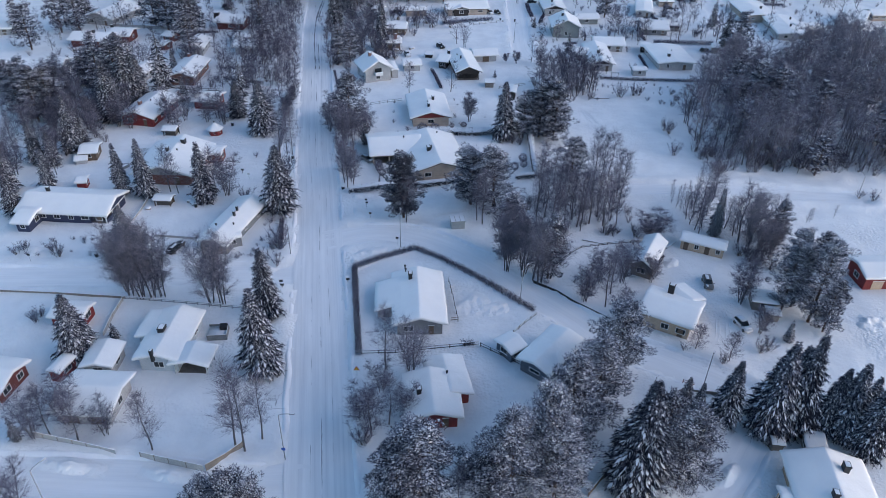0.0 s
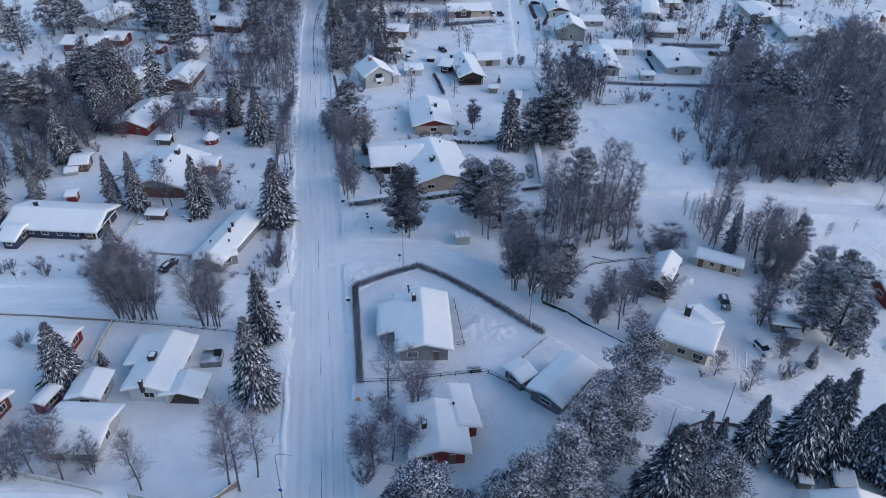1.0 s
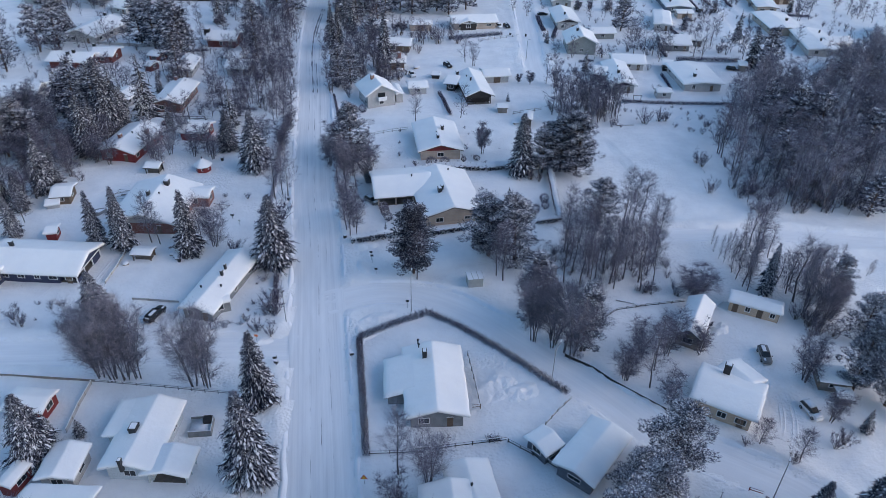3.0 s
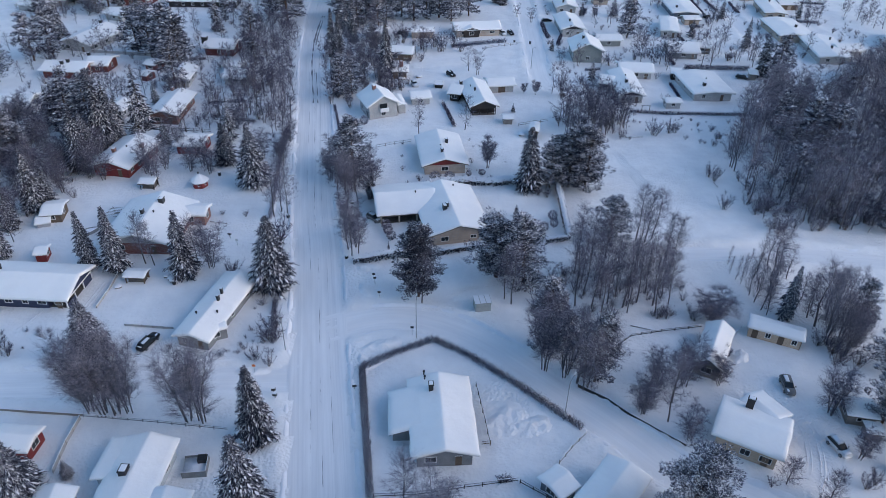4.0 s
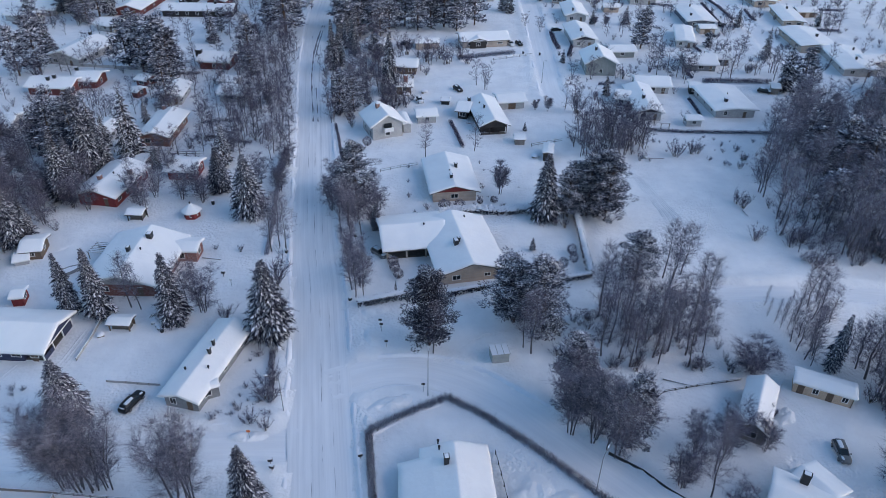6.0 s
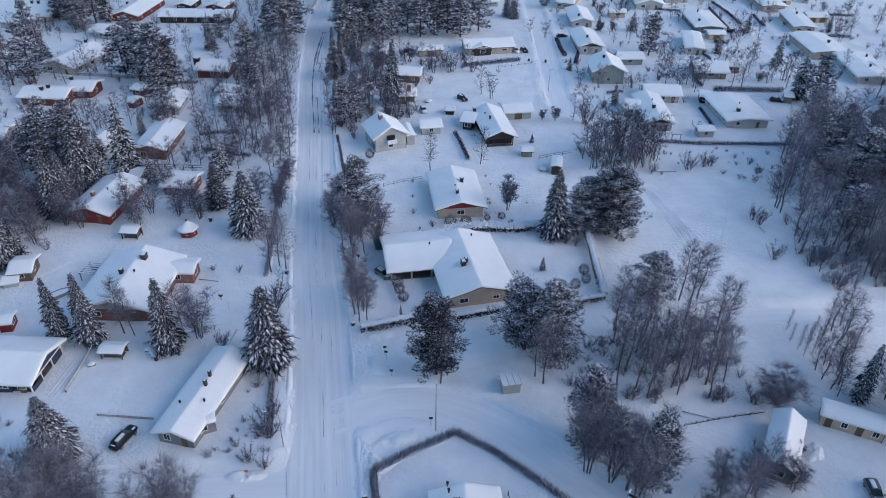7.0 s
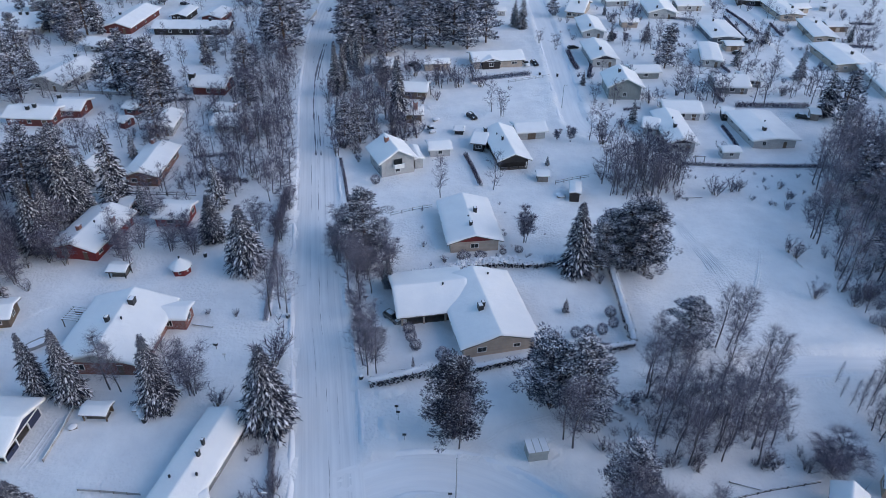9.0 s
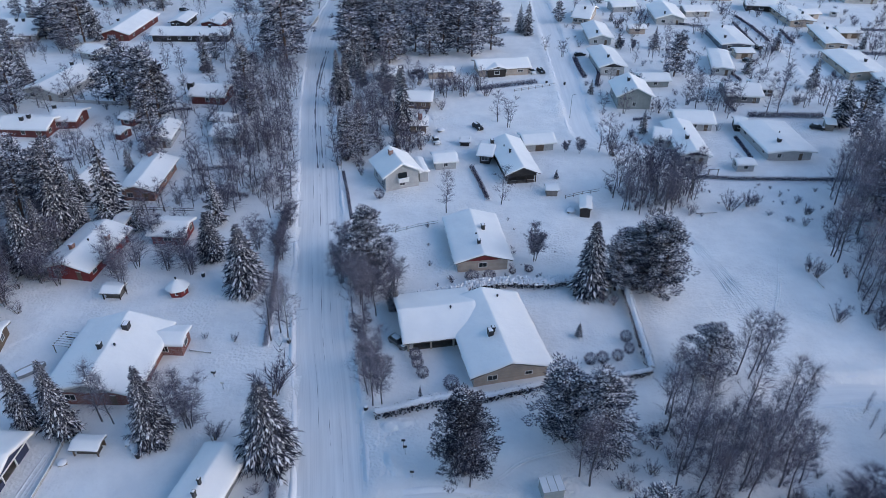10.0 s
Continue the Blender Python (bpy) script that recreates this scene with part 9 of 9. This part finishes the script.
birch(-115.3, 180.6, 8.3)
birch(-117.1, 210.5, 9.4)
birch(-119.1, 210.7, 9.2)
birch(-109.0, 207.7, 10.5)
birch(-125.8, 201.9, 10.9)
thicket(-120.7, 203.3, 4.3)
thicket(-108.2, 170.4, 2.9)
thicket(-104.0, 174.5, 2.5)
thicket(-114.8, 180.5, 4.0)
thicket(-109.4, 170.5, 2.9)
thicket(-99.5, 178.6, 2.5)
thicket(-121.0, 199.2, 4.3)
thicket(-122.2, 202.3, 3.6)
thicket(-123.2, 204.0, 4.2)
thicket(-95.6, 171.1, 3.3)
thicket(-107.8, 175.6, 3.4)
track([(-76.4, 119.3), (-75.6, 124.4), (-74.5, 130.6), (-73.9, 138.6)], 0.6)
track([(-75.0, 119.4), (-74.1, 124.5), (-73.1, 130.7), (-73.0, 138.6)], 0.6)
birch(32.2, 217.8, 11.8)
birch(29.9, 220.4, 11.0)
birch(35.0, 226.7, 10.9)
birch(36.2, 224.1, 12.3)
birch(38.5, 215.4, 11.8)
birch(28.2, 215.2, 11.1)
birch(41.0, 222.7, 12.3)
birch(41.4, 220.1, 11.1)
birch(36.1, 226.2, 11.3)
birch(43.4, 222.0, 12.6)
birch(36.9, 214.6, 11.5)
birch(32.9, 221.3, 10.7)
birch(38.9, 220.1, 13.6)
birch(26.5, 213.9, 10.9)
birch(43.2, 218.7, 10.8)
birch(32.9, 215.7, 11.0)
birch(45.1, 222.7, 13.4)
birch(35.7, 227.5, 14.0)
birch(35.1, 218.1, 12.0)
birch(36.6, 214.6, 10.6)
clump_birch(-61.6, 104.2, 17.2)
clump_birch(-59.4, 103.9, 18.0)
clump_birch(-57.4, 104.0, 17.4)
clump_birch(-62.8, 105.6, 15.0)
clump_birch(-55.6, 104.4, 15.0)
clump_birch(-45.7, 103.2, 16.4)
clump_birch(-43.7, 103.1, 16.4)
clump_birch(-6.1, 85.3, 11.9, 1.25)
clump_birch(11.6, 117.2, 15.5)
clump_birch(17.9, 112.8, 15.0)
clump_birch(14.9, 115.6, 14.0)
clump_birch(-31.4, 177.6, 11.5)

rng = random.Random(4)
count = 0
while count < 350:
    p = (rng.uniform(min(a[0] for a in EAST_WOOD), max(a[0] for a in EAST_WOOD)), rng.uniform(min(a[1] for a in EAST_WOOD), max(a[1] for a in EAST_WOOD)))
    if inside(p, EAST_WOOD):
        (wood_pine if rng.random() < 0.05 else wood_birch)(p[0], p[1], rng.uniform(10.5, 16.0), 1.0)
        count += 1

# garden growth between the far houses
LINES = [(np.array([(q.x, q.y) for q in smooth_line(pts, 3.0)]), half) for _, pts, half in LANES]


def clear(x, y):
    """Away from houses and lanes."""
    if any((x - a) ** 2 + (y - b) ** 2 < r * r for a, b, r in FOOTPRINTS):
        return False
    return all(((q - (x, y)) ** 2).sum(1).min() > (half + 1.5) ** 2 for q, half in LINES)


def scattered(seed, count, x0, x1, y0, y1, low, high):
    """Poses and heights of plants that stand clear of houses and lanes."""
    r = random.Random(seed)
    res = []
    while len(res) < count:
        x, y = r.uniform(x0, x1), r.uniform(y0, y1)
        if clear(x, y):
            res.append((x, y, r.uniform(low, high), r.uniform(0.9, 1.3), r.uniform(0, 360), r.randrange(100)))
    return res


def growth(name, label, category, templates, unit, spots):
    """Many plants joined into one mesh."""
    co, li, tot, mi, base = [], [], [], [], 0
    grids = []
    for tr, cr in templates:
        grids.append([])
        for me, shift in ((tr, 2), (cr, 0)):
            v = np.empty(len(me.vertices) * 3); me.vertices.foreach_get("co", v)
            l = np.empty(len(me.loops), int); me.loops.foreach_get("vertex_index", l)
            t = np.empty(len(me.polygons), int); me.polygons.foreach_get("loop_total", t)
            m = np.empty(len(me.polygons), int); me.polygons.foreach_get("material_index", m)
            grids[-1].append((v.reshape(-1, 3), l, t, m + shift))
    for x, y, h, wide, turn, pick in spots:
        k = h / unit
        M = np.array((pose(x, y, 0, 0, 0, turn) @ Matrix.Diagonal((k * wide, k * wide, k, 1))))
        for v, l, t, m in grids[pick % len(grids)]:
            co.append(v @ M[:3, :3].T + M[:3, 3]); li.append(l + base); tot.append(t); mi.append(m)
            base += len(v)
    co, li, tot, mi = (np.concatenate(q) for q in (co, li, tot, mi))
    me = bpy.data.meshes.new(name)
    me.vertices.add(len(co)); me.vertices.foreach_set("co", co.ravel())
    me.loops.add(len(li)); me.loops.foreach_set("vertex_index", li)
    me.polygons.add(len(tot))
    me.polygons.foreach_set("loop_start", np.concatenate([[0], np.cumsum(tot)[:-1]]))
    for mt in (M_TWIG, M_FROST, M_BIRCHBARK):
        me.materials.append(mt)
    me.polygons.foreach_set("material_index", mi)
    me.update(calc_edges=True)
    me.validate()
    tagged(new(name, me), label, category, kind="stuff")


thin_birches = [birch_parts(40 + k, 1.1, 1 + 2 * (k == 2), 0.1, 18, 3, 9, 0.019) for k in range(4)]
low_shrubs = [shrub_parts(50 + k, 1.0, 0.4, 13) for k in range(3)]
growth("garden_birches", "bare birches and fruit trees in the far gardens", "trees", thin_birches, 10,
       scattered(22, 50, 30, 195, 262, 420, 5.0, 9.5) + scattered(24, 60, -195, -72, 232, 395, 6.0, 10.0) + scattered(27, 26, -110, -60, 205, 260, 6.0, 10.0))
growth("garden_shrubs", "bare shrubs standing in the snow of the far gardens", "shrubs", low_shrubs, 2,
       scattered(21, 130, 28, 195, 258, 420, 1.2, 3.6) + scattered(23, 50, -200, -72, 235, 395, 1.4, 3.6))
growth("roadside_brush", "dense bare birches and brush beside the street", "trees", thin_birches, 10,
       scattered(61, 75, -86, -61, 238, 304, 5.0, 9.5) + scattered(62, 44, -51, -26, 240, 300, 4.0, 7.5))
growth("hillside_birches", "dense bare birches and brush at the western gardens", "trees", thin_birches, 10,
       scattered(36, 60, -134, -99, 150, 216, 6.5, 11.0) + scattered(37, 26, -112, -72, 205, 236, 6.0, 9.5))
growth("wood_undergrowth", "frosted saplings and brush under the birch wood", "undergrowth", low_shrubs, 2,
       scattered(34, 60, 18, 42, 131, 150, 1.4, 3.2) + scattered(35, 26, 25, 46, 212, 229, 1.5, 3.2) + scattered(31, 110, 67, 122, 164.5, 180, 2.5, 5.0) + scattered(32, 60, 67, 100, 178, 215, 2.0, 4.5))
growth("young_birches", "young bare birches along the edge of the wood", "trees", thin_birches, 10,
       scattered(33, 40, 67, 125, 164.5, 178, 5.0, 9.0))
for x, y, h, *_ in scattered(25, 9, -200, -78, 285, 395, 10.0, 16.0):
    pine(x, y, h)
